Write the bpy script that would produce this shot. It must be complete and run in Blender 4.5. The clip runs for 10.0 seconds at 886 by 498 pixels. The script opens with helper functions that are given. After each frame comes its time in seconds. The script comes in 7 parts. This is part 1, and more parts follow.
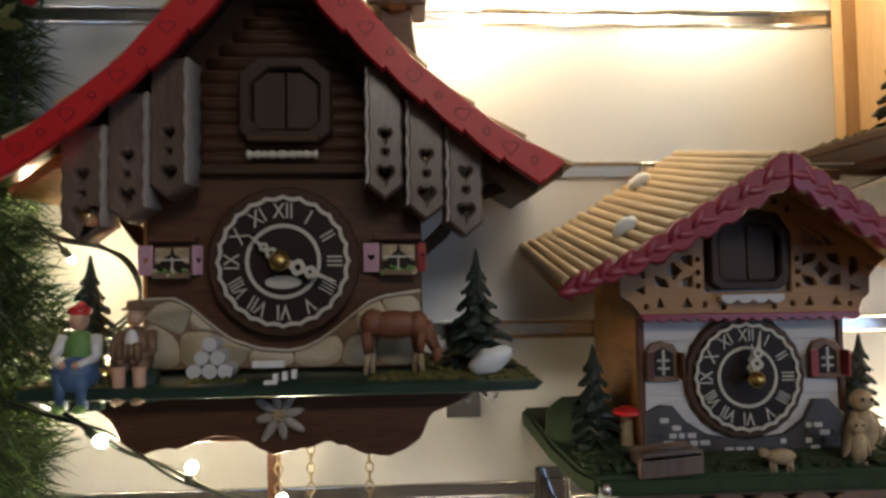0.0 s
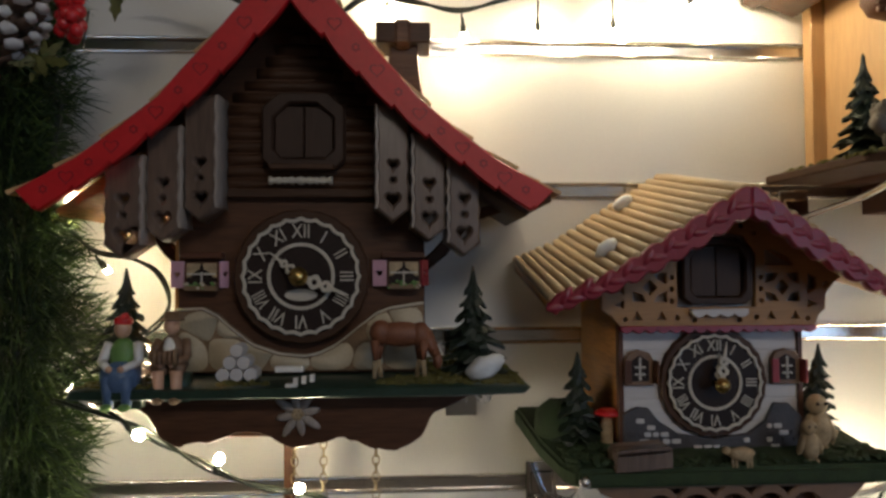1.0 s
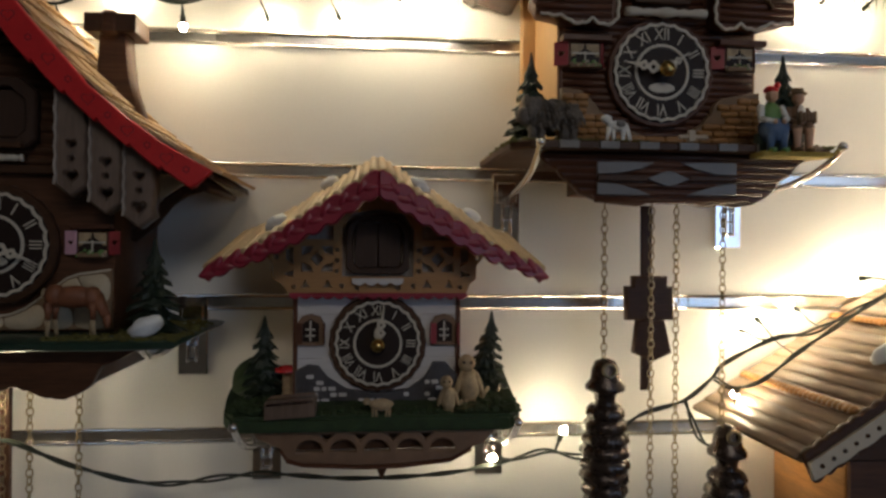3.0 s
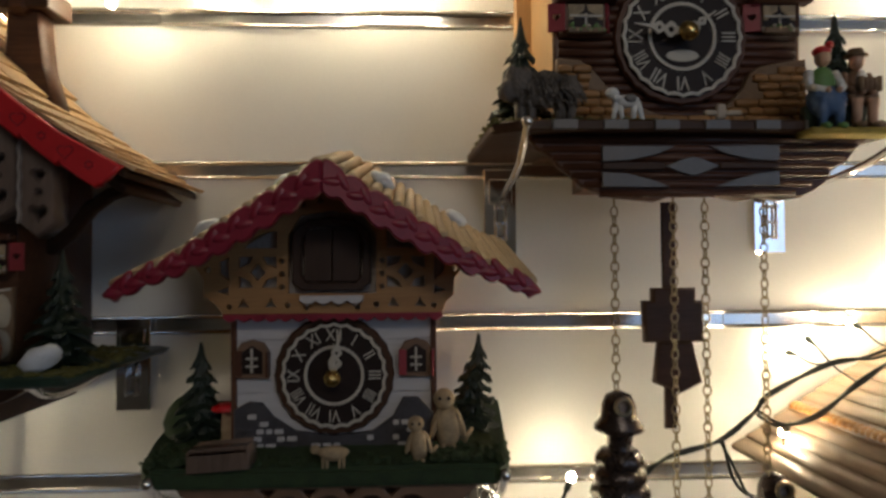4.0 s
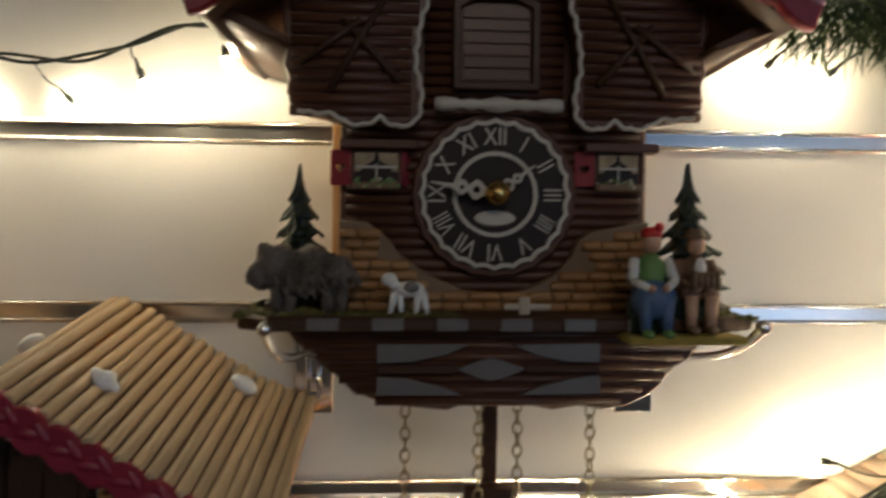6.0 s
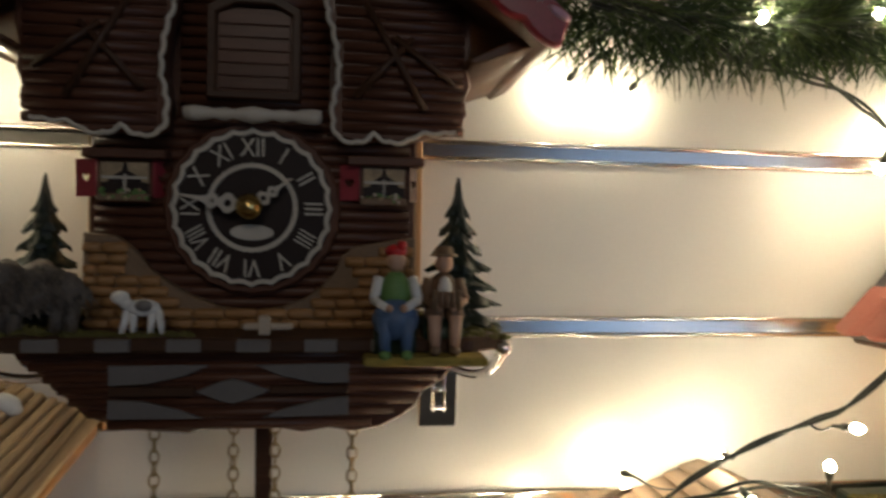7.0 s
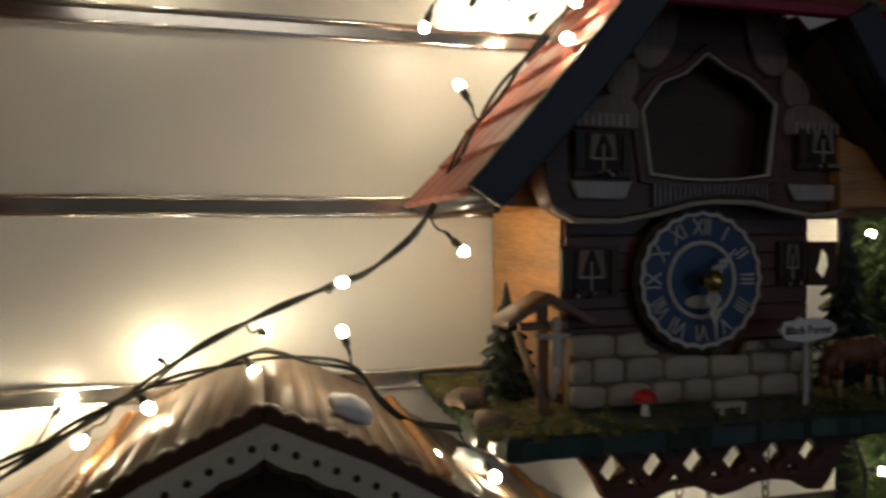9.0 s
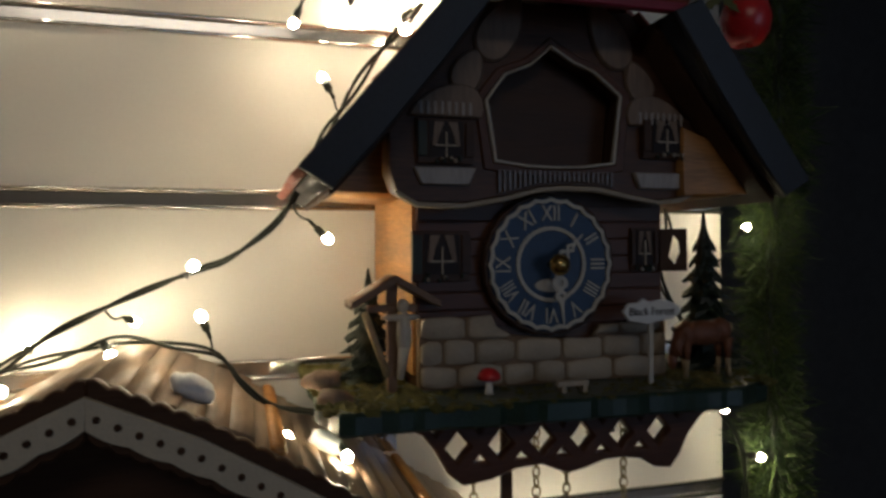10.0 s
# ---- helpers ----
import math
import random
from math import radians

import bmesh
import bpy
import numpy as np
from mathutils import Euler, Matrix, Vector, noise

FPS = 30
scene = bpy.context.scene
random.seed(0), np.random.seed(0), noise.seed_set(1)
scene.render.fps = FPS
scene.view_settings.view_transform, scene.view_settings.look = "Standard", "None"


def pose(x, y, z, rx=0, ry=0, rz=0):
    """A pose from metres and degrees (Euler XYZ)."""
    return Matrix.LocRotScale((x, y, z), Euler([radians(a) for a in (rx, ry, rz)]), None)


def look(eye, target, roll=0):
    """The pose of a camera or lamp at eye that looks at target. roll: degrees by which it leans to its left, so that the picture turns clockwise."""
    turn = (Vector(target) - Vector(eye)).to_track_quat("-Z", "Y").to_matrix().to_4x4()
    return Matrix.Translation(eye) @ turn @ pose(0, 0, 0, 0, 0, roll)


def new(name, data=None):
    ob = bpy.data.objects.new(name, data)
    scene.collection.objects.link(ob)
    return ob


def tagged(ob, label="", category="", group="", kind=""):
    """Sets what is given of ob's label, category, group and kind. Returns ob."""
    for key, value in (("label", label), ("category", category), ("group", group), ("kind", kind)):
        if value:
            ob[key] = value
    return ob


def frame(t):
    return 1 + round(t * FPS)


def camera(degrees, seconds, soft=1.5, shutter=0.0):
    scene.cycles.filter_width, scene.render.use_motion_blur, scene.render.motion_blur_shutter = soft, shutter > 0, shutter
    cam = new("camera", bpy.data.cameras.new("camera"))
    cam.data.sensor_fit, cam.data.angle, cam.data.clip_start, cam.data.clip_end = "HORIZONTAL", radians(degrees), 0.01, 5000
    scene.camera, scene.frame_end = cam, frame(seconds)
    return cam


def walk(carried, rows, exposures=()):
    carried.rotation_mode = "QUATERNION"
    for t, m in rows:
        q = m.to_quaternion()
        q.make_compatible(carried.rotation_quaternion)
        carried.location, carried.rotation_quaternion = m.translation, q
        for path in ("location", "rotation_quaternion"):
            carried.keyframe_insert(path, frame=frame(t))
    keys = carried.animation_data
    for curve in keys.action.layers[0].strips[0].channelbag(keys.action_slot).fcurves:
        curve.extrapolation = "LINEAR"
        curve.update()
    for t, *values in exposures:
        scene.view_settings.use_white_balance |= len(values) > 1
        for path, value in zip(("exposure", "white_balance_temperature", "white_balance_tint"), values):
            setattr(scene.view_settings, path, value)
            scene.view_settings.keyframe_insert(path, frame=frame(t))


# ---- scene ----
cam = camera(65.4, 10.0, soft=2.7, shutter=0.4)
PATH = [
    (0, (0.089, -0.022, 1.397), (0.193, 1.973, 1.488), -0.8),
    (0.5, (0.087, -0.059, 1.413), (0.159, 1.937, 1.515), -0.8),
    (1, (0.085, -0.083, 1.414), (0.19, 1.913, 1.486), -0.3),
    (1.5, (0.112, -0.094, 1.403), (0.304, 1.897, 1.44), -0.7),
    (2, (0.223, -0.114, 1.407), (0.519, 1.864, 1.438), 1.0),
    (2.5, (0.298, -0.164, 1.417), (0.554, 1.819, 1.472), 1.0),
    (2.7, (0.314, -0.175, 1.415), (0.561, 1.81, 1.45), 0.8),
    (3.8, (0.409, -0.092, 1.401), (0.408, 1.908, 1.386), 0.1),
    (4, (0.407, -0.051, 1.406), (0.498, 1.946, 1.453), -0.4),
    (4.5, (0.451, 0.003, 1.437), (0.488, 2.002, 1.467), 0.3),
    (5, (0.498, 0.033, 1.468), (0.488, 2.033, 1.507), 0.3),
    (5.2, (0.513, 0.04, 1.481), (0.485, 2.039, 1.525), 0.8),
    (6.5, (0.624, 0.046, 1.583), (0.836, 2.035, 1.542), 0.7),
    (7, (0.695, 0.048, 1.572), (0.945, 2.033, 1.551), 1.0),
    (7.5, (0.752, 0.047, 1.549), (1.062, 2.023, 1.526), 0.6),
    (8, (0.838, 0.054, 1.523), (1.24, 2.013, 1.487), 0.9),
    (8.5, (0.921, 0.047, 1.499), (1.38, 1.993, 1.459), -0.1),
    (9, (1.001, 0.037, 1.476), (1.493, 1.975, 1.435), -0.2),
    (9.5, (1.042, 0.023, 1.47), (1.616, 1.938, 1.492), -0.1),
    (10, (1.082, 0.0, 1.454), (1.634, 1.922, 1.459), -0.4),
]
EXPOSURE = [(0.0, 1.6), (0.6, 1.2), (2.0, 1.2), (2.6, 0.85), (4.0, 0.6), (5.0, 0.6), (7.0, 0.22), (7.5, -0.05), (8.5, -0.45), (9.2, -0.6), (10.0, -0.45)]
walk(cam, [(t, look(eye, target, roll)) for t, eye, target, roll in PATH], EXPOSURE)

# ---- world and light ----
world = bpy.data.worlds.new("room_air")
scene.world = world
world.use_nodes = True
world.node_tree.nodes["Background"].inputs[0].default_value = (0.7, 0.62, 0.54, 1)
world.node_tree.nodes["Background"].inputs[1].default_value = 0.017
BULB = 225.0          # radiance of a fairy light bulb
WINDOW_POWER = 3.5   # daylight through the shop window
FILL_POWER = 8.0  # weak front fill, added without a known lamp


def area_lamp(name, eye, target, w, h, power, colour):
    data = bpy.data.lights.new(name, "AREA")
    data.shape, data.size, data.size_y, data.energy, data.color = "RECTANGLE", w, h, power, colour
    ob = new(name, data)
    ob.matrix_world = look(eye, target)
    return ob


area_lamp("window_daylight", (3.1, -3.42, 1.45), (0.7, 0.6, 1.45), 2.1, 1.5, WINDOW_POWER, (0.88, 0.94, 1.0))
area_lamp("front_fill_light", (0.7, -2.0, 2.62), (0.6, -0.6, 0.6), 1.2, 0.36, FILL_POWER, (1.0, 0.9, 0.78))


# ---- materials ----
def surface(name, colour, rough=0.5, metal=0.0, var=0.18, scale=30.0, bump=0.15, stretch=(1, 1, 1), coat=0.0, rand=0.0, fine=9.0, spec=0.5):
    """Colour varied at two scales, with fine relief; stretch draws the grain out."""
    m = bpy.data.materials.new(name)
    m.use_nodes = True
    nt = m.node_tree
    b = nt.nodes["Principled BSDF"]
    link = nt.links.new
    co = nt.nodes.new("ShaderNodeTexCoord")
    mp = nt.nodes.new("ShaderNodeMapping")
    mp.inputs["Scale"].default_value = stretch
    link(co.outputs["Object"], mp.inputs["Vector"])
    n1, n2 = nt.nodes.new("ShaderNodeTexNoise"), nt.nodes.new("ShaderNodeTexNoise")
    n1.inputs["Scale"].default_value, n2.inputs["Scale"].default_value = scale, scale * fine
    n1.inputs["Detail"].default_value, n2.inputs["Detail"].default_value = 3, 5
    for n in (n1, n2):
        link(mp.outputs["Vector"], n.inputs["Vector"])
    add = nt.nodes.new("ShaderNodeMath")
    add.operation = "ADD"
    link(n1.outputs["Fac"], add.inputs[0])
    link(n2.outputs["Fac"], add.inputs[1])
    last = add.outputs[0]
    if rand:
        info = nt.nodes.new("ShaderNodeObjectInfo")
        mad = nt.nodes.new("ShaderNodeMath")
        mad.operation = "MULTIPLY_ADD"
        link(info.outputs["Random"], mad.inputs[0])
        mad.inputs[1].default_value = rand
        link(last, mad.inputs[2])
        last = mad.outputs[0]
    ramp = nt.nodes.new("ShaderNodeMapRange")
    ramp.inputs["From Min"].default_value, ramp.inputs["From Max"].default_value = 0.6, 1.4 + rand
    link(last, ramp.inputs["Value"])
    mix = nt.nodes.new("ShaderNodeMix")
    mix.data_type = "RGBA"
    mix.inputs[6].default_value = (*[min(1, c * (1 - var)) for c in colour], 1)
    mix.inputs[7].default_value = (*[min(1, c * (1 + var)) for c in colour], 1)
    link(ramp.outputs[0], mix.inputs[0])
    link(mix.outputs[2], b.inputs["Base Color"])
    rr = nt.nodes.new("ShaderNodeMapRange")
    rr.inputs["To Min"].default_value, rr.inputs["To Max"].default_value = max(0.02, rough - 0.08), min(1, rough + 0.1)
    link(n1.outputs["Fac"], rr.inputs["Value"])
    link(rr.outputs[0], b.inputs["Roughness"])
    b.inputs["Metallic"].default_value = metal
    b.inputs["Coat Weight"].default_value = coat
    b.inputs["Specular IOR Level"].default_value = spec
    b.inputs["Coat Roughness"].default_value = 0.25
    if bump:
        bu = nt.nodes.new("ShaderNodeBump")
        bu.inputs["Strength"].default_value, bu.inputs["Distance"].default_value = bump, 0.0012
        link(add.outputs[0], bu.inputs["Height"])
        link(bu.outputs[0], b.inputs["Normal"])
    return m


def glowing(name, colour, strength):
    m = bpy.data.materials.new(name)
    m.use_nodes = True
    b = m.node_tree.nodes["Principled BSDF"]
    b.inputs["Base Color"].default_value = (*colour, 1)
    b.inputs["Emission Color"].default_value = (*colour, 1)
    b.inputs["Emission Strength"].default_value = strength
    return m


H_GRAIN, V_GRAIN, Y_GRAIN = (0.12, 1, 1.4), (1, 1, 0.12), (1, 0.12, 1)
M_WALL = surface("white_laminate", (0.79, 0.765, 0.72), 0.38, var=0.03, scale=5, bump=0.02, fine=60)
M_LIP = surface("polished_rail_lip", (0.9, 0.87, 0.82), 0.1, 1.0, var=0.04, scale=60, bump=0.06)
M_CHROME = surface("aluminium_rail", (0.68, 0.65, 0.61), 0.2, 0.93, var=0.06, scale=14, bump=0.03, stretch=(0.05, 1, 1))
M_HOOK = surface("chrome", (0.82, 0.81, 0.8), 0.07, 1.0, var=0.04, scale=20, bump=0.0)
M_DARK = surface("dark_stained_wood", (0.058, 0.026, 0.013), 0.5, spec=0.28, var=0.4, scale=45, bump=0.3, stretch=H_GRAIN, coat=0.06, rand=0.25)
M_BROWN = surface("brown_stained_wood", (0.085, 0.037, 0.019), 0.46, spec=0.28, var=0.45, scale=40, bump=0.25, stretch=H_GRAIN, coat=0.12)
M_RUST = surface("reddish_brown_wood", (0.092, 0.036, 0.02), 0.46, spec=0.28, var=0.42, scale=50, bump=0.3, stretch=H_GRAIN, coat=0.15, rand=0.3)
M_GREYB = surface("grey_brown_wood", (0.135, 0.092, 0.07), 0.34, var=0.35, scale=45, bump=0.2, stretch=V_GRAIN, coat=0.4)
M_PALEGREY = surface("pale_grey_wood", (0.34, 0.29, 0.255), 0.4, var=0.3, scale=60, bump=0.2, stretch=V_GRAIN, coat=0.2)
M_SIDE = surface("honey_plywood", (0.43, 0.2, 0.058), 0.4, var=0.5, scale=60, bump=0.2, stretch=(0.12, 0.1, 1.5), coat=0.2)
M_BEECH = surface("pale_beech", (0.5, 0.3, 0.14), 0.45, var=0.15, scale=35, bump=0.12, stretch=V_GRAIN)
M_STICK = surface("pale_roof_batten", (0.48, 0.345, 0.2), 0.5, var=0.3, scale=30, bump=0.2, stretch=Y_GRAIN, rand=0.5)
M_PLANK = surface("worn_roof_plank", (0.28, 0.19, 0.125), 0.46, spec=0.5, var=0.45, scale=28, bump=0.5, stretch=Y_GRAIN, rand=0.6, coat=0.0)
M_SHINGLE = surface("cedar_shingle", (0.5, 0.32, 0.16), 0.6, var=0.35, scale=40, bump=0.35, rand=0.8)
M_RED = surface("red_painted_wood", (0.54, 0.013, 0.018), 0.4, var=0.12, scale=25, bump=0.08, coat=0.15)
M_REDLINE = surface("dark_red_brushwork", (0.24, 0.006, 0.014), 0.5, var=0.15, scale=60, bump=0.05)
M_CRIM = surface("crimson_painted_wood", (0.25, 0.016, 0.036), 0.38, var=0.25, scale=40, bump=0.15, coat=0.2)
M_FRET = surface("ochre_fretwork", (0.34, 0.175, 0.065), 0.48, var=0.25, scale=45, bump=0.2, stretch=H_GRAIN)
M_CREAM = surface("cream_paint", (0.54, 0.47, 0.36), 0.5, var=0.14, scale=60, bump=0.15)
M_STONE = surface("painted_field_stone", (0.48, 0.4, 0.28), 0.55, var=0.16, scale=50, bump=0.3, rand=0.5)
M_STONE_GREY = surface("painted_grey_block", (0.43, 0.355, 0.27), 0.55, var=0.22, scale=60, bump=0.3, rand=0.5)
M_MORTAR = surface("brown_mortar", (0.2, 0.125, 0.07), 0.6, var=0.25, scale=60, bump=0.2)
M_WHITE = surface("white_paint", (0.75, 0.73, 0.7), 0.42, var=0.08, scale=70, bump=0.08)
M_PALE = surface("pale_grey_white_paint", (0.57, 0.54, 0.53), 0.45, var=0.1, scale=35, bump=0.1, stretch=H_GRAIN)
M_PLAQUE = surface("grey_blue_panel", (0.16, 0.145, 0.135), 0.35, var=0.12, scale=40, bump=0.1)
M_GREEN = surface("dark_green_paint", (0.015, 0.036, 0.024), 0.35, var=0.4, scale=45, bump=0.25, coat=0.25)
M_FIR = surface("carved_fir_green", (0.011, 0.02, 0.012), 0.42, var=0.5, scale=90, bump=0.45)
M_MOSS = surface("mossy_flock", (0.1, 0.092, 0.022), 0.85, var=0.55, scale=110, bump=0.8)
M_YELLOW = surface("yellow_flock", (0.34, 0.25, 0.05), 0.8, var=0.4, scale=120, bump=0.6)
M_LOBE = surface("dull_carved_wood", (0.22, 0.155, 0.115), 0.5, spec=0.3, var=0.35, scale=45, bump=0.25, stretch=V_GRAIN)
M_SPRIG = surface("dusty_olive_leaf", (0.1, 0.1, 0.025), 0.55, var=0.45, scale=60, bump=0.3)
M_GRASS = surface("green_flock", (0.028, 0.05, 0.018), 0.8, var=0.5, scale=110, bump=0.8)
M_DIAL = surface("dark_dial_face", (0.02, 0.011, 0.009), 0.5, spec=0.25, var=0.3, scale=50, bump=0.1)
M_DIALBLUE = surface("blue_dial_face", (0.013, 0.042, 0.105), 0.45, var=0.35, scale=50, bump=0.1)
M_BONE = surface("bone_plastic", (0.54, 0.49, 0.41), 0.4, var=0.1, scale=90, bump=0.06)
M_BRASS = surface("brass", (0.72, 0.5, 0.18), 0.22, 1.0, var=0.15, scale=80, bump=0.05)
M_CHAIN = surface("tarnished_brass_wire", (0.33, 0.26, 0.16), 0.34, 1.0, var=0.3, scale=120, bump=0.1)
M_IRON = surface("bronzed_cast_iron", (0.06, 0.042, 0.035), 0.26, 0.55, var=0.3, scale=80, bump=0.25, coat=0.3)
M_TILE = surface("salmon_roof_tile", (0.37, 0.115, 0.082), 0.6, var=0.2, scale=35, bump=0.2, rand=0.5)
M_ROOFEDGE = surface("blue_black_edge", (0.017, 0.018, 0.024), 0.45, var=0.3, scale=40, bump=0.1)
M_PINK = surface("pink_paint", (0.62, 0.36, 0.45), 0.45, var=0.1, scale=60, bump=0.08)
M_SCARLET = surface("scarlet_enamel", (0.6, 0.02, 0.025), 0.28, var=0.15, scale=70, bump=0.06, coat=0.4)
M_SKIN = surface("painted_flesh", (0.56, 0.34, 0.23), 0.5, var=0.12, scale=90, bump=0.08)
M_BLUE = surface("blue_painted_cloth", (0.075, 0.13, 0.24), 0.5, var=0.25, scale=90, bump=0.12)
M_LEAF = surface("green_painted_vest", (0.13, 0.25, 0.07), 0.5, var=0.25, scale=90, bump=0.12)
M_JACKET = surface("brown_painted_jacket", (0.19, 0.11, 0.065), 0.5, var=0.25, scale=90, bump=0.12)
M_TAN = surface("tan_painted_fur", (0.38, 0.28, 0.165), 0.6, var=0.5, scale=140, bump=0.4)
M_FAWN = surface("red_brown_fur", (0.18, 0.064, 0.03), 0.5, var=0.35, scale=90, bump=0.3)
M_GREYFUR = surface("shaggy_grey_fur", (0.12, 0.098, 0.08), 0.55, var=0.75, scale=110, bump=0.8, stretch=(1, 1, 0.35))
M_ROCK = surface("white_pebble", (0.72, 0.74, 0.77), 0.45, var=0.12, scale=50, bump=0.2)
M_SLATE = surface("dark_slate_blocks", (0.055, 0.05, 0.055), 0.5, var=0.4, scale=80, bump=0.3)
M_CABLE = surface("dark_green_cable", (0.02, 0.024, 0.018), 0.32, var=0.2, scale=60, bump=0.05)
M_BULB = glowing("warm_led_bulb", (1.0, 0.855, 0.575), BULB)
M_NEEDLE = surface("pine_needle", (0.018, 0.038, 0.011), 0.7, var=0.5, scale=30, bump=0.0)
# Paler copy of the needle colour, with glow from the bulbs put in.
M_NEEDLE_LIT = surface("lit_pine_needle", (0.06, 0.1, 0.022), 0.65, var=0.5, scale=30, bump=0.0)
M_CONE = surface("pine_cone_scale", (0.11, 0.065, 0.045), 0.6, var=0.3, scale=60, bump=0.3)
M_FROST = surface("frosted_tip", (0.62, 0.62, 0.64), 0.7, var=0.2, scale=120, bump=0.5)
M_DOOR = surface("dark_umber_door", (0.046, 0.025, 0.017), 0.5, spec=0.25, var=0.25, scale=50, bump=0.2, stretch=V_GRAIN)
M_SHUTTER = surface("dull_red_shutter", (0.30, 0.035, 0.045), 0.45, var=0.2, scale=60, bump=0.1)
# Near-black colour stands in for the shade behind the slatwall end.
M_DARKROOM = surface("dark_unlit_backdrop", (0.09, 0.085, 0.08), 0.8, var=0.2, scale=3, bump=0.05)
# Paler than the rear wall so these unseen walls bounce fill forward.
M_PAINTED = surface("beige_bounce_paint", (0.34, 0.32, 0.29), 0.8, var=0.1, scale=3, bump=0.05)
M_FLOOR = surface("shop_floor_boards", (0.16, 0.11, 0.07), 0.45, var=0.3, scale=8, bump=0.1, stretch=(0.2, 1, 1))
M_CEIL = surface("white_ceiling", (0.6, 0.58, 0.55), 0.8, var=0.05, scale=4, bump=0.05)
M_PANE = glowing("daylit_window_pane", (0.36, 0.6, 1.0), 1.0)
M_FILL_PANEL = glowing("fill_panel_glow", (1.0, 0.93, 0.82), 1.6)


# ---- building helpers ----
def thing(name, at, label, category, group=""):
    ob = new(name)
    ob.location = at
    ob.empty_display_size = 0.02
    return tagged(ob, label, category, group)


def root_place(ob):
    while ob.parent:
        ob = ob.parent
    return Vector(ob.location)


def mesh_of(bm, smooth=False):
    me = bpy.data.meshes.new("mesh")
    bm.normal_update()
    for f in bm.faces:
        f.smooth = smooth
    bm.to_mesh(me)
    bm.free()
    return me


def part(name, data, material, parent, label="", smooth=False):
    """One mesh object under a thing or a part; data is in world coordinates."""
    me = mesh_of(data, smooth) if isinstance(data, bmesh.types.BMesh) else data
    me.transform(Matrix.Translation(-root_place(parent)))
    if not isinstance(data, bmesh.types.BMesh):
        me.materials.clear()
    for m in material if isinstance(material, (list, tuple)) else (material,):
        me.materials.append(m)
    ob = new(name, me)
    ob.parent = parent
    return tagged(ob, label)


def piece(name, me, parent, m):
    """One of many alike pieces that share a mesh; m is its pose in the world."""
    ob = new(name, me)
    ob.parent = parent
    ob.matrix_basis = Matrix.Translation(-root_place(parent)) @ m
    return ob


def solid(name, bm, material, label="", category="", kind="", group="", smooth=False):
    me = mesh_of(bm, smooth)
    me.materials.append(material)
    return tagged(new(name, me), label, category, group, kind)


def box(bm, x0, x1, y0, y1, z0, z1, bev=0.0):
    r = bmesh.ops.create_cube(bm, size=1.0, matrix=Matrix.Translation(((x0 + x1) / 2, (y0 + y1) / 2, (z0 + z1) / 2)) @ Matrix.Diagonal((x1 - x0, y1 - y0, z1 - z0, 1)))
    if bev:
        edges = list({e for v in r["verts"] for e in v.link_edges})
        bmesh.ops.bevel(bm, geom=edges, offset=bev, segments=1, affect="EDGES")
    return bm


def bbox(*a, bev=0.0):
    return box(bmesh.new(), *a, bev=bev)


def from_curve(cu):
    ob = bpy.data.objects.new("outline", cu)
    me = bpy.data.meshes.new_from_object(ob)
    bpy.data.objects.remove(ob)
    bpy.data.curves.remove(cu)
    return me


UPRIGHT = Matrix.Rotation(radians(90), 4, "X")


def plate(outlines, y0, y1, bev=0.0008):
    """A board standing in the xz plane from y0 to y1; inner outlines become holes."""
    cu = bpy.data.curves.new("outline", "CURVE")
    cu.dimensions, cu.fill_mode = "2D", "BOTH"
    half = (y1 - y0) / 2
    bev = min(bev, half * 0.8)
    cu.extrude, cu.bevel_depth, cu.bevel_resolution, cu.offset = half - bev, bev, 0, -bev
    for pts in outlines:
        sp = cu.splines.new("POLY")
        sp.points.add(len(pts) - 1)
        for q, (x, z) in zip(sp.points, pts):
            q.co = (x, z, 0, 1)
        sp.use_cyclic_u = True
    me = from_curve(cu)
    me.transform(Matrix.Translation((0, (y0 + y1) / 2, 0)) @ UPRIGHT)
    return me


def tube(points, r, res=2, smooth_curve=True):
    """A round cable through points."""
    cu = bpy.data.curves.new("cable", "CURVE")
    cu.dimensions, cu.bevel_depth, cu.bevel_resolution, cu.use_fill_caps = "3D", r, res, True
    if smooth_curve:
        sp = cu.splines.new("BEZIER")
        sp.bezier_points.add(len(points) - 1)
        for q, p in zip(sp.bezier_points, points):
            q.co, q.handle_left_type, q.handle_right_type = p, "AUTO", "AUTO"
        sp.resolution_u = 6
    else:
        sp = cu.splines.new("POLY")
        sp.points.add(len(points) - 1)
        for q, p in zip(sp.points, points):
            q.co = (*p, 1)
    me = from_curve(cu)
    for f in me.polygons:
        f.use_smooth = True
    return me


def lettering(text, x, z, y, size, turn=0.0, depth=0.0006, squash=1.0, tall=None):
    """Raised letters on a face that looks towards -y."""
    cu = bpy.data.curves.new("letters", "FONT")
    cu.body, cu.size, cu.align_x, cu.align_y, cu.extrude = text, 1.0, "CENTER", "CENTER", depth / 2 / size
    cu.resolution_u = 2
    me = from_curve(cu)
    me.transform(Matrix.Translation((x, y, z)) @ UPRIGHT @ Matrix.Rotation(turn, 4, "Z") @ Matrix.Diagonal((size * squash, size, size, 1)))
    return me


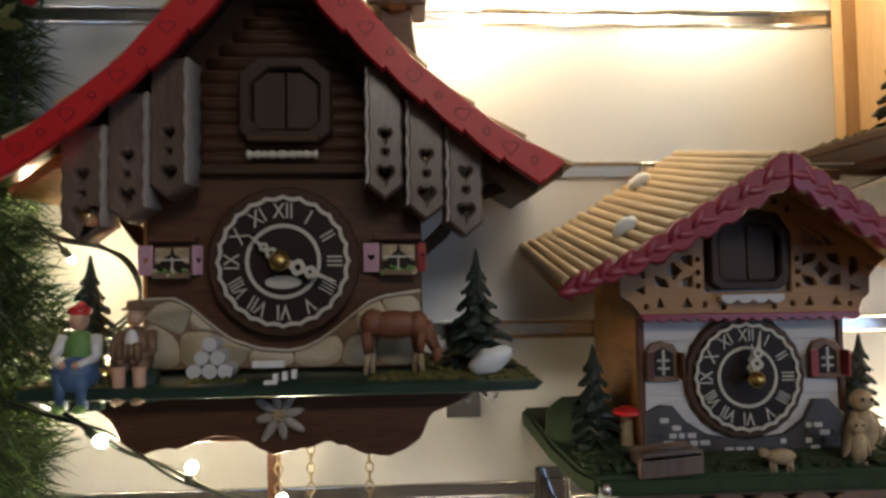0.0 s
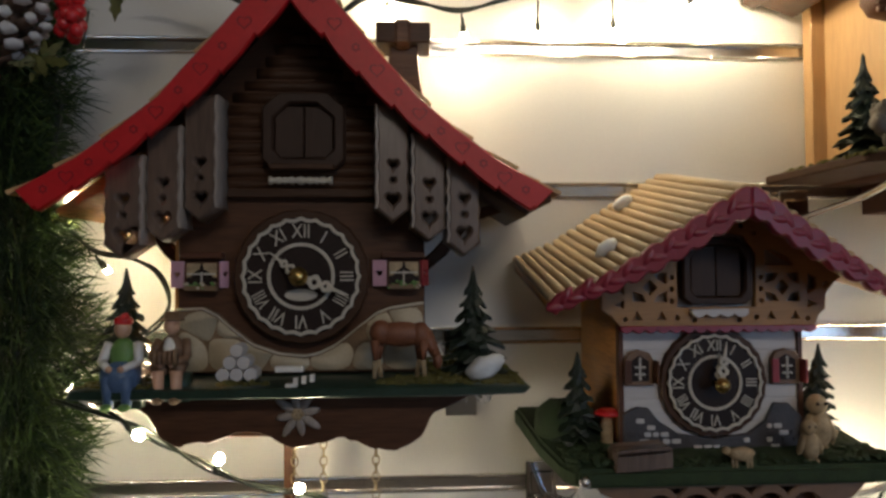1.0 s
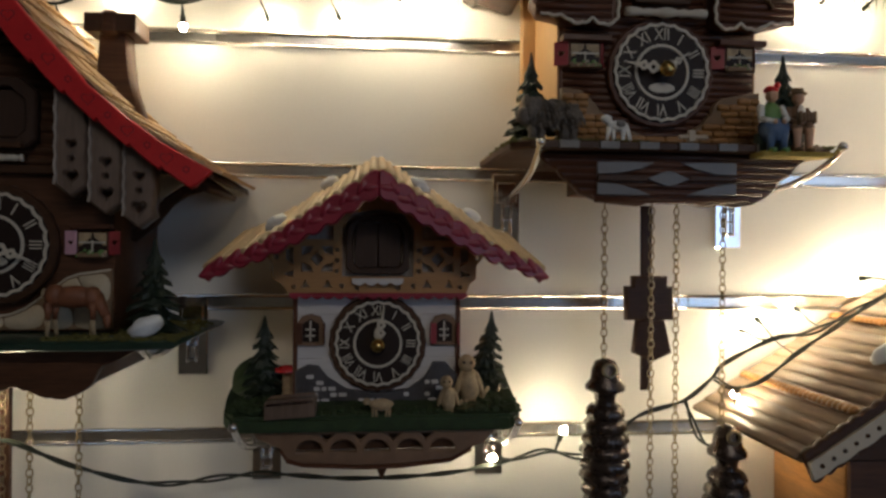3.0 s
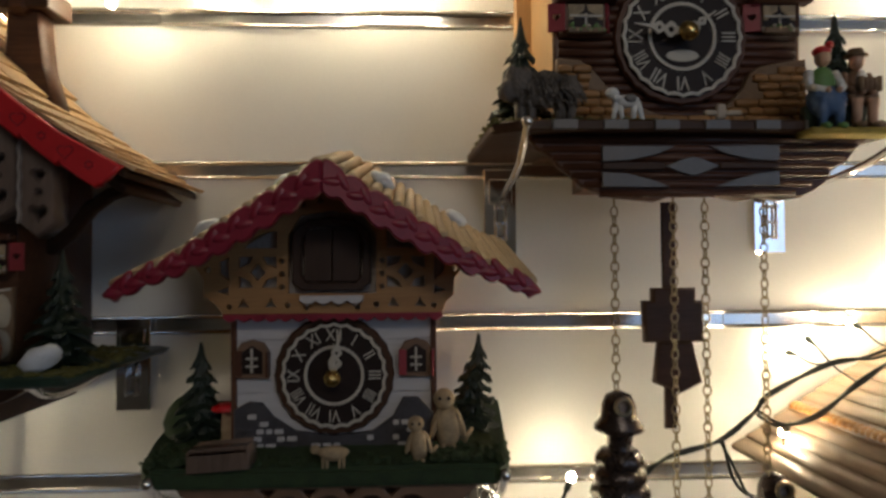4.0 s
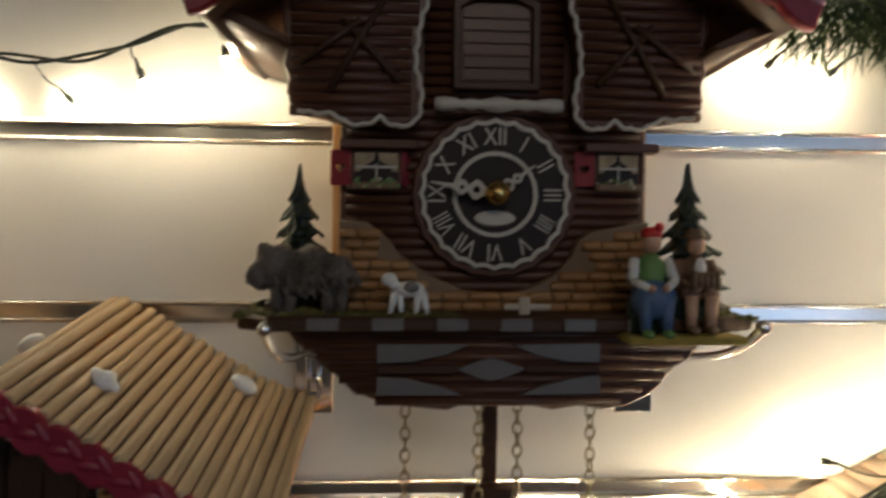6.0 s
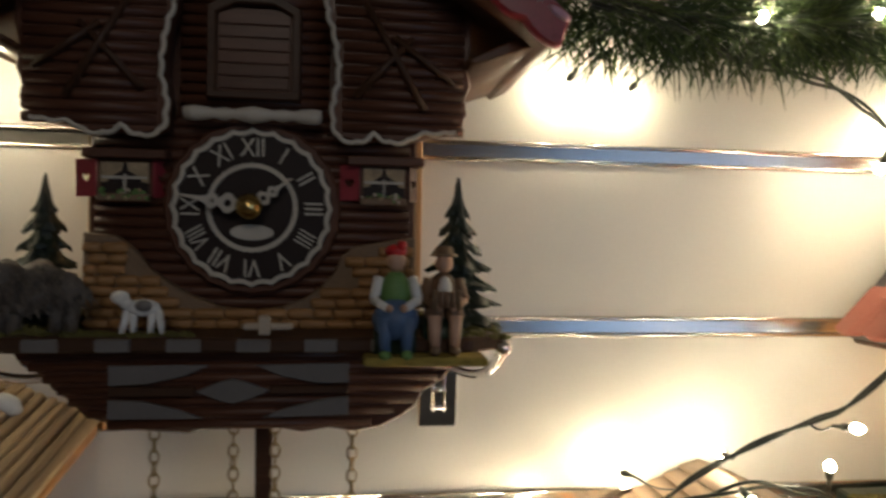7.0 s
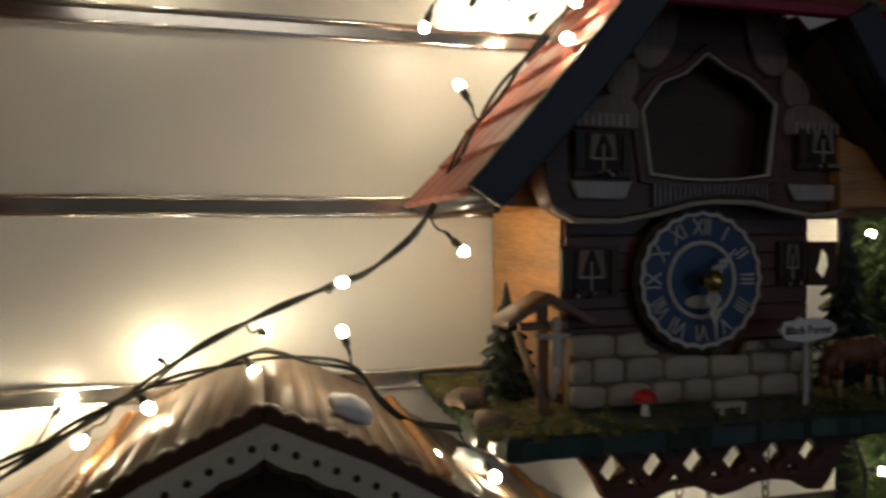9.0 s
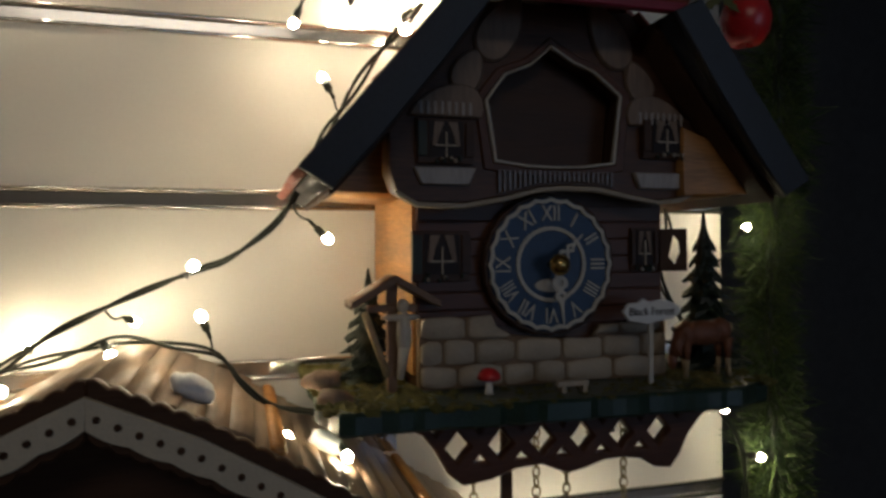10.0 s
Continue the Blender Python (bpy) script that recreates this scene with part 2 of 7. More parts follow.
def lathe(bm, profile, at, axis="Z", seg=20, mat=0):
    """Turns (radius, height) pairs round an axis."""
    rings = []
    for r, h in profile:
        ring = []
        for i in range(seg):
            a = 2 * math.pi * i / seg
            c, s = max(r, 1e-5) * math.cos(a), max(r, 1e-5) * math.sin(a)
            p = (c, s, h) if axis == "Z" else ((c, h, s) if axis == "Y" else (h, c, s))
            ring.append(bm.verts.new(Vector(at) + Vector(p)))
        rings.append(ring)
    fs = []
    for a, b in zip(rings, rings[1:]):
        for i in range(seg):
            j = (i + 1) % seg
            fs.append(bm.faces.new((a[i], a[j], b[j], b[i])))
    fs.append(bm.faces.new(list(reversed(rings[0]))))
    fs.append(bm.faces.new(rings[-1]))
    for f in fs:
        f.material_index = mat
    bmesh.ops.recalc_face_normals(bm, faces=fs)
    return bm


def ball(bm, at, radii, mat=0, seg=10, turn=None, rough=0.0, seed=0.0):
    m = Matrix.Translation(at) @ (turn or Matrix()) @ Matrix.Diagonal((*radii, 1))
    r = bmesh.ops.create_uvsphere(bm, u_segments=seg, v_segments=max(5, seg * 2 // 3), radius=1.0, matrix=m)
    for v in r["verts"]:
        if rough:
            d = v.co - Vector(at)
            v.co += d * rough * noise.noise(v.co * 120 + Vector((seed, seed, 0)))
    for f in {f for v in r["verts"] for f in v.link_faces}:
        f.material_index = mat
    return bm


def rod(bm, a, b, r0, r1=None, mat=0, seg=8):
    a, b = Vector(a), Vector(b)
    d = b - a
    m = Matrix.Translation((a + b) / 2) @ d.to_track_quat("Z", "Y").to_matrix().to_4x4()
    r = bmesh.ops.create_cone(bm, cap_ends=True, segments=seg, radius1=r0, radius2=r0 if r1 is None else r1, depth=d.length, matrix=m)
    for f in {f for v in r["verts"] for f in v.link_faces}:
        f.material_index = mat
    return bm


def circle(cx, cz, r, n=40, a0=0.0, a1=2 * math.pi):
    return [(cx + r * math.cos(a0 + (a1 - a0) * i / n), cz + r * math.sin(a0 + (a1 - a0) * i / n)) for i in range(n)]


def heart(cx, cz, s):
    pts = []
    for i in range(20):
        a = 2 * math.pi * i / 20
        pts.append((cx + s * 0.062 * 16 * math.sin(a) ** 3 / 2, cz + s * 0.062 * (13 * math.cos(a) - 5 * math.cos(2 * a) - 2 * math.cos(3 * a) - math.cos(4 * a)) / 2))
    return pts


def lerp_profile(prof, d):
    for (a, za), (b, zb) in zip(prof, prof[1:]):
        if d <= b:
            return za + (zb - za) * (d - a) / (b - a)
    (a, za), (b, zb) = prof[-2:]
    return zb + (zb - za) * (d - b) / (b - a)


def scalloped(prof, cx, side, depth, count, lift=0.0):
    """Points along a roof profile from the ridge outwards, with hanging scallops."""
    d1 = prof[-1][0]
    n = count * 6
    pts = []
    for i in range(n + 1):
        d = d1 * i / n
        pts.append((cx + side * d, lerp_profile(prof, d) + lift - depth * abs(math.sin(math.pi * count * i / n))))
    return pts

# ---- the shop room ----
WALL_Y = 0.63
X_END = 1.574
PITCH = 0.15
solid("floor", bbox(-2.6, 4.7, -3.6, 2.5, -0.1, 0.0), M_FLOOR, "brown boarded shop floor", "floor", "structure")
solid("ceiling", bbox(-2.6, 4.7, -3.6, 2.5, 2.7, 2.8), M_CEIL, "plain white ceiling", "ceiling", "structure")
solid("wall_west", bbox(-2.7, -2.6, -3.6, 2.5, 0, 2.7), M_PAINTED, "unseen shop side wall, paler for bounce light", "wall", "structure")
solid("wall_east", bbox(4.7, 4.8, -3.6, 2.5, 0, 2.7), M_PAINTED, "unseen shop side wall, paler for bounce light", "wall", "structure")
solid("wall_north", bbox(-2.6, 4.7, 2.5, 2.6, 0, 2.7), M_DARKROOM, "rear shop wall coloured dark for its shade", "wall", "structure")
bm = bmesh.new()
for a in ((-2.6, 2.0, 0, 2.7), (4.2, 4.7, 0, 2.7), (2.0, 4.2, 0, 0.65), (2.0, 4.2, 2.25, 2.7)):
    box(bm, a[0], a[1], -3.7, -3.6, a[2], a[3])
solid("wall_south", bm, M_PAINTED, "unseen shop front wall round the window, paler for bounce light", "wall", "structure")
win = tagged(new("window_1"), "wide daylit shop window", "window", "", "structure")
win.location = (3.1, -3.65, 0.65)
part("window_frame", plate([[(2.0, 0.65), (4.2, 0.65), (4.2, 2.25), (2.0, 2.25)], [(2.06, 0.71), (3.07, 0.71), (3.07, 2.19), (2.06, 2.19)], [(3.13, 0.71), (4.14, 0.71), (4.14, 2.19), (3.13, 2.19)]], -3.68, -3.62, 0.004), M_WHITE, win)
for x0, x1 in ((2.06, 3.07), (3.13, 4.14)):
    part("pane", bbox(x0, x1, -3.66, -3.65, 0.71, 2.19), M_PANE, win)
# Panel out of view, added on the ceiling to carry the front fill.
lamp = thing("fill_panel", (0.7, -2.0, 2.7), "unseen flat white ceiling panel added as front fill", "ceiling lamp")
bm = bmesh.new()
for a in ((0.08, 1.32, -2.2, -2.18), (0.08, 1.32, -1.82, -1.8), (0.08, 0.1, -2.18, -1.82), (1.3, 1.32, -2.18, -1.82)):
    box(bm, *a, 2.65, 2.7)
part("frame", bm, M_WHITE, lamp)
part("diffuser", bbox(0.1, 1.3, -2.18, -1.82, 2.66, 2.69), M_FILL_PANEL, lamp)

# ---- slatwall with metal rails ----
slatwall = tagged(new("wall_slat"), "white slatwall boards with metal rails", "wall", "", "structure")
slatwall.location = (0, WALL_Y, 0)
part("backing", bbox(-1.6, X_END - 0.004, WALL_Y + 0.014, WALL_Y + 0.03, 0.02, 2.4), M_WALL, slatwall)
RAIL = 0.0165
for k in range(-8, 6):
    z = 1.5 + PITCH * k
    part("panel", bbox(-1.6, X_END, WALL_Y, WALL_Y + 0.014, z + RAIL / 2, z + PITCH - RAIL / 2, bev=0.0012), M_WALL, slatwall)


def rail_mesh(x0, x1, z):
    """A channel with a flat back and two rounded lips."""
    h = RAIL / 2
    lip = [(-0.0006 - 0.0019 * math.sin(math.pi * a / 8), -h + 0.0011 - 0.0019 * math.cos(math.pi * a / 8)) for a in range(9)]
    prof = [(0.0125, -h)] + lip + [(0.0022, -h + 0.0031)]
    prof = prof + [(y, -zz) for y, zz in reversed(prof)]
    bm = bmesh.new()
    ends = [[bm.verts.new((x, WALL_Y + y, z + zz)) for y, zz in prof] for x in (x0, x1)]
    n = len(prof)
    for i in range(n):
        f = bm.faces.new((ends[0][i], ends[0][(i + 1) % n], ends[1][(i + 1) % n], ends[1][i]))
        f.material_index = 0 if i == 10 else 1
        f.smooth = 1 <= i <= 8 or 12 <= i <= 19
    bm.faces.new(list(reversed(ends[0])))
    bm.faces.new(ends[1])
    bmesh.ops.recalc_face_normals(bm, faces=bm.faces[:])
    me = bpy.data.meshes.new("rail")
    bm.to_mesh(me)
    bm.free()
    return me


JOINTS = {0: 0.315, 1: 0.162, 2: 1.06, -1: 0.72, -2: 0.5}
for k in range(-8, 6):
    z = 1.5 + PITCH * k
    j = JOINTS.get(k, 0.4)
    part("rail", rail_mesh(-1.6, j - 0.0006, z), [M_CHROME, M_LIP], slatwall, "polished aluminium rail")
    part("rail", rail_mesh(j + 0.0006, X_END + 0.001, z), [M_CHROME, M_LIP], slatwall, "polished aluminium rail")
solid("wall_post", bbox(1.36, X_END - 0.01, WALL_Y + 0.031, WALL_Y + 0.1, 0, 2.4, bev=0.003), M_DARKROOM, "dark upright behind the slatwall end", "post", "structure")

# ---- parts that several clocks share ----
NUMERALS = ("XII", "I", "II", "III", "IIII", "V", "VI", "VII", "VIII", "IX", "X", "XI")


def scallop_ring(cx, cz, r, n=24, cut=0.04, steps=5):
    return [(cx + r * (1 - cut * abs(math.sin(n / 2 * a))) * math.sin(a), cz + r * (1 - cut * abs(math.sin(n / 2 * a))) * math.cos(a)) for a in (2 * math.pi * i / (n * steps) for i in range(n * steps))]


def clock_hand(parent, name, cx, cz, y, length, turn, material):
    """A pierced ornamental hand that points up before it is turned."""
    L = length
    left = [(0.028, -0.06), (0.05, 0.1), (0.07, 0.2), (0.14, 0.27), (0.15, 0.34), (0.09, 0.4), (0.05, 0.44), (0.11, 0.5), (0.12, 0.56), (0.06, 0.62), (0.035, 0.7), (0.012, 1.0)]
    outline = [(-x * L, z * L) for x, z in left] + [(x * L, z * L) for x, z in reversed(left)]
    holes = [circle(0, 0.31 * L, 0.055 * L, 8), circle(0, 0.53 * L, 0.035 * L, 8)]
    ca, sa = math.cos(-turn), math.sin(-turn)
    spin = lambda pts: [(cx + x * ca - z * sa, cz + x * sa + z * ca) for x, z in pts]
    return part(name, plate([spin(outline), *[spin(h) for h in holes]], y - 0.0008, y + 0.0008, 0.0003), material, parent)


def clock_dial(clock, cx, cz, y, r, hour, minute, face, badge=True, backing=M_DARK, rim=1.14):
    """Round dial with a scalloped bone ring, raised numerals, pierced hands and a brass nut. y: the front of its face."""
    dial = part("dial", plate([scallop_ring(cx, cz, r * rim, 24, 0.02)], y + 0.002, y + 0.009, 0.0015), backing, clock, "round dark wooden dial board")
    part("dial_face", plate([circle(cx, cz, r * 0.985, 48)], y, y + 0.003, 0.0004), face, dial)
    part("outer_ring", plate([scallop_ring(cx, cz, r), scallop_ring(cx, cz, r * 0.935)], y - 0.0016, y, 0.0004), M_BONE, dial, "scalloped bone-white ring")
    part("inner_ring", plate([scallop_ring(cx, cz, r * 0.565, 36, 0.012, 3), circle(cx, cz, r * 0.5, 40)], y - 0.0014, y, 0.0004), M_BONE, dial)
    for i, text in enumerate(NUMERALS):
        a = 2 * math.pi * i / 12
        squash = 0.78 if len(text) < 4 else 0.62
        part("numeral", lettering(text, cx + r * 0.745 * math.sin(a), cz + r * 0.745 * math.cos(a), y - 0.0005, r * 0.33, -a, 0.001, squash), M_BONE, dial)
    if badge:
        pts = [(cx + r * 0.27 * math.cos(a), cz - r * 0.31 + r * 0.1 * math.sin(a)) for a in (2 * math.pi * i / 20 for i in range(20))]
        part("badge", plate([pts], y - 0.001, y, 0.0003), M_BONE, dial)
    clock_hand(dial, "hour_hand", cx, cz, y - 0.0085, r * 0.62, 2 * math.pi * (hour + minute / 60) / 12, M_BONE)
    clock_hand(dial, "minute_hand", cx, cz, y - 0.0115, r * 0.86, 2 * math.pi * minute / 60, M_BONE)
    bm = lathe(bmesh.new(), [(r * 0.065, -0.0002), (r * 0.065, -0.008), (r * 0.1, -0.0082), (r * 0.1, -0.0128), (r * 0.15, -0.013), (r * 0.16, -0.0155), (r * 0.12, -0.0175), (r * 0.1, -0.0195), (r * 0.05, -0.0208), (0.0005, -0.0212)], (cx, y, cz), "Y", 14)
    part("nut", bm, M_BRASS, dial, "brass hand nut", True)
    return dial


def fir_tree(clock, x, y, z0, h, w, tiers=6, lean=0.0, name="fir_tree", seed=0):
    """A carved fir: a trunk and drooping ragged tiers."""
    rnd = random.Random(seed)
    bm = bmesh.new()
    rod(bm, (x, y, z0), (x + lean * h * 0.5, y, z0 + h * 0.6), w * 0.1, w * 0.03)
    seg = 26
    tiers += 1
    for i in range(tiers):
        f = i / tiers
        zb = z0 + h * (0.07 + 0.76 * f)
        zt = zb + h * (0.2 if i < tiers - 1 else 0.19)
        rb = w * 0.53 * (1 - 0.86 * f ** 1.1) * rnd.uniform(0.92, 1.1)
        prof = [(rb * 0.3, h * 0.01), (rb * 0.66, -h * 0.016), (rb, -h * 0.036), (rb * 1.0, -h * 0.016), (rb * 0.6, h * 0.028), (rb * 0.36, h * 0.075), (rb * 0.17, (zt - zb) * 0.8), (0.0004, zt - zb)]
        before = len(bm.verts)
        ax = x + lean * f * h
        lathe(bm, prof, (ax, y, zb), "Z", seg)
        bm.verts.ensure_lookup_table()
        ph = rnd.uniform(0, 6)
        for v in bm.verts[before:]:
            d = Vector((v.co.x - ax, v.co.y - y, 0))
            if d.length > rb * 0.45:
                an = math.atan2(d.y, d.x)
                k = 0.74 + 0.38 * abs(math.sin(an * 3.5 + ph)) + rnd.uniform(-0.09, 0.09)
                v.co.x, v.co.y = ax + d.x * k, y + d.y * k * 0.8
                v.co.z += rnd.uniform(-0.002, 0.0012) - (k - 0.95) * 0.012
            else:
                v.co += Vector((rnd.uniform(-1, 1), rnd.uniform(-1, 1), 0)) * 0.0006
    part(name, bm, M_FIR, clock, "carved dark green fir tree")


def seated_figure(clock, x, y, z0, h, kind, face=0.0):
    """A painted wooden figurine on a bench, one plain mesh."""
    bm = bmesh.new()
    s = h / 0.066
    top = (2 if kind == "green" else 5)
    at = lambda dx, dy, dz: (x + dx * s, y + dy * s, z0 + dz * s)
    legs = 3 if kind == "green" else 1
    for sd in (-1, 1):
        rod(bm, at(0.006 * sd, -0.006, 0.002), at(0.0065 * sd, -0.008, 0.024), 0.0032 * s, 0.0044 * s, legs)
        rod(bm, at(0.0065 * sd, -0.008, 0.024), at(0.005 * sd, 0.006, 0.027), 0.0055 * s, 0.006 * s, legs if kind == "green" else 5)
        ball(bm, at(0.006 * sd, -0.010, 0.003), (0.0038 * s, 0.006 * s, 0.0028 * s), 7 if kind == "green" else 6, 8)
        rod(bm, at(0.0095 * sd, 0.004, 0.045), at(0.0125 * sd, -0.002, 0.033), 0.0036 * s, 0.003 * s, 4 if kind == "green" else 5)
        rod(bm, at(0.0125 * sd, -0.002, 0.033), at(0.005 * sd, -0.010, 0.029), 0.0028 * s, 0.0024 * s, 4 if kind == "green" else 5)
        ball(bm, at(0.004 * sd, -0.011, 0.029), (0.0024 * s,) * 3, 1, 6)
    ball(bm, at(0, 0.003, 0.037), (0.0092 * s, 0.0068 * s, 0.0125 * s), top, 12)
    if kind == "green":
        ball(bm, at(0, -0.001, 0.022), (0.0135 * s, 0.012 * s, 0.012 * s), 3, 12)
    else:
        ball(bm, at(0, -0.004, 0.039), (0.0045 * s, 0.0035 * s, 0.009 * s), 4, 8)
        for i in range(5):
            r = bmesh.ops.create_cube(bm, size=1.0, matrix=Matrix.Translation(at(-0.0072 + 0.0036 * i, -0.0125, 0.034)) @ Matrix.Diagonal((0.0026 * s, 0.006 * s, (0.0115 if i in (0, 4) else 0.0095) * s, 1)))
            for f in {f for v in r["verts"] for f in v.link_faces}:
                f.material_index = 6 if i in (0, 4) else 5
    ball(bm, at(0, 0.002, 0.0555), (0.0056 * s, 0.006 * s, 0.0068 * s), 1, 12)
    if kind == "green":
        ball(bm, at(0, 0.003, 0.0605), (0.0066 * s, 0.007 * s, 0.0042 * s), 8, 12)
        ball(bm, at(0.003, -0.002, 0.064), (0.003 * s,) * 3, 8, 8)
    else:
        lathe(bm, [(0.0088 * s, 0), (0.0088 * s, 0.0012 * s), (0.0062 * s, 0.0018 * s), (0.0052 * s, 0.006 * s), (0.0005, 0.0066 * s)], at(0, 0.003, 0.0595), "Z", 12, 6)
    box(bm, x - 0.012 * s, x + 0.012 * s, y + 0.001, y + 0.012 * s, z0, z0 + 0.021 * s)
    ob = part("figurine", bm, [M_GREEN, M_SKIN, M_LEAF, M_BLUE, M_WHITE, M_JACKET, M_MORTAR, M_LEAF, M_SCARLET], clock, "small painted wooden seated figurine", True)
    return ob


def grazing_deer(clock, x, y, z0, s, flip=1, name="deer", mats=None, label="red-brown carved grazing deer"):
    bm = bmesh.new()
    at = lambda dx, dy, dz: (x + dx * s * flip, y + dy * s, z0 + dz * s)
    ball(bm, at(0, 0, 0.0265), (0.0165 * s, 0.0065 * s, 0.0078 * s), 0, 12)
    ball(bm, at(0.012, 0, 0.026), (0.007 * s, 0.0062 * s, 0.008 * s), 0, 10)
    ball(bm, at(-0.012, 0, 0.0275), (0.0075 * s, 0.0064 * s, 0.0078 * s), 0, 10)
    rod(bm, at(0.015, 0, 0.027), at(0.022, -0.001, 0.013), 0.0048 * s, 0.003 * s)
    ball(bm, at(0.0225, -0.001, 0.0105), (0.003 * s, 0.0028 * s, 0.0055 * s), 0, 8)
    for sd in (-1, 1):
        ball(bm, at(0.020, 0.004 * sd, 0.0155), (0.0012 * s, 0.003 * s, 0.002 * s), 0, 6)
    for dx, dy, k in ((0.011, 0.003, 0.3), (0.014, -0.003, -0.2), (-0.013, 0.003, -0.25), (-0.0155, -0.003, 0.2)):
        rod(bm, at(dx, dy, 0.023), at(dx + 0.002 * k, dy, 0.011), 0.0032 * s, 0.0017 * s)
        rod(bm, at(dx + 0.002 * k, dy, 0.011), at(dx - 0.003 * k, dy, 0.0), 0.0017 * s, 0.0014 * s, 1)
    ball(bm, at(-0.0195, 0, 0.029), (0.0018 * s, 0.0018 * s, 0.0036 * s), 1, 6)
    part(name, bm, mats or [M_FAWN, M_TAN], clock, label, True)


def flower_window(clock, cx, cz, y, w, h, left=M_PINK, right=M_SHUTTER, hearted=True):
    """Small casement with cream curtains, a dark pane, a flower box and hinged shutters."""
    win = part("window", plate([[(cx - w / 2, cz - h / 2), (cx + w / 2, cz - h / 2), (cx + w / 2, cz + h / 2), (cx - w / 2, cz + h / 2)]], y, y + 0.006, 0.0006), M_RUST, clock, "small window with shutters and flower box")
    part("pane", bbox(cx - w * 0.42, cx + w * 0.42, y - 0.001, y + 0.001, cz - h * 0.42, cz + h * 0.42), M_DIAL, win)
    for sd in (-1, 1):
        cur = [(cx + sd * w * 0.42, cz + h * 0.42), (cx + sd * w * 0.02, cz + h * 0.42), (cx + sd * w * 0.06, cz + h * 0.2), (cx + sd * w * 0.27, cz + h * 0.02), (cx + sd * w * 0.3, cz - h * 0.1), (cx + sd * w * 0.42, cz - h * 0.12)]
        part("curtain", plate([cur], y - 0.0018, y - 0.0008, 0.0002), M_TAN, win)
    part("mullion", bbox(cx - w * 0.02, cx + w * 0.02, y - 0.0026, y - 0.0008, cz - h * 0.42, cz + h * 0.1), M_BONE, win)
    part("transom", bbox(cx - w * 0.4, cx + w * 0.4, y - 0.0026, y - 0.0008, cz - h * 0.02, cz + h * 0.05), M_BONE, win)
    part("flower_box", bbox(cx - w * 0.46, cx + w * 0.46, y - 0.006, y, cz - h * 0.62, cz - h * 0.42, bev=0.0008), M_MORTAR, win)
    bm = bmesh.new()
    rnd = random.Random(int(cx * 1000))
    for i in range(26):
        p = (cx + rnd.uniform(-0.45, 0.45) * w, y - 0.004 + rnd.uniform(-0.0025, 0.002), cz - h * rnd.uniform(0.32, 0.56))
        ball(bm, p, (0.0016, 0.0014, 0.0014), rnd.choice((0, 0, 0, 1, 2)), 5)
    part("flower_cluster", bm, [M_LEAF, M_CREAM, M_TAN], win)
    sw = w * 0.42
    for sd, m in ((-1, left), (1, right)):
        if m is None:
            continue
        # shutters stand a little open
        pts = [(0, -h * 0.5), (sw, -h * 0.5), (sw, h * 0.5), (0, h * 0.5)]
        out = [pts]
        if hearted:
            out.append(heart(sw / 2, 0.0, sw * 0.5))
        me = plate(out, -0.001, 0.001, 0.0003)
        turn = radians(20 if sd < 0 else 62)
        flip = Matrix.Diagonal((sd, 1, 1, 1))
        me.transform(Matrix.Translation((cx + sd * w * 0.5, y - 0.001, cz)) @ Matrix.Rotation(turn * sd, 4, "Z") @ flip)
        if sd < 0:
            me.flip_normals()
        part("shutter", me, m, win, "painted shutter with a heart cut-out")
    return win


LINK = None


def link_mesh():
    global LINK
    if LINK is None:
        bm = bmesh.new()
        n, k = 12, 5
        rings = []
        for i in range(n):
            a = 2 * math.pi * i / n
            c = Vector((0.0030 * math.cos(a), 0, 0.0047 * math.sin(a)))
            out = Vector((math.cos(a), 0, math.sin(a) * 0.8)).normalized()
            rings.append([bm.verts.new(c + 0.00075 * (out * math.cos(b) + Vector((0, 1, 0)) * math.sin(b))) for b in (2 * math.pi * j / k for j in range(k))])
        for i in range(n):
            for j in range(k):
                bm.faces.new((rings[i][j], rings[i][(j + 1) % k], rings[(i + 1) % n][(j + 1) % k], rings[(i + 1) % n][j]))
        bmesh.ops.recalc_face_normals(bm, faces=bm.faces[:])
        LINK = mesh_of(bm, True)
        LINK.materials.append(M_CHAIN)
    return LINK


def chain(clock, x, y, z_top, z_end, sway=0.0):
    """Links hung in turn edge-on and face-on."""
    hold = part("chain", rod(bmesh.new(), (x, y, z_top), (x, y, z_top + 0.012), 0.001), M_CHAIN, clock, "thin tarnished brass chain")
    z, i = z_top, 0
    while z > z_end:
        turn = 90 * (i % 2) + 12 * math.sin(i * 1.7 + x * 90)
        piece("link", link_mesh(), hold, pose(x + sway * (z_top - z), y, z - 0.004, 0, 0, turn))
        z -= 0.0074
        i += 1
    return hold


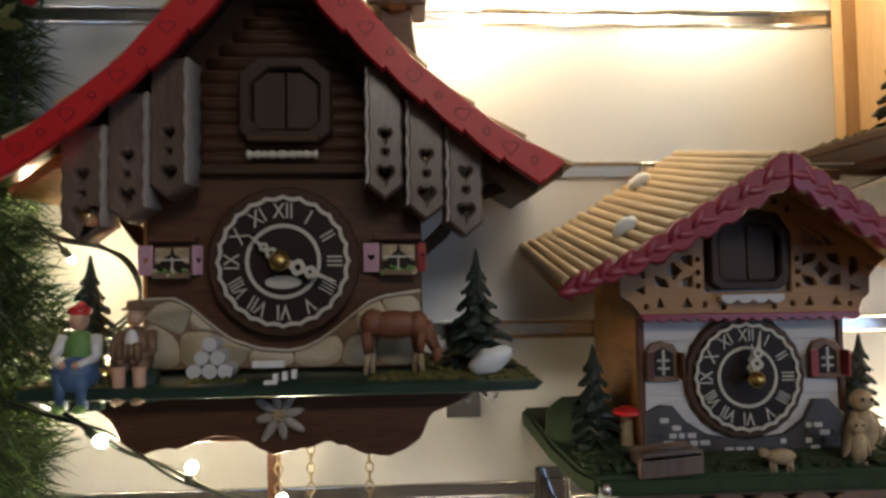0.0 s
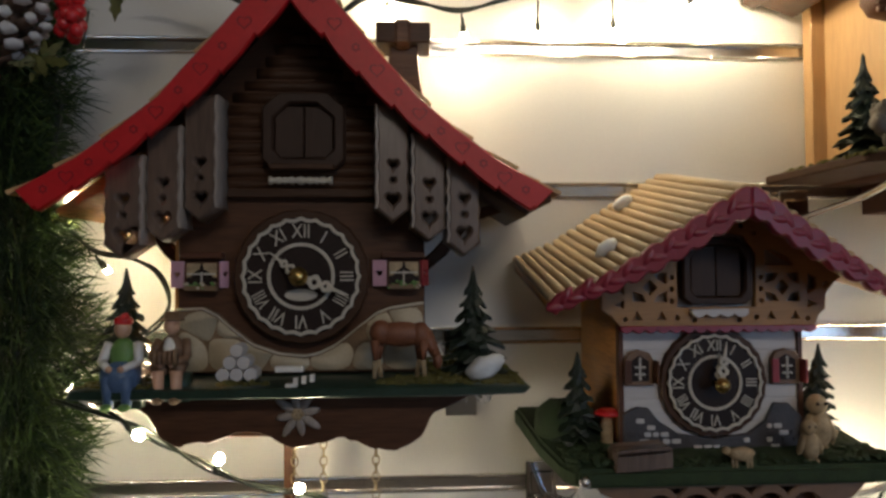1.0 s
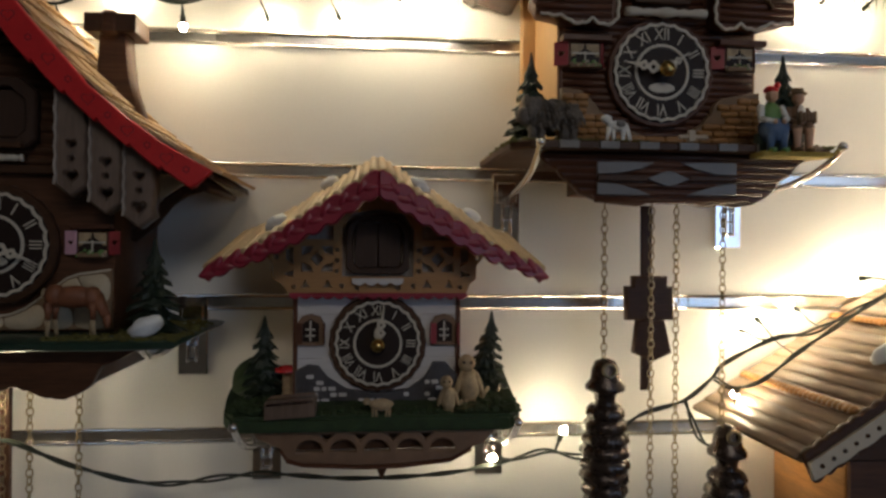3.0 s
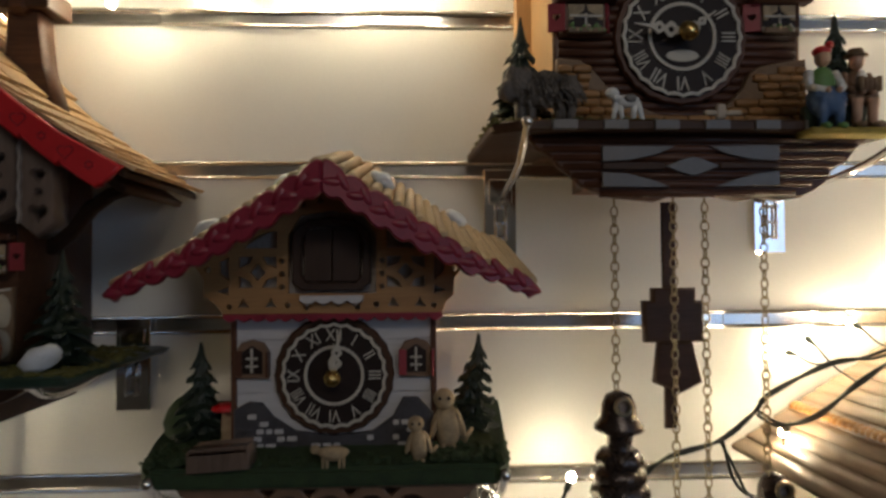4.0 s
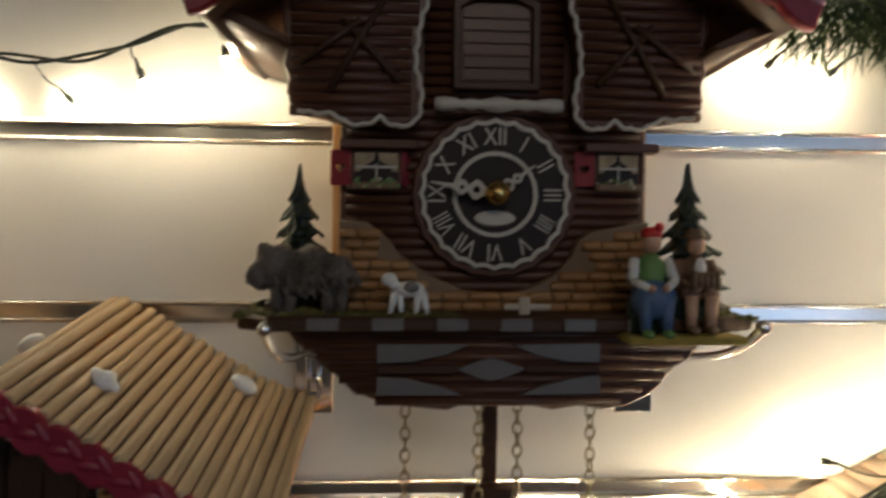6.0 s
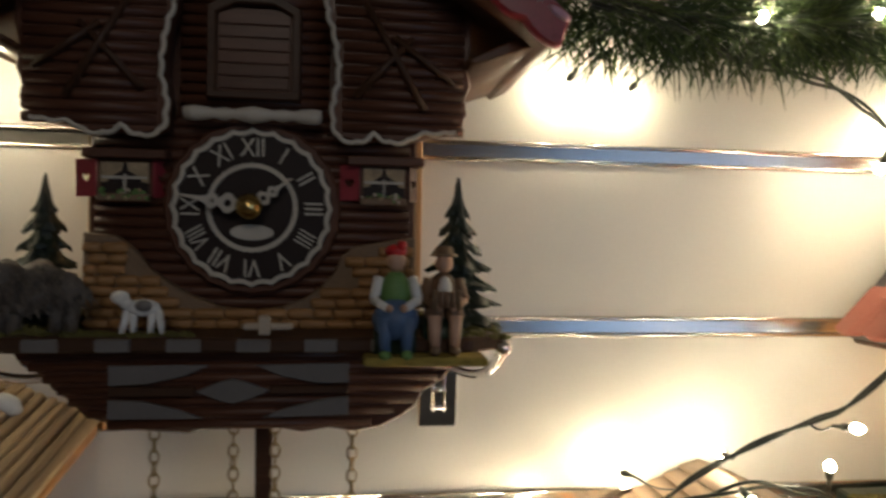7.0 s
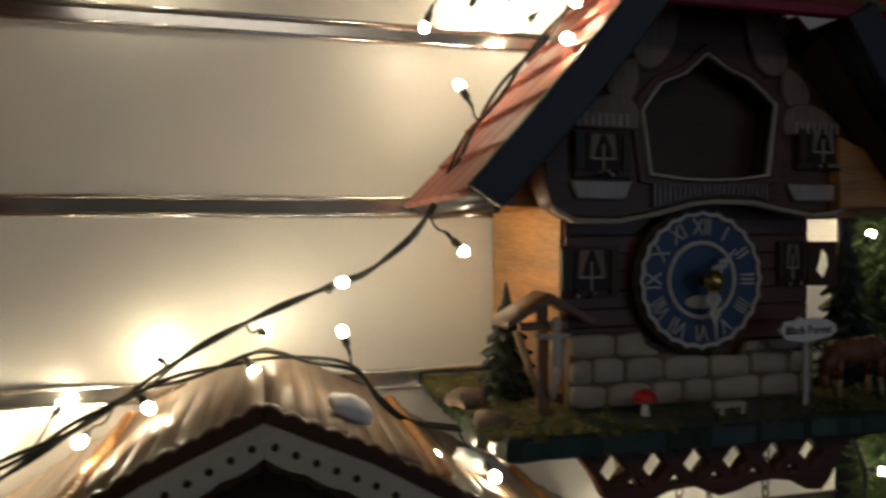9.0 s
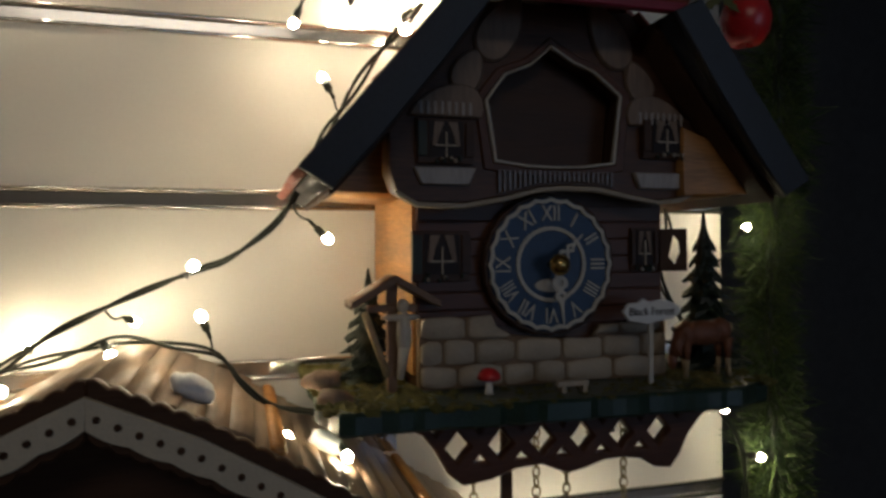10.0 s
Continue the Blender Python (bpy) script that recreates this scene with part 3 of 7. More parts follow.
def cone_weight(clock, x, y, z_top, length=0.15, r=0.0235):
    """A cast pine-cone weight under a domed cap with an eye."""
    cap = [(0.003, 0.005), (0.010, 0.002), (0.0135, -0.006), (0.0145, -0.016), (0.0195, -0.022), (0.0195, -0.026), (0.0115, -0.03), (0.0095, -0.04), (0.0135, -0.048)]
    w = part("weight", lathe(bmesh.new(), cap, (x, y, z_top), "Z", 18), M_IRON, clock, "bronzed cast-iron pine-cone weight", True)
    part("eye", plate([circle(x, z_top - 0.005, 0.0078, 18), circle(x, z_top - 0.005, 0.0044, 14)], y - 0.0165, y - 0.0125), M_CHAIN, w)
    n = 9
    for i in range(n):
        bm = bmesh.new()
        f = i / (n - 1)
        rr = r * (0.55 + 0.5 * math.sin(math.pi * (0.18 + 0.68 * f)))
        z = z_top - 0.05 - (length - 0.05) * f
        lathe(bm, [(rr * 0.72, 0.009), (rr * 0.95, 0.004), (rr, -0.001), (rr * 0.86, -0.006), (rr * 0.6, -0.009)], (x, y, z), "Z", 27)
        for v in bm.verts:
            a = math.atan2(v.co.y - y, v.co.x - x)
            k = 0.9 + 0.16 * abs(math.sin(4.5 * a + i * 1.57))
            v.co.x, v.co.y = x + (v.co.x - x) * k, y + (v.co.y - y) * k
        part("scale_ring", bm, M_IRON, w, "", True)


def display_hook(x, z_wall, tip, drop=0.05, w=0.032):
    """Chrome slatwall hook: a back plate on the rail and an arm with a turned-up end."""
    t = Vector(tip)
    hook = thing("display_hook", (x, WALL_Y - 0.003, z_wall), "chrome slatwall hook under a clock base", "display hook", "slatwall hooks")
    part("back_plate", bbox(x - w / 2, x + w / 2, WALL_Y - 0.006, WALL_Y - 0.003, z_wall - drop, z_wall + 0.022, bev=0.0008), M_HOOK, hook)
    base = Vector((x, WALL_Y - 0.006, z_wall - 0.006))
    d = t - base
    pts = [base, base + Vector((0, -0.012, -0.001)), base + d * 0.3 - Vector((0, 0, 0.006)), base + d * 0.75 - Vector((0, 0, 0.008)), base + d * 0.93 - Vector((0, 0, 0.002)), t + Vector((0, -0.006, 0.008))]
    arm = part("arm", tube(pts, 0.0032, 3), M_HOOK, hook)
    part("end_ball", ball(bmesh.new(), t + Vector((0, -0.007, 0.009)), (0.0046,) * 3, 0, 12), M_HOOK, arm, "", True)
    for sd in (-1, 1):
        part("upright_wire", rod(bmesh.new(), (x + sd * 0.0045, WALL_Y - 0.0095, z_wall - drop * 0.2), (x + sd * 0.0045, WALL_Y - 0.0095, z_wall - drop * 0.78), 0.0014), M_HOOK, hook, "", True)
    for f in (0.25, 0.5, 0.73):
        part("rung", rod(bmesh.new(), (x - 0.0065, WALL_Y - 0.009, z_wall - drop * f), (x + 0.0065, WALL_Y - 0.009, z_wall - drop * f), 0.0013), M_HOOK, hook, "", True)
    part("rail_clip", bbox(x - w * 0.36, x + w * 0.36, WALL_Y - 0.0085, WALL_Y - 0.0062, z_wall - 0.012, z_wall + 0.012, bev=0.0008), M_HOOK, hook)
    return hook


ICO = None


def flock(clock, name, material, label, patches):
    """Ragged clumps strewn over patches (x0, x1, y0, y1, z, radius, count, seed)."""
    global ICO
    if ICO is None:
        bm = bmesh.new()
        bmesh.ops.create_icosphere(bm, subdivisions=1, radius=1.0)
        bm.verts.index_update()
        ICO = np.array([v.co[:] for v in bm.verts]), np.array([[v.index for v in f.verts] for f in bm.faces])
        bm.free()
    V, F, at = [], [], 0
    for x0, x1, y0, y1, z, r, n, seed in patches:
        rn = np.random.RandomState(seed)
        for i in range(n):
            k = r * rn.uniform(0.3, 1.15)
            shape = ICO[0] * rn.uniform(0.6, 1.3, (len(ICO[0]), 1)) * np.array((1.3, 1.2, rn.uniform(0.5, 1.1))) * k
            V.append(shape + np.array((rn.uniform(x0, x1), rn.uniform(y0, y1), z + rn.uniform(-0.0012, 0.0006))))
            F.append(ICO[1] + at)
            at += len(ICO[0])
    me = bpy.data.meshes.new("flock")
    me.from_pydata(np.concatenate(V).tolist(), [], np.concatenate(F).tolist())
    tagged(part(name, me, material, clock, label), kind="stuff")


def pebble(clock, name, x, y, z, rx, ry, rz, turn=0.0, seed=0.0, material=M_ROCK, label="white pebble glued on"):
    bm = ball(bmesh.new(), (x, y, z), (rx, ry, rz), 0, 14, Matrix.Rotation(turn, 4, "Y"), 0.35, seed)
    part(name, bm, material, clock, label, True)


def shingle_mesh(w, l, t):
    """One wooden shingle lying in xy, thicker at its lower end (-x)."""
    bm = bmesh.new()
    lo = [(0, -w / 2, 0), (0, w / 2, 0), (l, w / 2, 0), (l, -w / 2, 0)]
    hi = [(-0.001, -w / 2 + 0.0006, t), (-0.001, w / 2 - 0.0006, t * 0.9), (l, w / 2, t * 0.4), (l, -w / 2, t * 0.4)]
    a, b = [bm.verts.new(p) for p in lo], [bm.verts.new(p) for p in hi]
    bm.faces.new(list(reversed(a)))
    bm.faces.new(b)
    for i in range(4):
        j = (i + 1) % 4
        bm.faces.new((a[i], a[j], b[j], b[i]))
    return mesh_of(bm)


def soft_stone(parent, name, pts, top, y0, y1, material, taper=0.88):
    """A rounded, uneven stone whose outline stays below a profile."""
    for _ in range(2):
        pts = [((a[0] * f + b[0] * (1 - f)), (a[1] * f + b[1] * (1 - f))) for a, b in zip(pts, pts[1:] + pts[:1]) for f in (0.78, 0.22)]
    pts = [(x, min(z, top(x))) for x, z in pts]
    cx, cz = sum(p[0] for p in pts) / len(pts), sum(p[1] for p in pts) / len(pts)
    if max(z for x, z in pts) - min(z for x, z in pts) < 0.0045:
        return
    bm = bmesh.new()
    rings = []
    for y, f in ((y1, 1.0), (y0 + (y1 - y0) * 0.35, 0.985), (y0, taper)):
        rings.append([bm.verts.new((cx + (x - cx) * f, y, cz + (z - cz) * f)) for x, z in pts])
    n = len(pts)
    for a, b in zip(rings, rings[1:]):
        for k in range(n):
            bm.faces.new((a[k], a[(k + 1) % n], b[(k + 1) % n], b[k]))
    bm.faces.new(rings[-1])
    bmesh.ops.recalc_face_normals(bm, faces=bm.faces[:])
    part(name, bm, material, parent, "", True)


def cell_stones(parent, name, x0, x1, z0, z1, nx, nz, top, y0, y1, material, seed, joint=0.0008, taper=0.88):
    """Fieldstones as the cells round scattered seeds."""
    rn = random.Random(seed)
    sx, sz = (x1 - x0) / nx, (z1 - z0) / nz
    seeds = [(x0 + (i + 0.5 + (0.25 if j % 2 else -0.25) + rn.uniform(-0.3, 0.3)) * sx, z0 + (j + 0.5 + rn.uniform(-0.25, 0.25)) * sz) for j in range(nz + 1) for i in range(nx)]
    for a in seeds:
        if a[1] > top(a[0]) + 0.004:
            continue
        poly = [(x0, z0), (x1, z0), (x1, z1 + sz), (x0, z1 + sz)]
        for b in seeds:
            if b is a or math.hypot(b[0] - a[0], b[1] - a[1]) > 3 * max(sx, sz):
                continue
            n = Vector((b[0] - a[0], b[1] - a[1])).normalized()
            c = n.x * (a[0] + b[0]) / 2 + n.y * (a[1] + b[1]) / 2 - joint
            out = []
            for p, q in zip(poly, poly[1:] + poly[:1]):
                dp, dq = n.x * p[0] + n.y * p[1] - c, n.x * q[0] + n.y * q[1] - c
                if dp <= 0:
                    out.append(p)
                if dp * dq < 0:
                    f = dp / (dp - dq)
                    out.append((p[0] + (q[0] - p[0]) * f, p[1] + (q[1] - p[1]) * f))
            poly = out
        if len(poly) > 2 and max(p[0] for p in poly) - min(p[0] for p in poly) > 0.004:
            soft_stone(parent, name, poly, top, y0, y1, material, taper)


def spline_even(points, step=0.005):
    """Even samples of a smooth curve through points."""
    P = [Vector(p) for p in points]
    P = [P[0] * 2 - P[1]] + P + [P[-1] * 2 - P[-2]]
    out = []
    for a, b, c, d in zip(P, P[1:], P[2:], P[3:]):
        n = max(2, int((c - b).length / step))
        for i in range(n):
            t = i / n
            out.append(0.5 * ((2 * b) + (c - a) * t + (2 * a - 5 * b + 4 * c - d) * t * t + (3 * b - a - 3 * c + d) * t ** 3))
    out.append(P[-2])
    return out


def ragged(pts, amount, seed, step=0.004, closed=True):
    """The outline with small uneven nicks along it."""
    rn = random.Random(seed)
    out = []
    for a, b in zip(pts, pts[1:] + pts[:1]):
        n = max(1, int(math.hypot(b[0] - a[0], b[1] - a[1]) / step))
        for k in range(n):
            j = 0.0 if k == 0 else amount
            out.append((a[0] + (b[0] - a[0]) * k / n + rn.uniform(-j, j), a[1] + (b[1] - a[1]) * k / n + rn.uniform(-j, j)))
    return out

# ---- chalet clock with red barge boards ----
BX = -0.005
B_TOP = [(0, 1.668), (0.036, 1.626), (0.060, 1.597), (0.084, 1.570), (0.099, 1.552), (0.128, 1.528), (0.160, 1.504), (0.205, 1.4785)]
B_LOW = [(0, 1.627), (0.020, 1.607), (0.033, 1.591), (0.056, 1.567), (0.080, 1.544), (0.108, 1.520), (0.135, 1.499), (0.163, 1.479), (0.190, 1.4635)]


def chalet_clock():
    clock = thing("cuckoo_clock", (BX, 0.5, 1.335), "large dark brown chalet cuckoo clock with red bargeboards", "cuckoo clock", "cuckoo clocks")
    # case
    def under(d):
        return lerp_profile(B_TOP, d) - 0.012
    pts = [(BX - 0.1, 1.33), (BX + 0.105, 1.33)]
    pts += [(BX + 0.105 - 0.0105 * i, under(abs(0.105 - 0.0105 * i))) for i in range(11)] + [(BX - 0.0105 * i, under(0.0105 * i)) for i in range(1, 10)] + [(BX - 0.1, under(0.1))]
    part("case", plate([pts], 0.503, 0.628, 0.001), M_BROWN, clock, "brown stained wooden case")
    for sd in (-1, 1):
        x = BX + sd * 0.1035
        part("side_panel", bbox(min(x, x - sd * 0.003), max(x, x - sd * 0.003) + 0.001, 0.506, 0.626, 1.34, 1.49), M_SIDE, clock)
    # rounded logs across the gable
    z = 1.4905
    while z < 1.645:
        half = min([d for d in (i * 0.002 for i in range(80)) if lerp_profile(B_LOW, d) < z + 0.004] or [0.0])
        half = min(half, 0.098)
        if half > 0.006:
            bm = bmesh.new()
            lathe(bm, [(0.0052, -half), (0.0056, -half * 0.5), (0.0053, 0.0), (0.0057, half * 0.6), (0.0052, half)], (BX, 0.5058, z), "X", 12)
            part("log", bm, M_DARK, clock, "", True)
        z += 0.0104
    part("beam", bbox(BX - 0.1, BX + 0.105, 0.494, 0.503, 1.478, 1.486, bev=0.001), M_DARK, clock)
    # cuckoo door in an eight-sided frame
    fx0, fx1, fz0, fz1 = -0.031, 0.031, 1.504, 1.562
    oct_ = lambda e: [(fx0 - e + 0.008, fz0 - e), (fx1 + e - 0.008, fz0 - e), (fx1 + e, fz0 - e + 0.008), (fx1 + e, fz1 + e - 0.012), (fx1 + e - 0.014, fz1 + e), (fx0 - e + 0.014, fz1 + e), (fx0 - e, fz1 + e - 0.012), (fx0 - e, fz0 - e + 0.008)]
    frame_ = part("door_frame", plate([oct_(0.003), oct_(-0.006)], 0.488, 0.5, 0.0015), M_DOOR, clock, "dark eight-sided cuckoo door frame")
    for x0, x1 in ((-0.024, -0.0005), (0.0005, 0.024)):
        part("door", bbox(x0, x1, 0.4925, 0.4965, 1.511, 1.554, bev=0.0008), M_DOOR, frame_)
    part("sill", bbox(-0.026, 0.026, 0.478, 0.488, 1.4995, 1.504, bev=0.0008), M_DARK, frame_)
    bm = lathe(bmesh.new(), [(r, 0.0520 * i / 24 - 0.026) for i, r in enumerate([0.0034, 0.0036, 0.002, 0.0028, 0.0034, 0.002, 0.0034, 0.0022, 0.003, 0.0034, 0.002, 0.003, 0.0036, 0.003, 0.002, 0.0034, 0.003, 0.0022, 0.0034, 0.002, 0.0034, 0.0028, 0.002, 0.0036, 0.0034])], (-0.002, 0.489, 1.4915), "X", 10)
    part("balustrade", bm, M_BONE, clock, "turned bone-white balustrade", True)
    # hanging pierced planks on both sides
    planks = [(0.060, 0.0865, 1.550, 1.455), (0.0885, 0.1160, 1.527, 1.440), (0.117, 0.1440, 1.508, 1.428), (-0.0900, -0.063, 1.556, 1.456), (-0.1200, -0.0915, 1.532, 1.440), (-0.153, -0.1215, 1.509, 1.427)]
    for k, (x0, x1, zt, zb) in enumerate(planks):
        w = x1 - x0
        side = 1 if x0 > 0 else -1
        xm = (x0 + x1) / 2
        zs = [zb + 0.011 + (zt - zb - 0.011) * i / 10 for i in range(11)]
        wav = [w / 2 * (1 - 0.09 * (i % 2)) for i in range(11)]
        out = [(0, zb)] + [(wv, z_) for wv, z_ in zip(wav, zs)] + [(-wv, z_) for wv, z_ in reversed(list(zip(wav, zs)))]
        holes = [heart(0, zb + 0.019, w * 0.42), circle(0, zb + 0.034, w * 0.075, 8), heart(0, zb + 0.047, w * 0.3)]
        me = plate([out, *holes], -0.012, 0.012, 0.002)
        me.transform(Matrix.Translation((xm, 0.478 + 0.002 * (k % 3), 0)) @ Matrix.Rotation(radians(5 * side), 4, "Z"))
        pl = part("plank", me, M_GREYB, clock, "pierced hanging plank with a heart")
        # Inner edge strip: rubbed wood and bulb light share its pale colour.
        inner = [(-side * (wv + 0.0012), z_) for wv, z_ in zip(wav, zs)] + [(-side * (wv - 0.001), z_) for wv, z_ in reversed(list(zip(wav, zs)))]
        me = plate([inner], -0.0128, 0.0122, 0.0003)
        me.transform(Matrix.Translation((xm, 0.478 + 0.002 * (k % 3), 0)) @ Matrix.Rotation(radians(5 * side), 4, "Z"))
        part("worn_edge", me, M_PALEGREY, pl, "rubbed pale grey scalloped edge with bulb light in its colour")
    for sd in (-1, 1):
        pts = [(BX + sd * d, z) for d, z in ((0.1, 1.418), (0.109, 1.417), (0.126, 1.431), (0.143, 1.453), (0.158, 1.464), (0.18, 1.471), (0.178, 1.479), (0.155, 1.474), (0.136, 1.461), (0.12, 1.442), (0.108, 1.43), (0.1, 1.431))]
        part("bracket", plate([pts], 0.545, 0.556, 0.0015), M_DARK, clock, "curved dark eaves bracket")
        # Bulb light put into the colour: left soffit honey, right one dark.
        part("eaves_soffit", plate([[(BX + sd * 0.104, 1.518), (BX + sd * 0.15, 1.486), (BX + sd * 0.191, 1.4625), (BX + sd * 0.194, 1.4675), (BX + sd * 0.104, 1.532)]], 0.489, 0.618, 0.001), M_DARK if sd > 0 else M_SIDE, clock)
    # barge boards with stepped lower edges and brushed hearts and flowers
    for sd in (-1, 1):
        top = [(BX + sd * d, z) for d, z in B_TOP]
        low = []
        n = 7
        for i in range(n):
            d0, d1 = 0.190 * i / n, 0.190 * (i + 1) / n
            z0, z1 = lerp_profile(B_LOW, d0), lerp_profile(B_LOW, d1)
            low += [(BX + sd * (d0 + 0.0001), z0), (BX + sd * (d0 + (d1 - d0) * 0.35), z0 + (z1 - z0) * 0.45), (BX + sd * (d1 - 0.003), z1 - 0.0015 + (z0 - z1) * 0.05), (BX + sd * (d1 - 0.0008), z1 + 0.002)]
        low += [(BX + sd * 0.190, 1.4635)]
        barge = part("bargeboard", plate([top + list(reversed(low))], 0.449, 0.457, 0.0012), M_RED, clock, "red painted bargeboard with faint brushed hearts")
        for i in range(11):
            d = 0.018 + 0.0165 * i
            zc = (lerp_profile(B_TOP, d) + lerp_profile(B_LOW, min(d, 0.19))) / 2
            s = 0.012 if i % 2 else 0.009
            motif = [heart(BX + sd * d, zc, s), heart(BX + sd * d, zc, s * 0.8)] if i % 2 else [scallop_ring(BX + sd * d, zc, s * 0.42, 6, 0.3, 4), circle(BX + sd * d, zc, s * 0.2, 8)]
            part("motif", plate(motif, 0.4486, 0.4494, 0.0001), M_REDLINE, barge)
        # roof deck
        deck = [(BX + sd * d, z - 0.002) for d, z in B_TOP] + [(BX + sd * d, z - 0.008) for d, z in reversed(B_TOP)]
        roof = part("roof", plate([deck], 0.458, 0.622, 0.0006), M_DARK, clock, "curved shingled roof")
        rows = 12
        for r in range(rows):
            f0 = 0.211 * (1 - r / rows)
            f1 = max(0.0, f0 - 0.211 / rows * 1.35)
            z0, z1 = lerp_profile(B_TOP, f0), lerp_profile(B_TOP, f1)
            l = math.hypot(f0 - f1, z1 - z0)
            ang = math.atan2(z1 - z0, f0 - f1)
            me = shingle_mesh(0.0265, l, 0.0038)
            me.materials.append(M_SHINGLE)
            for c in range(6):
                yy = 0.4725 + 0.0272 * c + (0.004 if r % 2 else -0.003)
                rn = random.Random(r * 31 + c + (7 if sd > 0 else 0))
                m = Matrix.Translation((BX + sd * (f0 + rn.uniform(-0.001, 0.0025)), yy, z0 + 0.0008))
                if sd > 0:
                    m = m @ Matrix.Rotation(math.pi, 4, "Z")
                m = m @ Matrix.Rotation(-ang + radians(rn.uniform(1, 4)), 4, "Y") @ Matrix.Rotation(radians(rn.uniform(-2, 2)), 4, "Z")
                piece("shingle", me, roof, m)
    # chimney with a slab and a knob
    ch = part("chimney", plate([[(0.064, 1.545), (0.112, 1.535), (0.100, 1.575), (0.0965, 1.605), (0.0955, 1.622), (0.0695, 1.622), (0.0685, 1.598)]], 0.538, 0.564, 0.0015), M_BROWN, clock, "brown wooden chimney")
    part("slab", bbox(0.058, 0.107, 0.53, 0.572, 1.622, 1.6405, bev=0.001), M_DARK, ch)
    part("knob", bbox(0.073, 0.0905, 0.528, 0.574, 1.618, 1.6435, bev=0.004), M_BROWN, ch)
    # front: dial, windows, stone plinth
    clock_dial(clock, -0.0015, 1.4125, 0.488, 0.0492, 10, 18.5, M_DIAL)
    flower_window(clock, -0.0835, 1.4145, 0.496, 0.029, 0.022, M_PINK, M_PINK)
    flower_window(clock, 0.0825, 1.4150, 0.496, 0.029, 0.022, M_PINK, M_SHUTTER)
    for x0, x1 in ((-0.1, -0.066), (0.064, 0.1)):
        part("window_hood", bbox(x0, x1, 0.489, 0.5, 1.4275, 1.4325, bev=0.0008), M_RUST, clock)
    curve = [(-0.104, 1.387), (-0.082, 1.3875), (-0.070, 1.381), (-0.059, 1.371), (-0.041, 1.357), (-0.02, 1.350), (0.001, 1.348), (0.012, 1.350), (0.024, 1.3555), (0.036, 1.364), (0.047, 1.373), (0.060, 1.383), (0.071, 1.387), (0.099, 1.391)]
    plinth = part("plinth", plate([[(-0.104, 1.334), *curve, (0.099, 1.334)]], 0.4955, 0.503, 0.001), M_MORTAR, clock, "painted fieldstone plinth")
    up = [(x, z_) for x, z_ in curve]
    part("plinth_edge", plate([up + [(x, z_ - 0.0022) for x, z_ in reversed(up)]], 0.4935, 0.4957, 0.0005), M_CREAM, plinth)
    cell_stones(plinth, "stone", -0.1035, 0.0985, 1.335, 1.387, 7, 2, lambda x: lerp_profile(curve, min(max(x, -0.104), 0.099)) - 0.0032, 0.4949, 0.4962, M_STONE, 5, 0.0003, 0.965)
    # base board, grass, carved apron
    base = [(-0.157, 1.3315), (0.168, 1.3315), (0.177, 1.3295), (0.172, 1.325), (0.12, 1.3235), (-0.12, 1.3235), (-0.16, 1.324)]
    part("base", plate([base], 0.428, 0.62, 0.0015), M_GREEN, clock, "dark green painted base board")
    flock(clock, "moss", M_MOSS, "yellow-green moss flock", [(-0.157, -0.1, 0.432, 0.6, 1.3315, 0.0036, 300, 61), (0.065, 0.172, 0.436, 0.47, 1.3318, 0.0034, 260, 62), (0.1, 0.172, 0.47, 0.6, 1.3315, 0.004, 250, 60), (-0.06, -0.02, 0.44, 0.455, 1.3315, 0.003, 60, 3)])
    apron = [(-0.138, 1.3235), (-0.122, 1.314), (-0.112, 1.307), (-0.104, 1.292), (-0.095, 1.2865), (-0.088, 1.283), (-0.078, 1.2865), (-0.067, 1.286), (-0.046, 1.2935), (-0.034, 1.2935), (-0.024, 1.291), (-0.012, 1.285), (-0.003, 1.2805), (0.012, 1.283), (0.032, 1.289), (0.046, 1.286), (0.06, 1.2795), (0.076, 1.278), (0.088, 1.2835), (0.096, 1.289), (0.101, 1.299), (0.106, 1.307), (0.12, 1.3125), (0.13, 1.318), (0.144, 1.3235)]
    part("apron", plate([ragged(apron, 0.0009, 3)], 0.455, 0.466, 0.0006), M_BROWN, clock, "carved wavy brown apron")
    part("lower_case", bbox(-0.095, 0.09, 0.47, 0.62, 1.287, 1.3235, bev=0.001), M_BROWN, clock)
    bm = bmesh.new()
    for i in range(8):
        a = 2 * math.pi * i / 8 + 0.2
        l = 0.0125 if i % 2 else 0.0105
        turn = Matrix.Rotation(-a, 4, "Y")
        ball(bm, Vector((0.002, 0.452, 1.308)) + Vector((math.cos(a) * l * 0.8, 0, math.sin(a) * l * 0.8)), (l * 0.85, 0.0022, 0.0033), 0, 8, turn)
    for i in range(7):
        a = 2 * math.pi * i / 6
        ball(bm, (0.002 + 0.003 * math.cos(a) * (i < 6), 0.449, 1.308 + 0.003 * math.sin(a) * (i < 6)), (0.002,) * 3, 1, 6)
    part("edelweiss", bm, [M_PALEGREY, M_TAN], clock, "carved grey-white edelweiss flower", True)
    # scene on the base
    fir_tree(clock, 0.140, 0.49, 1.331, 0.098, 0.052, 6, seed=3)
    fir_tree(clock, -0.158, 0.53, 1.331, 0.098, 0.05, 6, seed=4)
    pebble(clock, "pebble", 0.144, 0.45, 1.342, 0.0155, 0.009, 0.0085, radians(-22), 2)
    seated_figure(clock, -0.124, 0.437, 1.316, 0.070, "green")
    seated_figure(clock, -0.0895, 0.440, 1.320, 0.067, "brown")
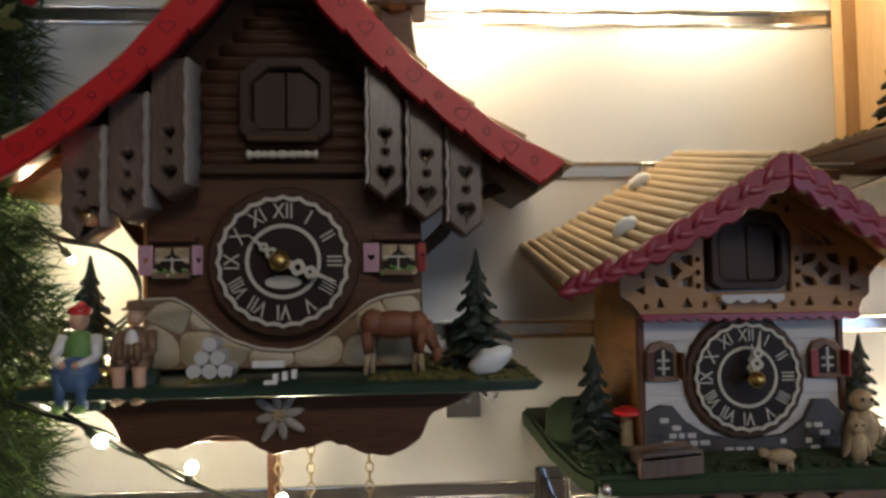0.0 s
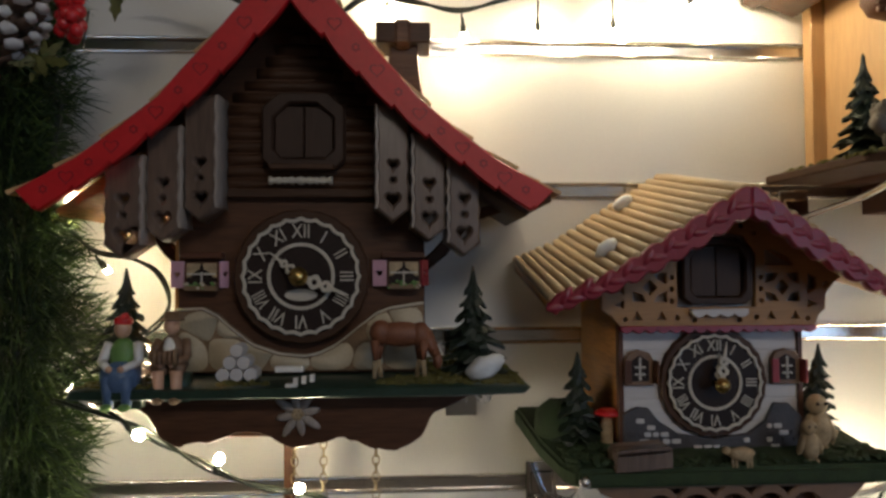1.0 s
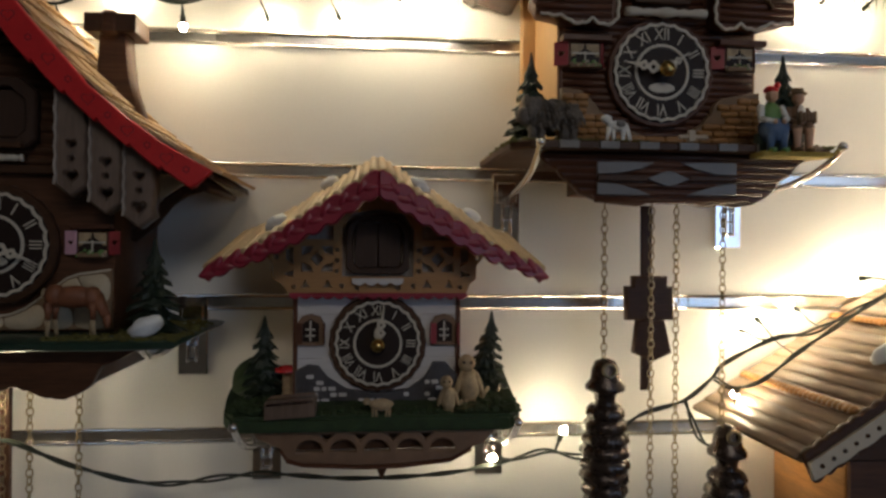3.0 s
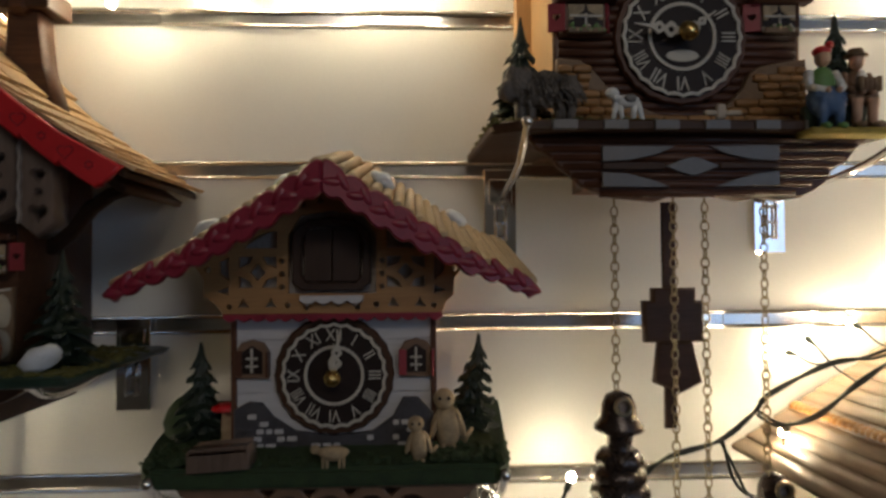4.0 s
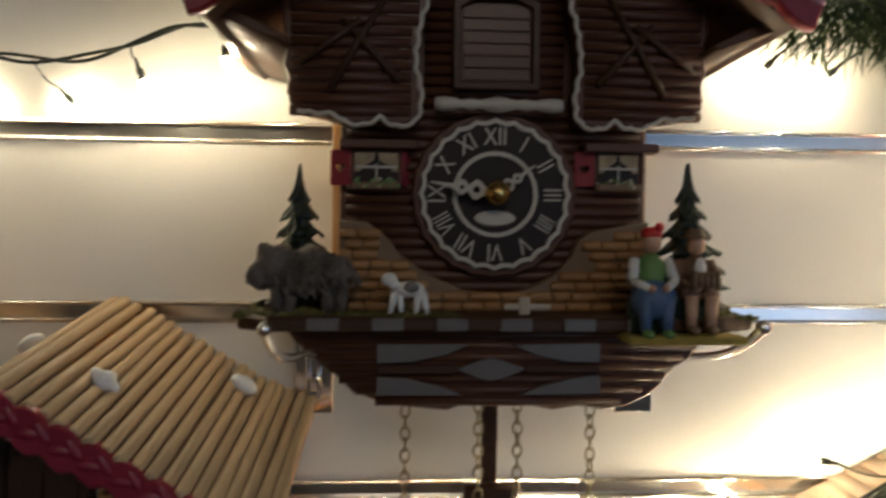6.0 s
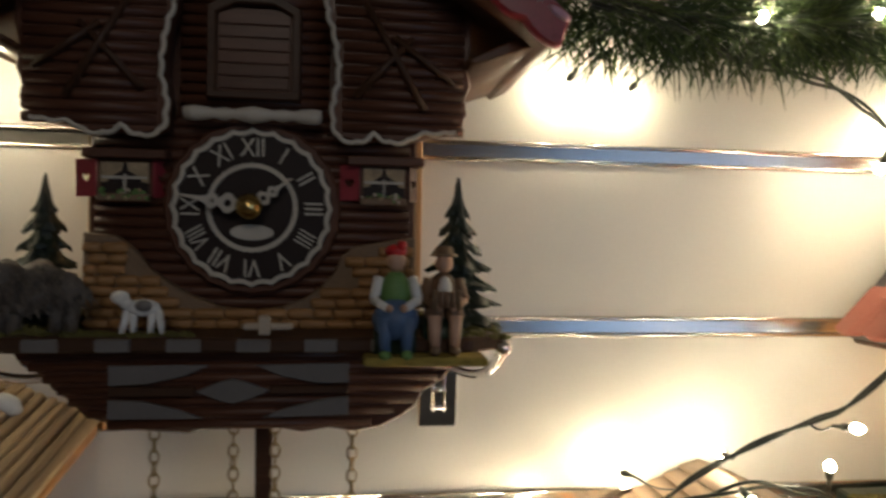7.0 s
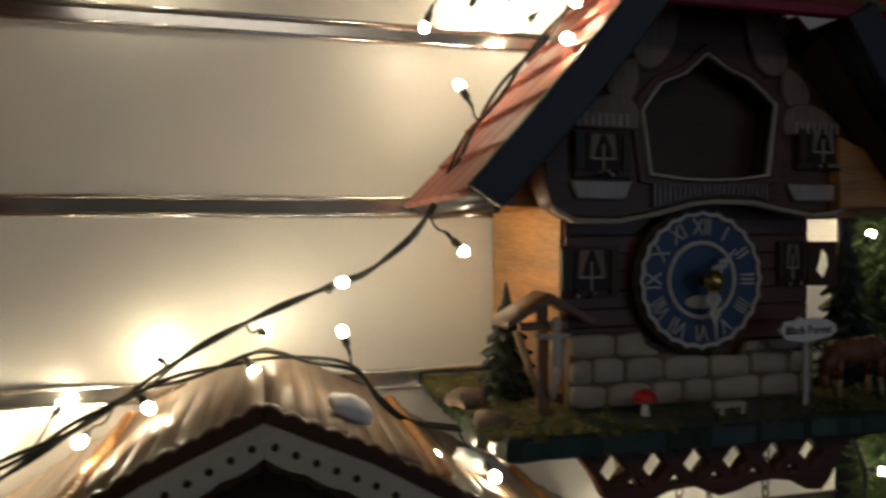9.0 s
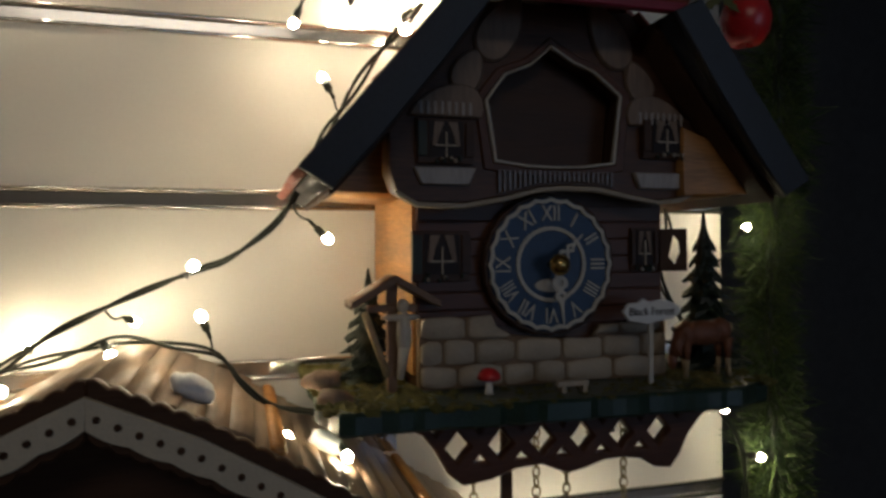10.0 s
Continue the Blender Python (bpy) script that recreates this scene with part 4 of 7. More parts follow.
    grazing_deer(clock, 0.080, 0.462, 1.333, 1.28)
    for dx, dz in ((-0.0105, 0), (0, 0), (0.0105, 0), (-0.0053, 0.0092), (0.0053, 0.0092), (0, 0.0184)):
        bm = lathe(bmesh.new(), [(0.0048, -0.007), (0.0052, -0.0065), (0.0052, 0.01)], (-0.0455 + dx, 0.462, 1.3375 + dz), "Y", 14)
        part("cut_log", bm, M_PALE, clock, "grey-white cut log of a small stack")
    bm = bmesh.new()
    box(bm, -0.013, 0.008, 0.436, 0.442, 1.3415, 1.346, bev=0.0008)
    for i in range(3):
        box(bm, 0.002 + 0.006 * i, 0.005 + 0.006 * i, 0.428, 0.434, 1.333 + 0.0012 * i, 1.3385 + 0.0012 * i)
    box(bm, -0.004, 0.004, 0.43, 0.436, 1.3315, 1.334)
    part("water_trough", bm, M_WHITE, clock, "tiny white trough and stakes")
    for x in (0.012, 0.0575, -0.013):
        chain(clock, x, 0.53, 1.285, 1.12)
    part("pendulum_rod", bbox(-0.026, -0.0165, 0.55, 0.556, 1.06, 1.3, bev=0.0008), M_BROWN, clock)
    return clock


chalet_clock()
display_hook(0.140, 1.335, (0.146, 0.44, 1.318), 0.066)
display_hook(-0.135, 1.335, (-0.152, 0.44, 1.318), 0.066)

# ---- small half-timbered clock with a batten roof ----
SX = 0.3455
S_TOP = [(0, 1.4795), (0.05, 1.4485), (0.079, 1.4295), (0.105, 1.4125), (0.125, 1.403), (0.150, 1.3935)]
S_LOW = [(0, 1.4605), (0.04, 1.435), (0.072, 1.4175), (0.105, 1.4015), (0.125, 1.396), (0.146, 1.385)]
S_RISE = 0.19  # the roof climbs towards the wall


def s_front(d):
    """Depth of the roof's front edge: the peak leans out further than the eaves."""
    return 0.4265 + 0.0185 * abs(d) / 0.15


def s_lean(me):
    """Bends a board made at depth 0 to the roof's front edge."""
    for v in me.vertices:
        v.co.y += s_front(v.co.x - SX)
    return me



def half_timbered_clock():
    clock = thing("cuckoo_clock", (SX, 0.52, 1.262), "small cuckoo clock with pale batten roof and crimson trim", "cuckoo clock", "cuckoo clocks")
    case = [(SX - 0.08, 1.25), (SX + 0.081, 1.25), (SX + 0.081, 1.43), (SX, 1.47), (SX - 0.08, 1.43)]
    part("case", plate([case], 0.507, 0.628, 0.0008), M_SIDE, clock, "honey-coloured plywood case")
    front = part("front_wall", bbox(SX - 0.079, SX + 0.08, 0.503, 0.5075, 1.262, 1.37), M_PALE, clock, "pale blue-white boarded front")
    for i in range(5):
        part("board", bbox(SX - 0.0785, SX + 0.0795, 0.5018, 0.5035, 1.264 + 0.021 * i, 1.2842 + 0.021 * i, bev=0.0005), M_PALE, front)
    for sd in (-1, 1):
        part("corner_post", bbox(SX + sd * 0.0785 - 0.0022, SX + sd * 0.0785 + 0.0022, 0.499, 0.507, 1.262, 1.37, bev=0.0005), M_RUST, clock)
    # pierced gable over a pale board
    part("gable_back", plate([[(SX - 0.08, 1.3695), (SX + 0.082, 1.3695), (SX + 0.09, 1.39), (SX + 0.096, 1.405), (SX, 1.462), (SX - 0.097, 1.405), (SX - 0.092, 1.39)]], 0.4945, 0.5, 0.0004), M_PALEGREY, clock)
    outline = [(SX - 0.082, 1.3675), (SX + 0.084, 1.3675), (SX + 0.088, 1.378), (SX + 0.094, 1.383), (SX + 0.0945, 1.396), (SX + 0.102, 1.405), (SX + 0.11, 1.411), (SX, 1.478), (SX - 0.11, 1.411), (SX - 0.104, 1.405), (SX - 0.0985, 1.396), (SX - 0.098, 1.383), (SX - 0.09, 1.378)]
    holes = []

    def panel(cx, cz, w, h):
        for a in (-1, 1):
            for b in (-1, 1):
                holes.append([(cx + a * w * 0.46, cz + b * h * 0.46), (cx + a * w * 0.1, cz + b * h * 0.46), (cx + a * w * 0.2, cz + b * h * 0.24), (cx + a * w * 0.46, cz + b * h * 0.12)])
        holes.append([(cx - w * 0.2, cz), (cx, cz - h * 0.26), (cx + w * 0.2, cz), (cx, cz + h * 0.26)])

    for sd in (-1, 1):
        panel(SX + sd * 0.057, 1.4015, 0.032, 0.026)
        holes.append([(SX + sd * 0.042, 1.420), (SX + sd * 0.068, 1.420), (SX + sd * 0.062, 1.427), (SX + sd * 0.05, 1.433), (SX + sd * 0.042, 1.433)])
        holes.append([(SX + sd * 0.079, 1.395), (SX + sd * 0.0865, 1.401), (SX + sd * 0.0865, 1.410), (SX + sd * 0.079, 1.413)])
        holes.append([(SX + sd * 0.079, 1.384), (SX + sd * 0.088, 1.387), (SX + sd * 0.079, 1.391)])
        for x in (0.047, 0.068):
            holes.append([(SX + sd * x - 0.0045, 1.3745), (SX + sd * x + 0.0045, 1.3745), (SX + sd * x + 0.0015, 1.3785), (SX + sd * x, 1.3825), (SX + sd * x - 0.0015, 1.3785)])
    arch = [(SX - 0.034, 1.385), (SX + 0.034, 1.385), (SX + 0.034, 1.43), (SX + 0.024, 1.445), (SX, 1.449), (SX - 0.024, 1.445), (SX - 0.034, 1.43)]
    for sd in (-1, 1):
        for x, z, r in ((0.0385, 1.39, 0.0022), (0.0385, 1.4, 0.0024), (0.0385, 1.41, 0.0022), (0.0325, 1.4475, 0.0024), (0.022, 1.4535, 0.0024), (0.009, 1.457, 0.0024), (0.095, 1.4035, 0.0026), (0.0785, 1.375, 0.0022), (0.034, 1.376, 0.0024), (0.0195, 1.374, 0.0022)):
            holes.append(circle(SX + sd * x, z, r, 8))
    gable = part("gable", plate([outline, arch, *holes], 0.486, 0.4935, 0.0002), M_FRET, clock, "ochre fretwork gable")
    n = 16
    trim = [(SX - 0.083, 1.3695), (SX + 0.085, 1.3695)] + [(SX + 0.085 - 0.168 * i / (n * 4), 1.366 - 0.0028 * abs(math.sin(math.pi * i / 4))) for i in range(n * 4 + 1)]
    part("scalloped_trim", plate([trim], 0.484, 0.496, 0.0006), M_CRIM, gable, "crimson scalloped trim")
    # arched cuckoo door
    dz0, dz1 = 1.388, 1.443
    fr = lambda e: [(SX - 0.029 - e, dz0 + 0.006 - e), (SX - 0.022 - e * 0.6, dz0 - e), (SX + 0.022 + e * 0.6, dz0 - e), (SX + 0.029 + e, dz0 + 0.006 - e), (SX + 0.029 + e, dz1 - 0.012 + e), (SX + 0.018, dz1 - 0.002 + e), (SX, dz1 + e), (SX - 0.018, dz1 - 0.002 + e), (SX - 0.029 - e, dz1 - 0.012 + e)]
    door_frame = part("door_frame", plate([fr(0.001), fr(-0.0055)], 0.482, 0.494, 0.0012), M_DOOR, clock, "dark arched cuckoo door frame")
    for a, b in ((-0.0215, -0.0004), (0.0004, 0.0215)):
        part("door", plate([[(SX + a, dz0 + 0.006), (SX + b, dz0 + 0.006), (SX + b, dz1 - 0.007 - 0.002 * (b > 0.01)), (SX + a, dz1 - 0.007 - 0.002 * (a < -0.01))]], 0.487, 0.491, 0.0006), M_DOOR, door_frame)
    sill = [(SX - 0.024, 1.3835), (SX + 0.024, 1.3835)] + [(SX + 0.024 - 0.048 * i / 16, 1.3795 - 0.003 * abs(math.sin(math.pi * i / 4))) for i in range(17)]
    part("sill", plate([sill], 0.479, 0.488, 0.0005), M_PALE, door_frame)
    # leafy crimson barge boards
    for sd in (-1, 1):
        top, low = [], []
        k = 54
        for i in range(k + 1):
            d = 0.150 * i / k
            top.append((SX + sd * d, lerp_profile(S_TOP, d) + 0.0042 * abs(math.sin(math.pi * i / 6)) ** 0.7 - 0.001))
        for i in range(k + 1):
            d = 0.146 * i / k
            low.append((SX + sd * d, lerp_profile(S_LOW, d) - 0.0056 * abs(math.sin(math.pi * i / 6 + 0.8)) ** 0.7 + 0.001))
        tip = [(SX + sd * 0.1525, 1.3905), (SX + sd * 0.153, 1.386), (SX + sd * 0.149, 1.3835)]
        barge = part("bargeboard", s_lean(plate([top + tip + list(reversed(low))], -0.004, 0.005, 0.0014)), M_CRIM, clock, "crimson leaf-carved bargeboard")
        for i in range(19):
            d = 0.006 + 0.0078 * i
            zc = (lerp_profile(S_TOP, d) + lerp_profile(S_LOW, min(d, 0.146))) / 2 + (0.0032 if i % 2 else -0.0022)
            turn = Matrix.Rotation(sd * radians(60 if i % 2 else 8), 4, "Y")
            part("leaf", ball(bmesh.new(), (SX + sd * d, s_front(d) - 0.0026, zc), (0.0088, 0.0026, 0.0036), 0, 10, turn), M_CRIM, barge, "", True)
        # deck and battens, climbing to the back
        shear = Matrix.Identity(4)
        shear[2][1] = S_RISE
        deck = [(SX + sd * d, z - 0.004) for d, z in S_TOP] + [(SX + sd * d, z - 0.010) for d, z in reversed(S_TOP)]
        me = plate([deck], 0.006, 0.174, 0.0005)
        me.transform(shear)
        s_lean(me)
        roof = part("roof", me, M_SIDE, clock, "batten roof")
        count = 19
        bm = bmesh.new()
        lathe(bm, [(0.0039, 0.0), (0.0045, 0.001), (0.0043, 0.09), (0.0045, 0.183), (0.0039, 0.184)], (0, 0, 0), "Y", 10)
        stick = mesh_of(bm, True)
        stick.materials.append(M_STICK)
        for i in range(count):
            d = 0.1515 * (i + 0.5) / count
            z = lerp_profile(S_TOP, d) - 0.0005
            rn = random.Random(i * 7 + sd)
            ang = math.degrees(math.atan(S_RISE))
            piece("batten", stick, roof, pose(SX + sd * d, s_front(d) - 0.0015 + rn.uniform(-0.0012, 0.002), z, ang, 0, rn.uniform(-0.4, 0.4)))
    on_roof = lambda d, y: lerp_profile(S_TOP, abs(d)) + S_RISE * (y - s_front(d)) + 0.008
    for d, y, s in ((0.040, 0.483, 0.009), (0.102, 0.580, 0.0095), (-0.095, 0.482, 0.0095), (-0.052, 0.572, 0.010)):
        pebble(clock, "roof_stone", SX + d, y, on_roof(d, y), s * 1.2, s * 0.75, s * 0.6, radians(35 if d > 0 else -35), d * 50)
    # dial and arched windows
    clock_dial(clock, SX + 0.0005, 1.3205, 0.494, 0.0418, 12, 1.5, M_DIAL, badge=False, rim=1.13)
    for cx in (SX - 0.0635, SX + 0.0645):
        w = part("window", plate([[(cx - 0.0125, 1.318), (cx + 0.0125, 1.318), (cx + 0.0125, 1.34), (cx + 0.009, 1.346), (cx, 1.3485), (cx - 0.009, 1.346), (cx - 0.0125, 1.34)]], 0.4965, 0.502, 0.001), M_JACKET, clock, "small arched brown window with white glazing bars")
        part("pane", plate([[(cx - 0.008, 1.322), (cx + 0.008, 1.322), (cx + 0.008, 1.339), (cx, 1.344), (cx - 0.008, 1.339)]], 0.4955, 0.4967, 0.0003), M_DIAL, w)
        part("mullion", bbox(cx - 0.0009, cx + 0.0009, 0.4943, 0.4957, 1.323, 1.342), M_BONE, w)
        for zz in (1.328, 1.334):
            part("glazing_bar", bbox(cx - 0.0045, cx + 0.0045, 0.4943, 0.4957, zz - 0.0008, zz + 0.0008), M_BONE, w)
        part("shutter", bbox(cx + 0.0122, cx + 0.0138, 0.487, 0.499, 1.32, 1.34, bev=0.0004), M_SHUTTER if cx > SX else M_RUST, w)
        part("shutter", bbox(cx - 0.0135, cx - 0.0075, 0.4935, 0.4955, 1.32, 1.34, bev=0.0004), M_SHUTTER if cx > SX else M_RUST, w)
    # dark stone plinth with white blocks
    hump = [(SX - 0.078, 1.294), (SX - 0.066, 1.3), (SX - 0.056, 1.299), (SX - 0.047, 1.288), (SX - 0.03, 1.277), (SX, 1.2725), (SX + 0.03, 1.276), (SX + 0.046, 1.287), (SX + 0.054, 1.302), (SX + 0.066, 1.302), (SX + 0.078, 1.29)]
    plinth = part("plinth", plate([[(SX - 0.078, 1.262), *hump, (SX + 0.078, 1.262)]], 0.497, 0.5017, 0.0008), M_SLATE, clock, "dark stone plinth with white blocks")
    rn = random.Random(11)
    for r in range(6):
        z0 = 1.2635 + 0.0058 * r
        x = SX - 0.076 + (0.004 if r % 2 else 0)
        while x < SX + 0.07:
            w = rn.uniform(0.006, 0.0105)
            if z0 + 0.005 < min(lerp_profile(hump, x), lerp_profile(hump, x + w)) - 0.001 and rn.random() < 0.62:
                part("block", bbox(x, x + w - 0.0018, 0.4955, 0.4972, z0, z0 + 0.0038, bev=0.0005), M_PALE if rn.random() < 0.7 else M_SLATE, plinth)
            x += w
    # base, apron
    bm = bmesh.new()
    plan = [(SX - 0.128, 0.452), (SX + 0.124, 0.452), (SX + 0.134, 0.468), (SX + 0.144, 0.62), (SX - 0.152, 0.62), (SX - 0.146, 0.52), (SX - 0.138, 0.468)]
    lo = [bm.verts.new((x, y, 1.246 + (y - 0.452) * 0.09)) for x, y in plan]
    hi = [bm.verts.new((x, y, 1.2605 + (y - 0.452) * 0.11)) for x, y in plan]
    bm.faces.new(list(reversed(lo)))
    bm.faces.new(hi)
    for i in range(len(plan)):
        j = (i + 1) % len(plan)
        bm.faces.new((lo[i], lo[j], hi[j], hi[i]))
    bmesh.ops.recalc_face_normals(bm, faces=bm.faces[:])
    bmesh.ops.bevel(bm, geom=bm.edges[:], offset=0.003, segments=2, affect="EDGES")
    part("base", bm, M_GRASS, clock, "dark green flocked base")
    flock(clock, "grass", M_GRASS, "dark green grass flock", [(SX - 0.135, SX - 0.075, 0.456, 0.58, 1.2645, 0.0042, 350, 63), (SX + 0.075, SX + 0.132, 0.456, 0.58, 1.2645, 0.0042, 350, 64), (SX - 0.07, SX + 0.07, 0.456, 0.495, 1.2625, 0.0026, 260, 6)])
    ball_ = ball(bmesh.new(), (SX - 0.122, 0.545, 1.274), (0.024, 0.03, 0.026), 0, 14, None, 0.15)
    part("mound", ball_, M_GRASS, clock, "", True)
    apron = [(SX - 0.1, 1.2465), (SX - 0.096, 1.239), (SX - 0.086, 1.234), (SX - 0.077, 1.23), (SX - 0.072, 1.2205), (SX - 0.06, 1.2165), (SX - 0.01, 1.2135), (SX + 0.02, 1.214), (SX + 0.06, 1.2185), (SX + 0.07, 1.224), (SX + 0.078, 1.2285), (SX + 0.088, 1.232), (SX + 0.095, 1.24), (SX + 0.1, 1.2465)]
    arcs = []
    for i in range(5):
        cx = SX - 0.054 + 0.027 * i
        arcs.append([(cx + 0.0105 * math.cos(a), 1.2265 + 0.0105 * math.sin(a)) for a in (math.pi * q / 8 for q in range(9))])
    for i in range(4):
        cx = SX - 0.0405 + 0.027 * i
        arcs.append([(cx - 0.006, 1.242), (cx, 1.2355), (cx + 0.006, 1.242)])
    apron = [(SX + (x - SX) * 1.12, z) for x, z in apron]
    arcs = [[(SX + (x - SX) * 1.12, z) for x, z in q] for q in arcs]
    ap = part("apron", plate([apron, *arcs], 0.462, 0.47, 0.001), M_JACKET, clock, "brown pierced apron")
    part("apron_edge", plate([[(x, z) for x, z in apron[3:11]] + [(x, z - 0.0032) for x, z in reversed(apron[3:11])]], 0.460, 0.471, 0.0006), M_RUST, ap)
    part("lower_case", bbox(SX - 0.075, SX + 0.075, 0.474, 0.62, 1.225, 1.25, bev=0.001), M_DARK, clock)
    # things on the base
    fir_tree(clock, 0.235, 0.522, 1.266, 0.088, 0.046, 5, seed=8)
    fir_tree(clock, 0.4545, 0.537, 1.268, 0.088, 0.046, 6, lean=0.12, seed=9)
    st = part("stump", lathe(bmesh.new(), [(0.0065, 0.0), (0.0055, 0.006), (0.005, 0.03)], (0.2585, 0.515, 1.263), "Z", 12), M_TAN, clock, "wooden stump under a red cap", True)
    part("cap", lathe(bmesh.new(), [(0.004, -0.001), (0.0125, 0.0), (0.0115, 0.003), (0.006, 0.0052), (0.0004, 0.006)], (0.2585, 0.512, 1.2915), "Z", 16), M_SCARLET, st, "glossy red cap", True)
    tr = part("water_trough", plate([[(0.2465, 1.259), (0.291, 1.262), (0.291, 1.277), (0.2465, 1.274)], [(0.2490, 1.272), (0.2885, 1.275), (0.2885, 1.2785), (0.2490, 1.2755)]], 0.448, 0.472, 0.0006), M_GREYB, clock, "grey wooden water trough")
    part("water", bbox(0.2500, 0.2880, 0.4505, 0.4695, 1.268, 1.2715), M_HOOK, tr)
    sheep = bmesh.new()
    ball(sheep, (0.3495, 0.456, 1.2705), (0.0115, 0.0055, 0.0056), 0, 10, None, 0.3)
    ball(sheep, (0.3365, 0.455, 1.2735), (0.004, 0.0032, 0.0034), 0, 8)
    for dx in (0.342, 0.345, 0.354, 0.357):
        rod(sheep, (dx, 0.456, 1.268), (dx, 0.455, 1.2595), 0.0014, 0.0011)
    part("lamb", sheep, M_TAN, clock, "tiny tan carved lamb", True)
    for x, y, z0, s in ((0.4345, 0.492, 1.263, 1.0), (0.4115, 0.466, 1.2605, 0.72)):
        owl = bmesh.new()
        ball(owl, (x, y, z0 + 0.017 * s), (0.0105 * s, 0.009 * s, 0.0165 * s), 0, 12, None, 0.2)
        ball(owl, (x - 0.003 * s, y - 0.003 * s, z0 + 0.039 * s), (0.0085 * s, 0.008 * s, 0.0085 * s), 0, 12)
        for sd in (-1, 1):
            ball(owl, (x - 0.003 * s + sd * 0.0035 * s, y - 0.0105 * s, z0 + 0.0405 * s), (0.0015 * s, 0.0010 * s, 0.0015 * s), 1, 8)
            ball(owl, (x + sd * 0.0095 * s, y + 0.001, z0 + 0.019 * s), (0.0035 * s, 0.006 * s, 0.013 * s), 0, 8, Matrix.Rotation(radians(-18 * sd), 4, "Y"))
            rod(owl, (x + sd * 0.004 * s, y - 0.004, z0 + 0.004 * s), (x + sd * 0.004 * s, y - 0.006, z0 - 0.001), 0.002 * s)
        rod(owl, (x + 0.012 * s, y + 0.004, z0 + 0.004), (x + 0.02 * s, y + 0.006, z0 + 0.014 * s), 0.003 * s, 0.0015 * s)
        part("owl", owl, [M_TAN, M_DIAL], clock, "pale tan carved owl", True)
    bm = lathe(bmesh.new(), [(0.002, 0), (0.005, -0.004), (0.006, -0.01), (0.003, -0.016), (0.0015, -0.02)], (SX + 0.005, 0.49, 1.213), "Z", 10)
    part("pendulum_hook", bm, M_BROWN, clock, "", True)
    return clock


half_timbered_clock()
display_hook(0.222, 1.2, (0.221, 0.452, 1.245), 0.05)
display_hook(0.476, 1.2, (0.474, 0.456, 1.245), 0.05)

# ---- log-cabin clock with white-edged gable ----
HX = 0.629
H_TOP = [(0, 1.835), (0.17, 1.735), (0.182, 1.708)]


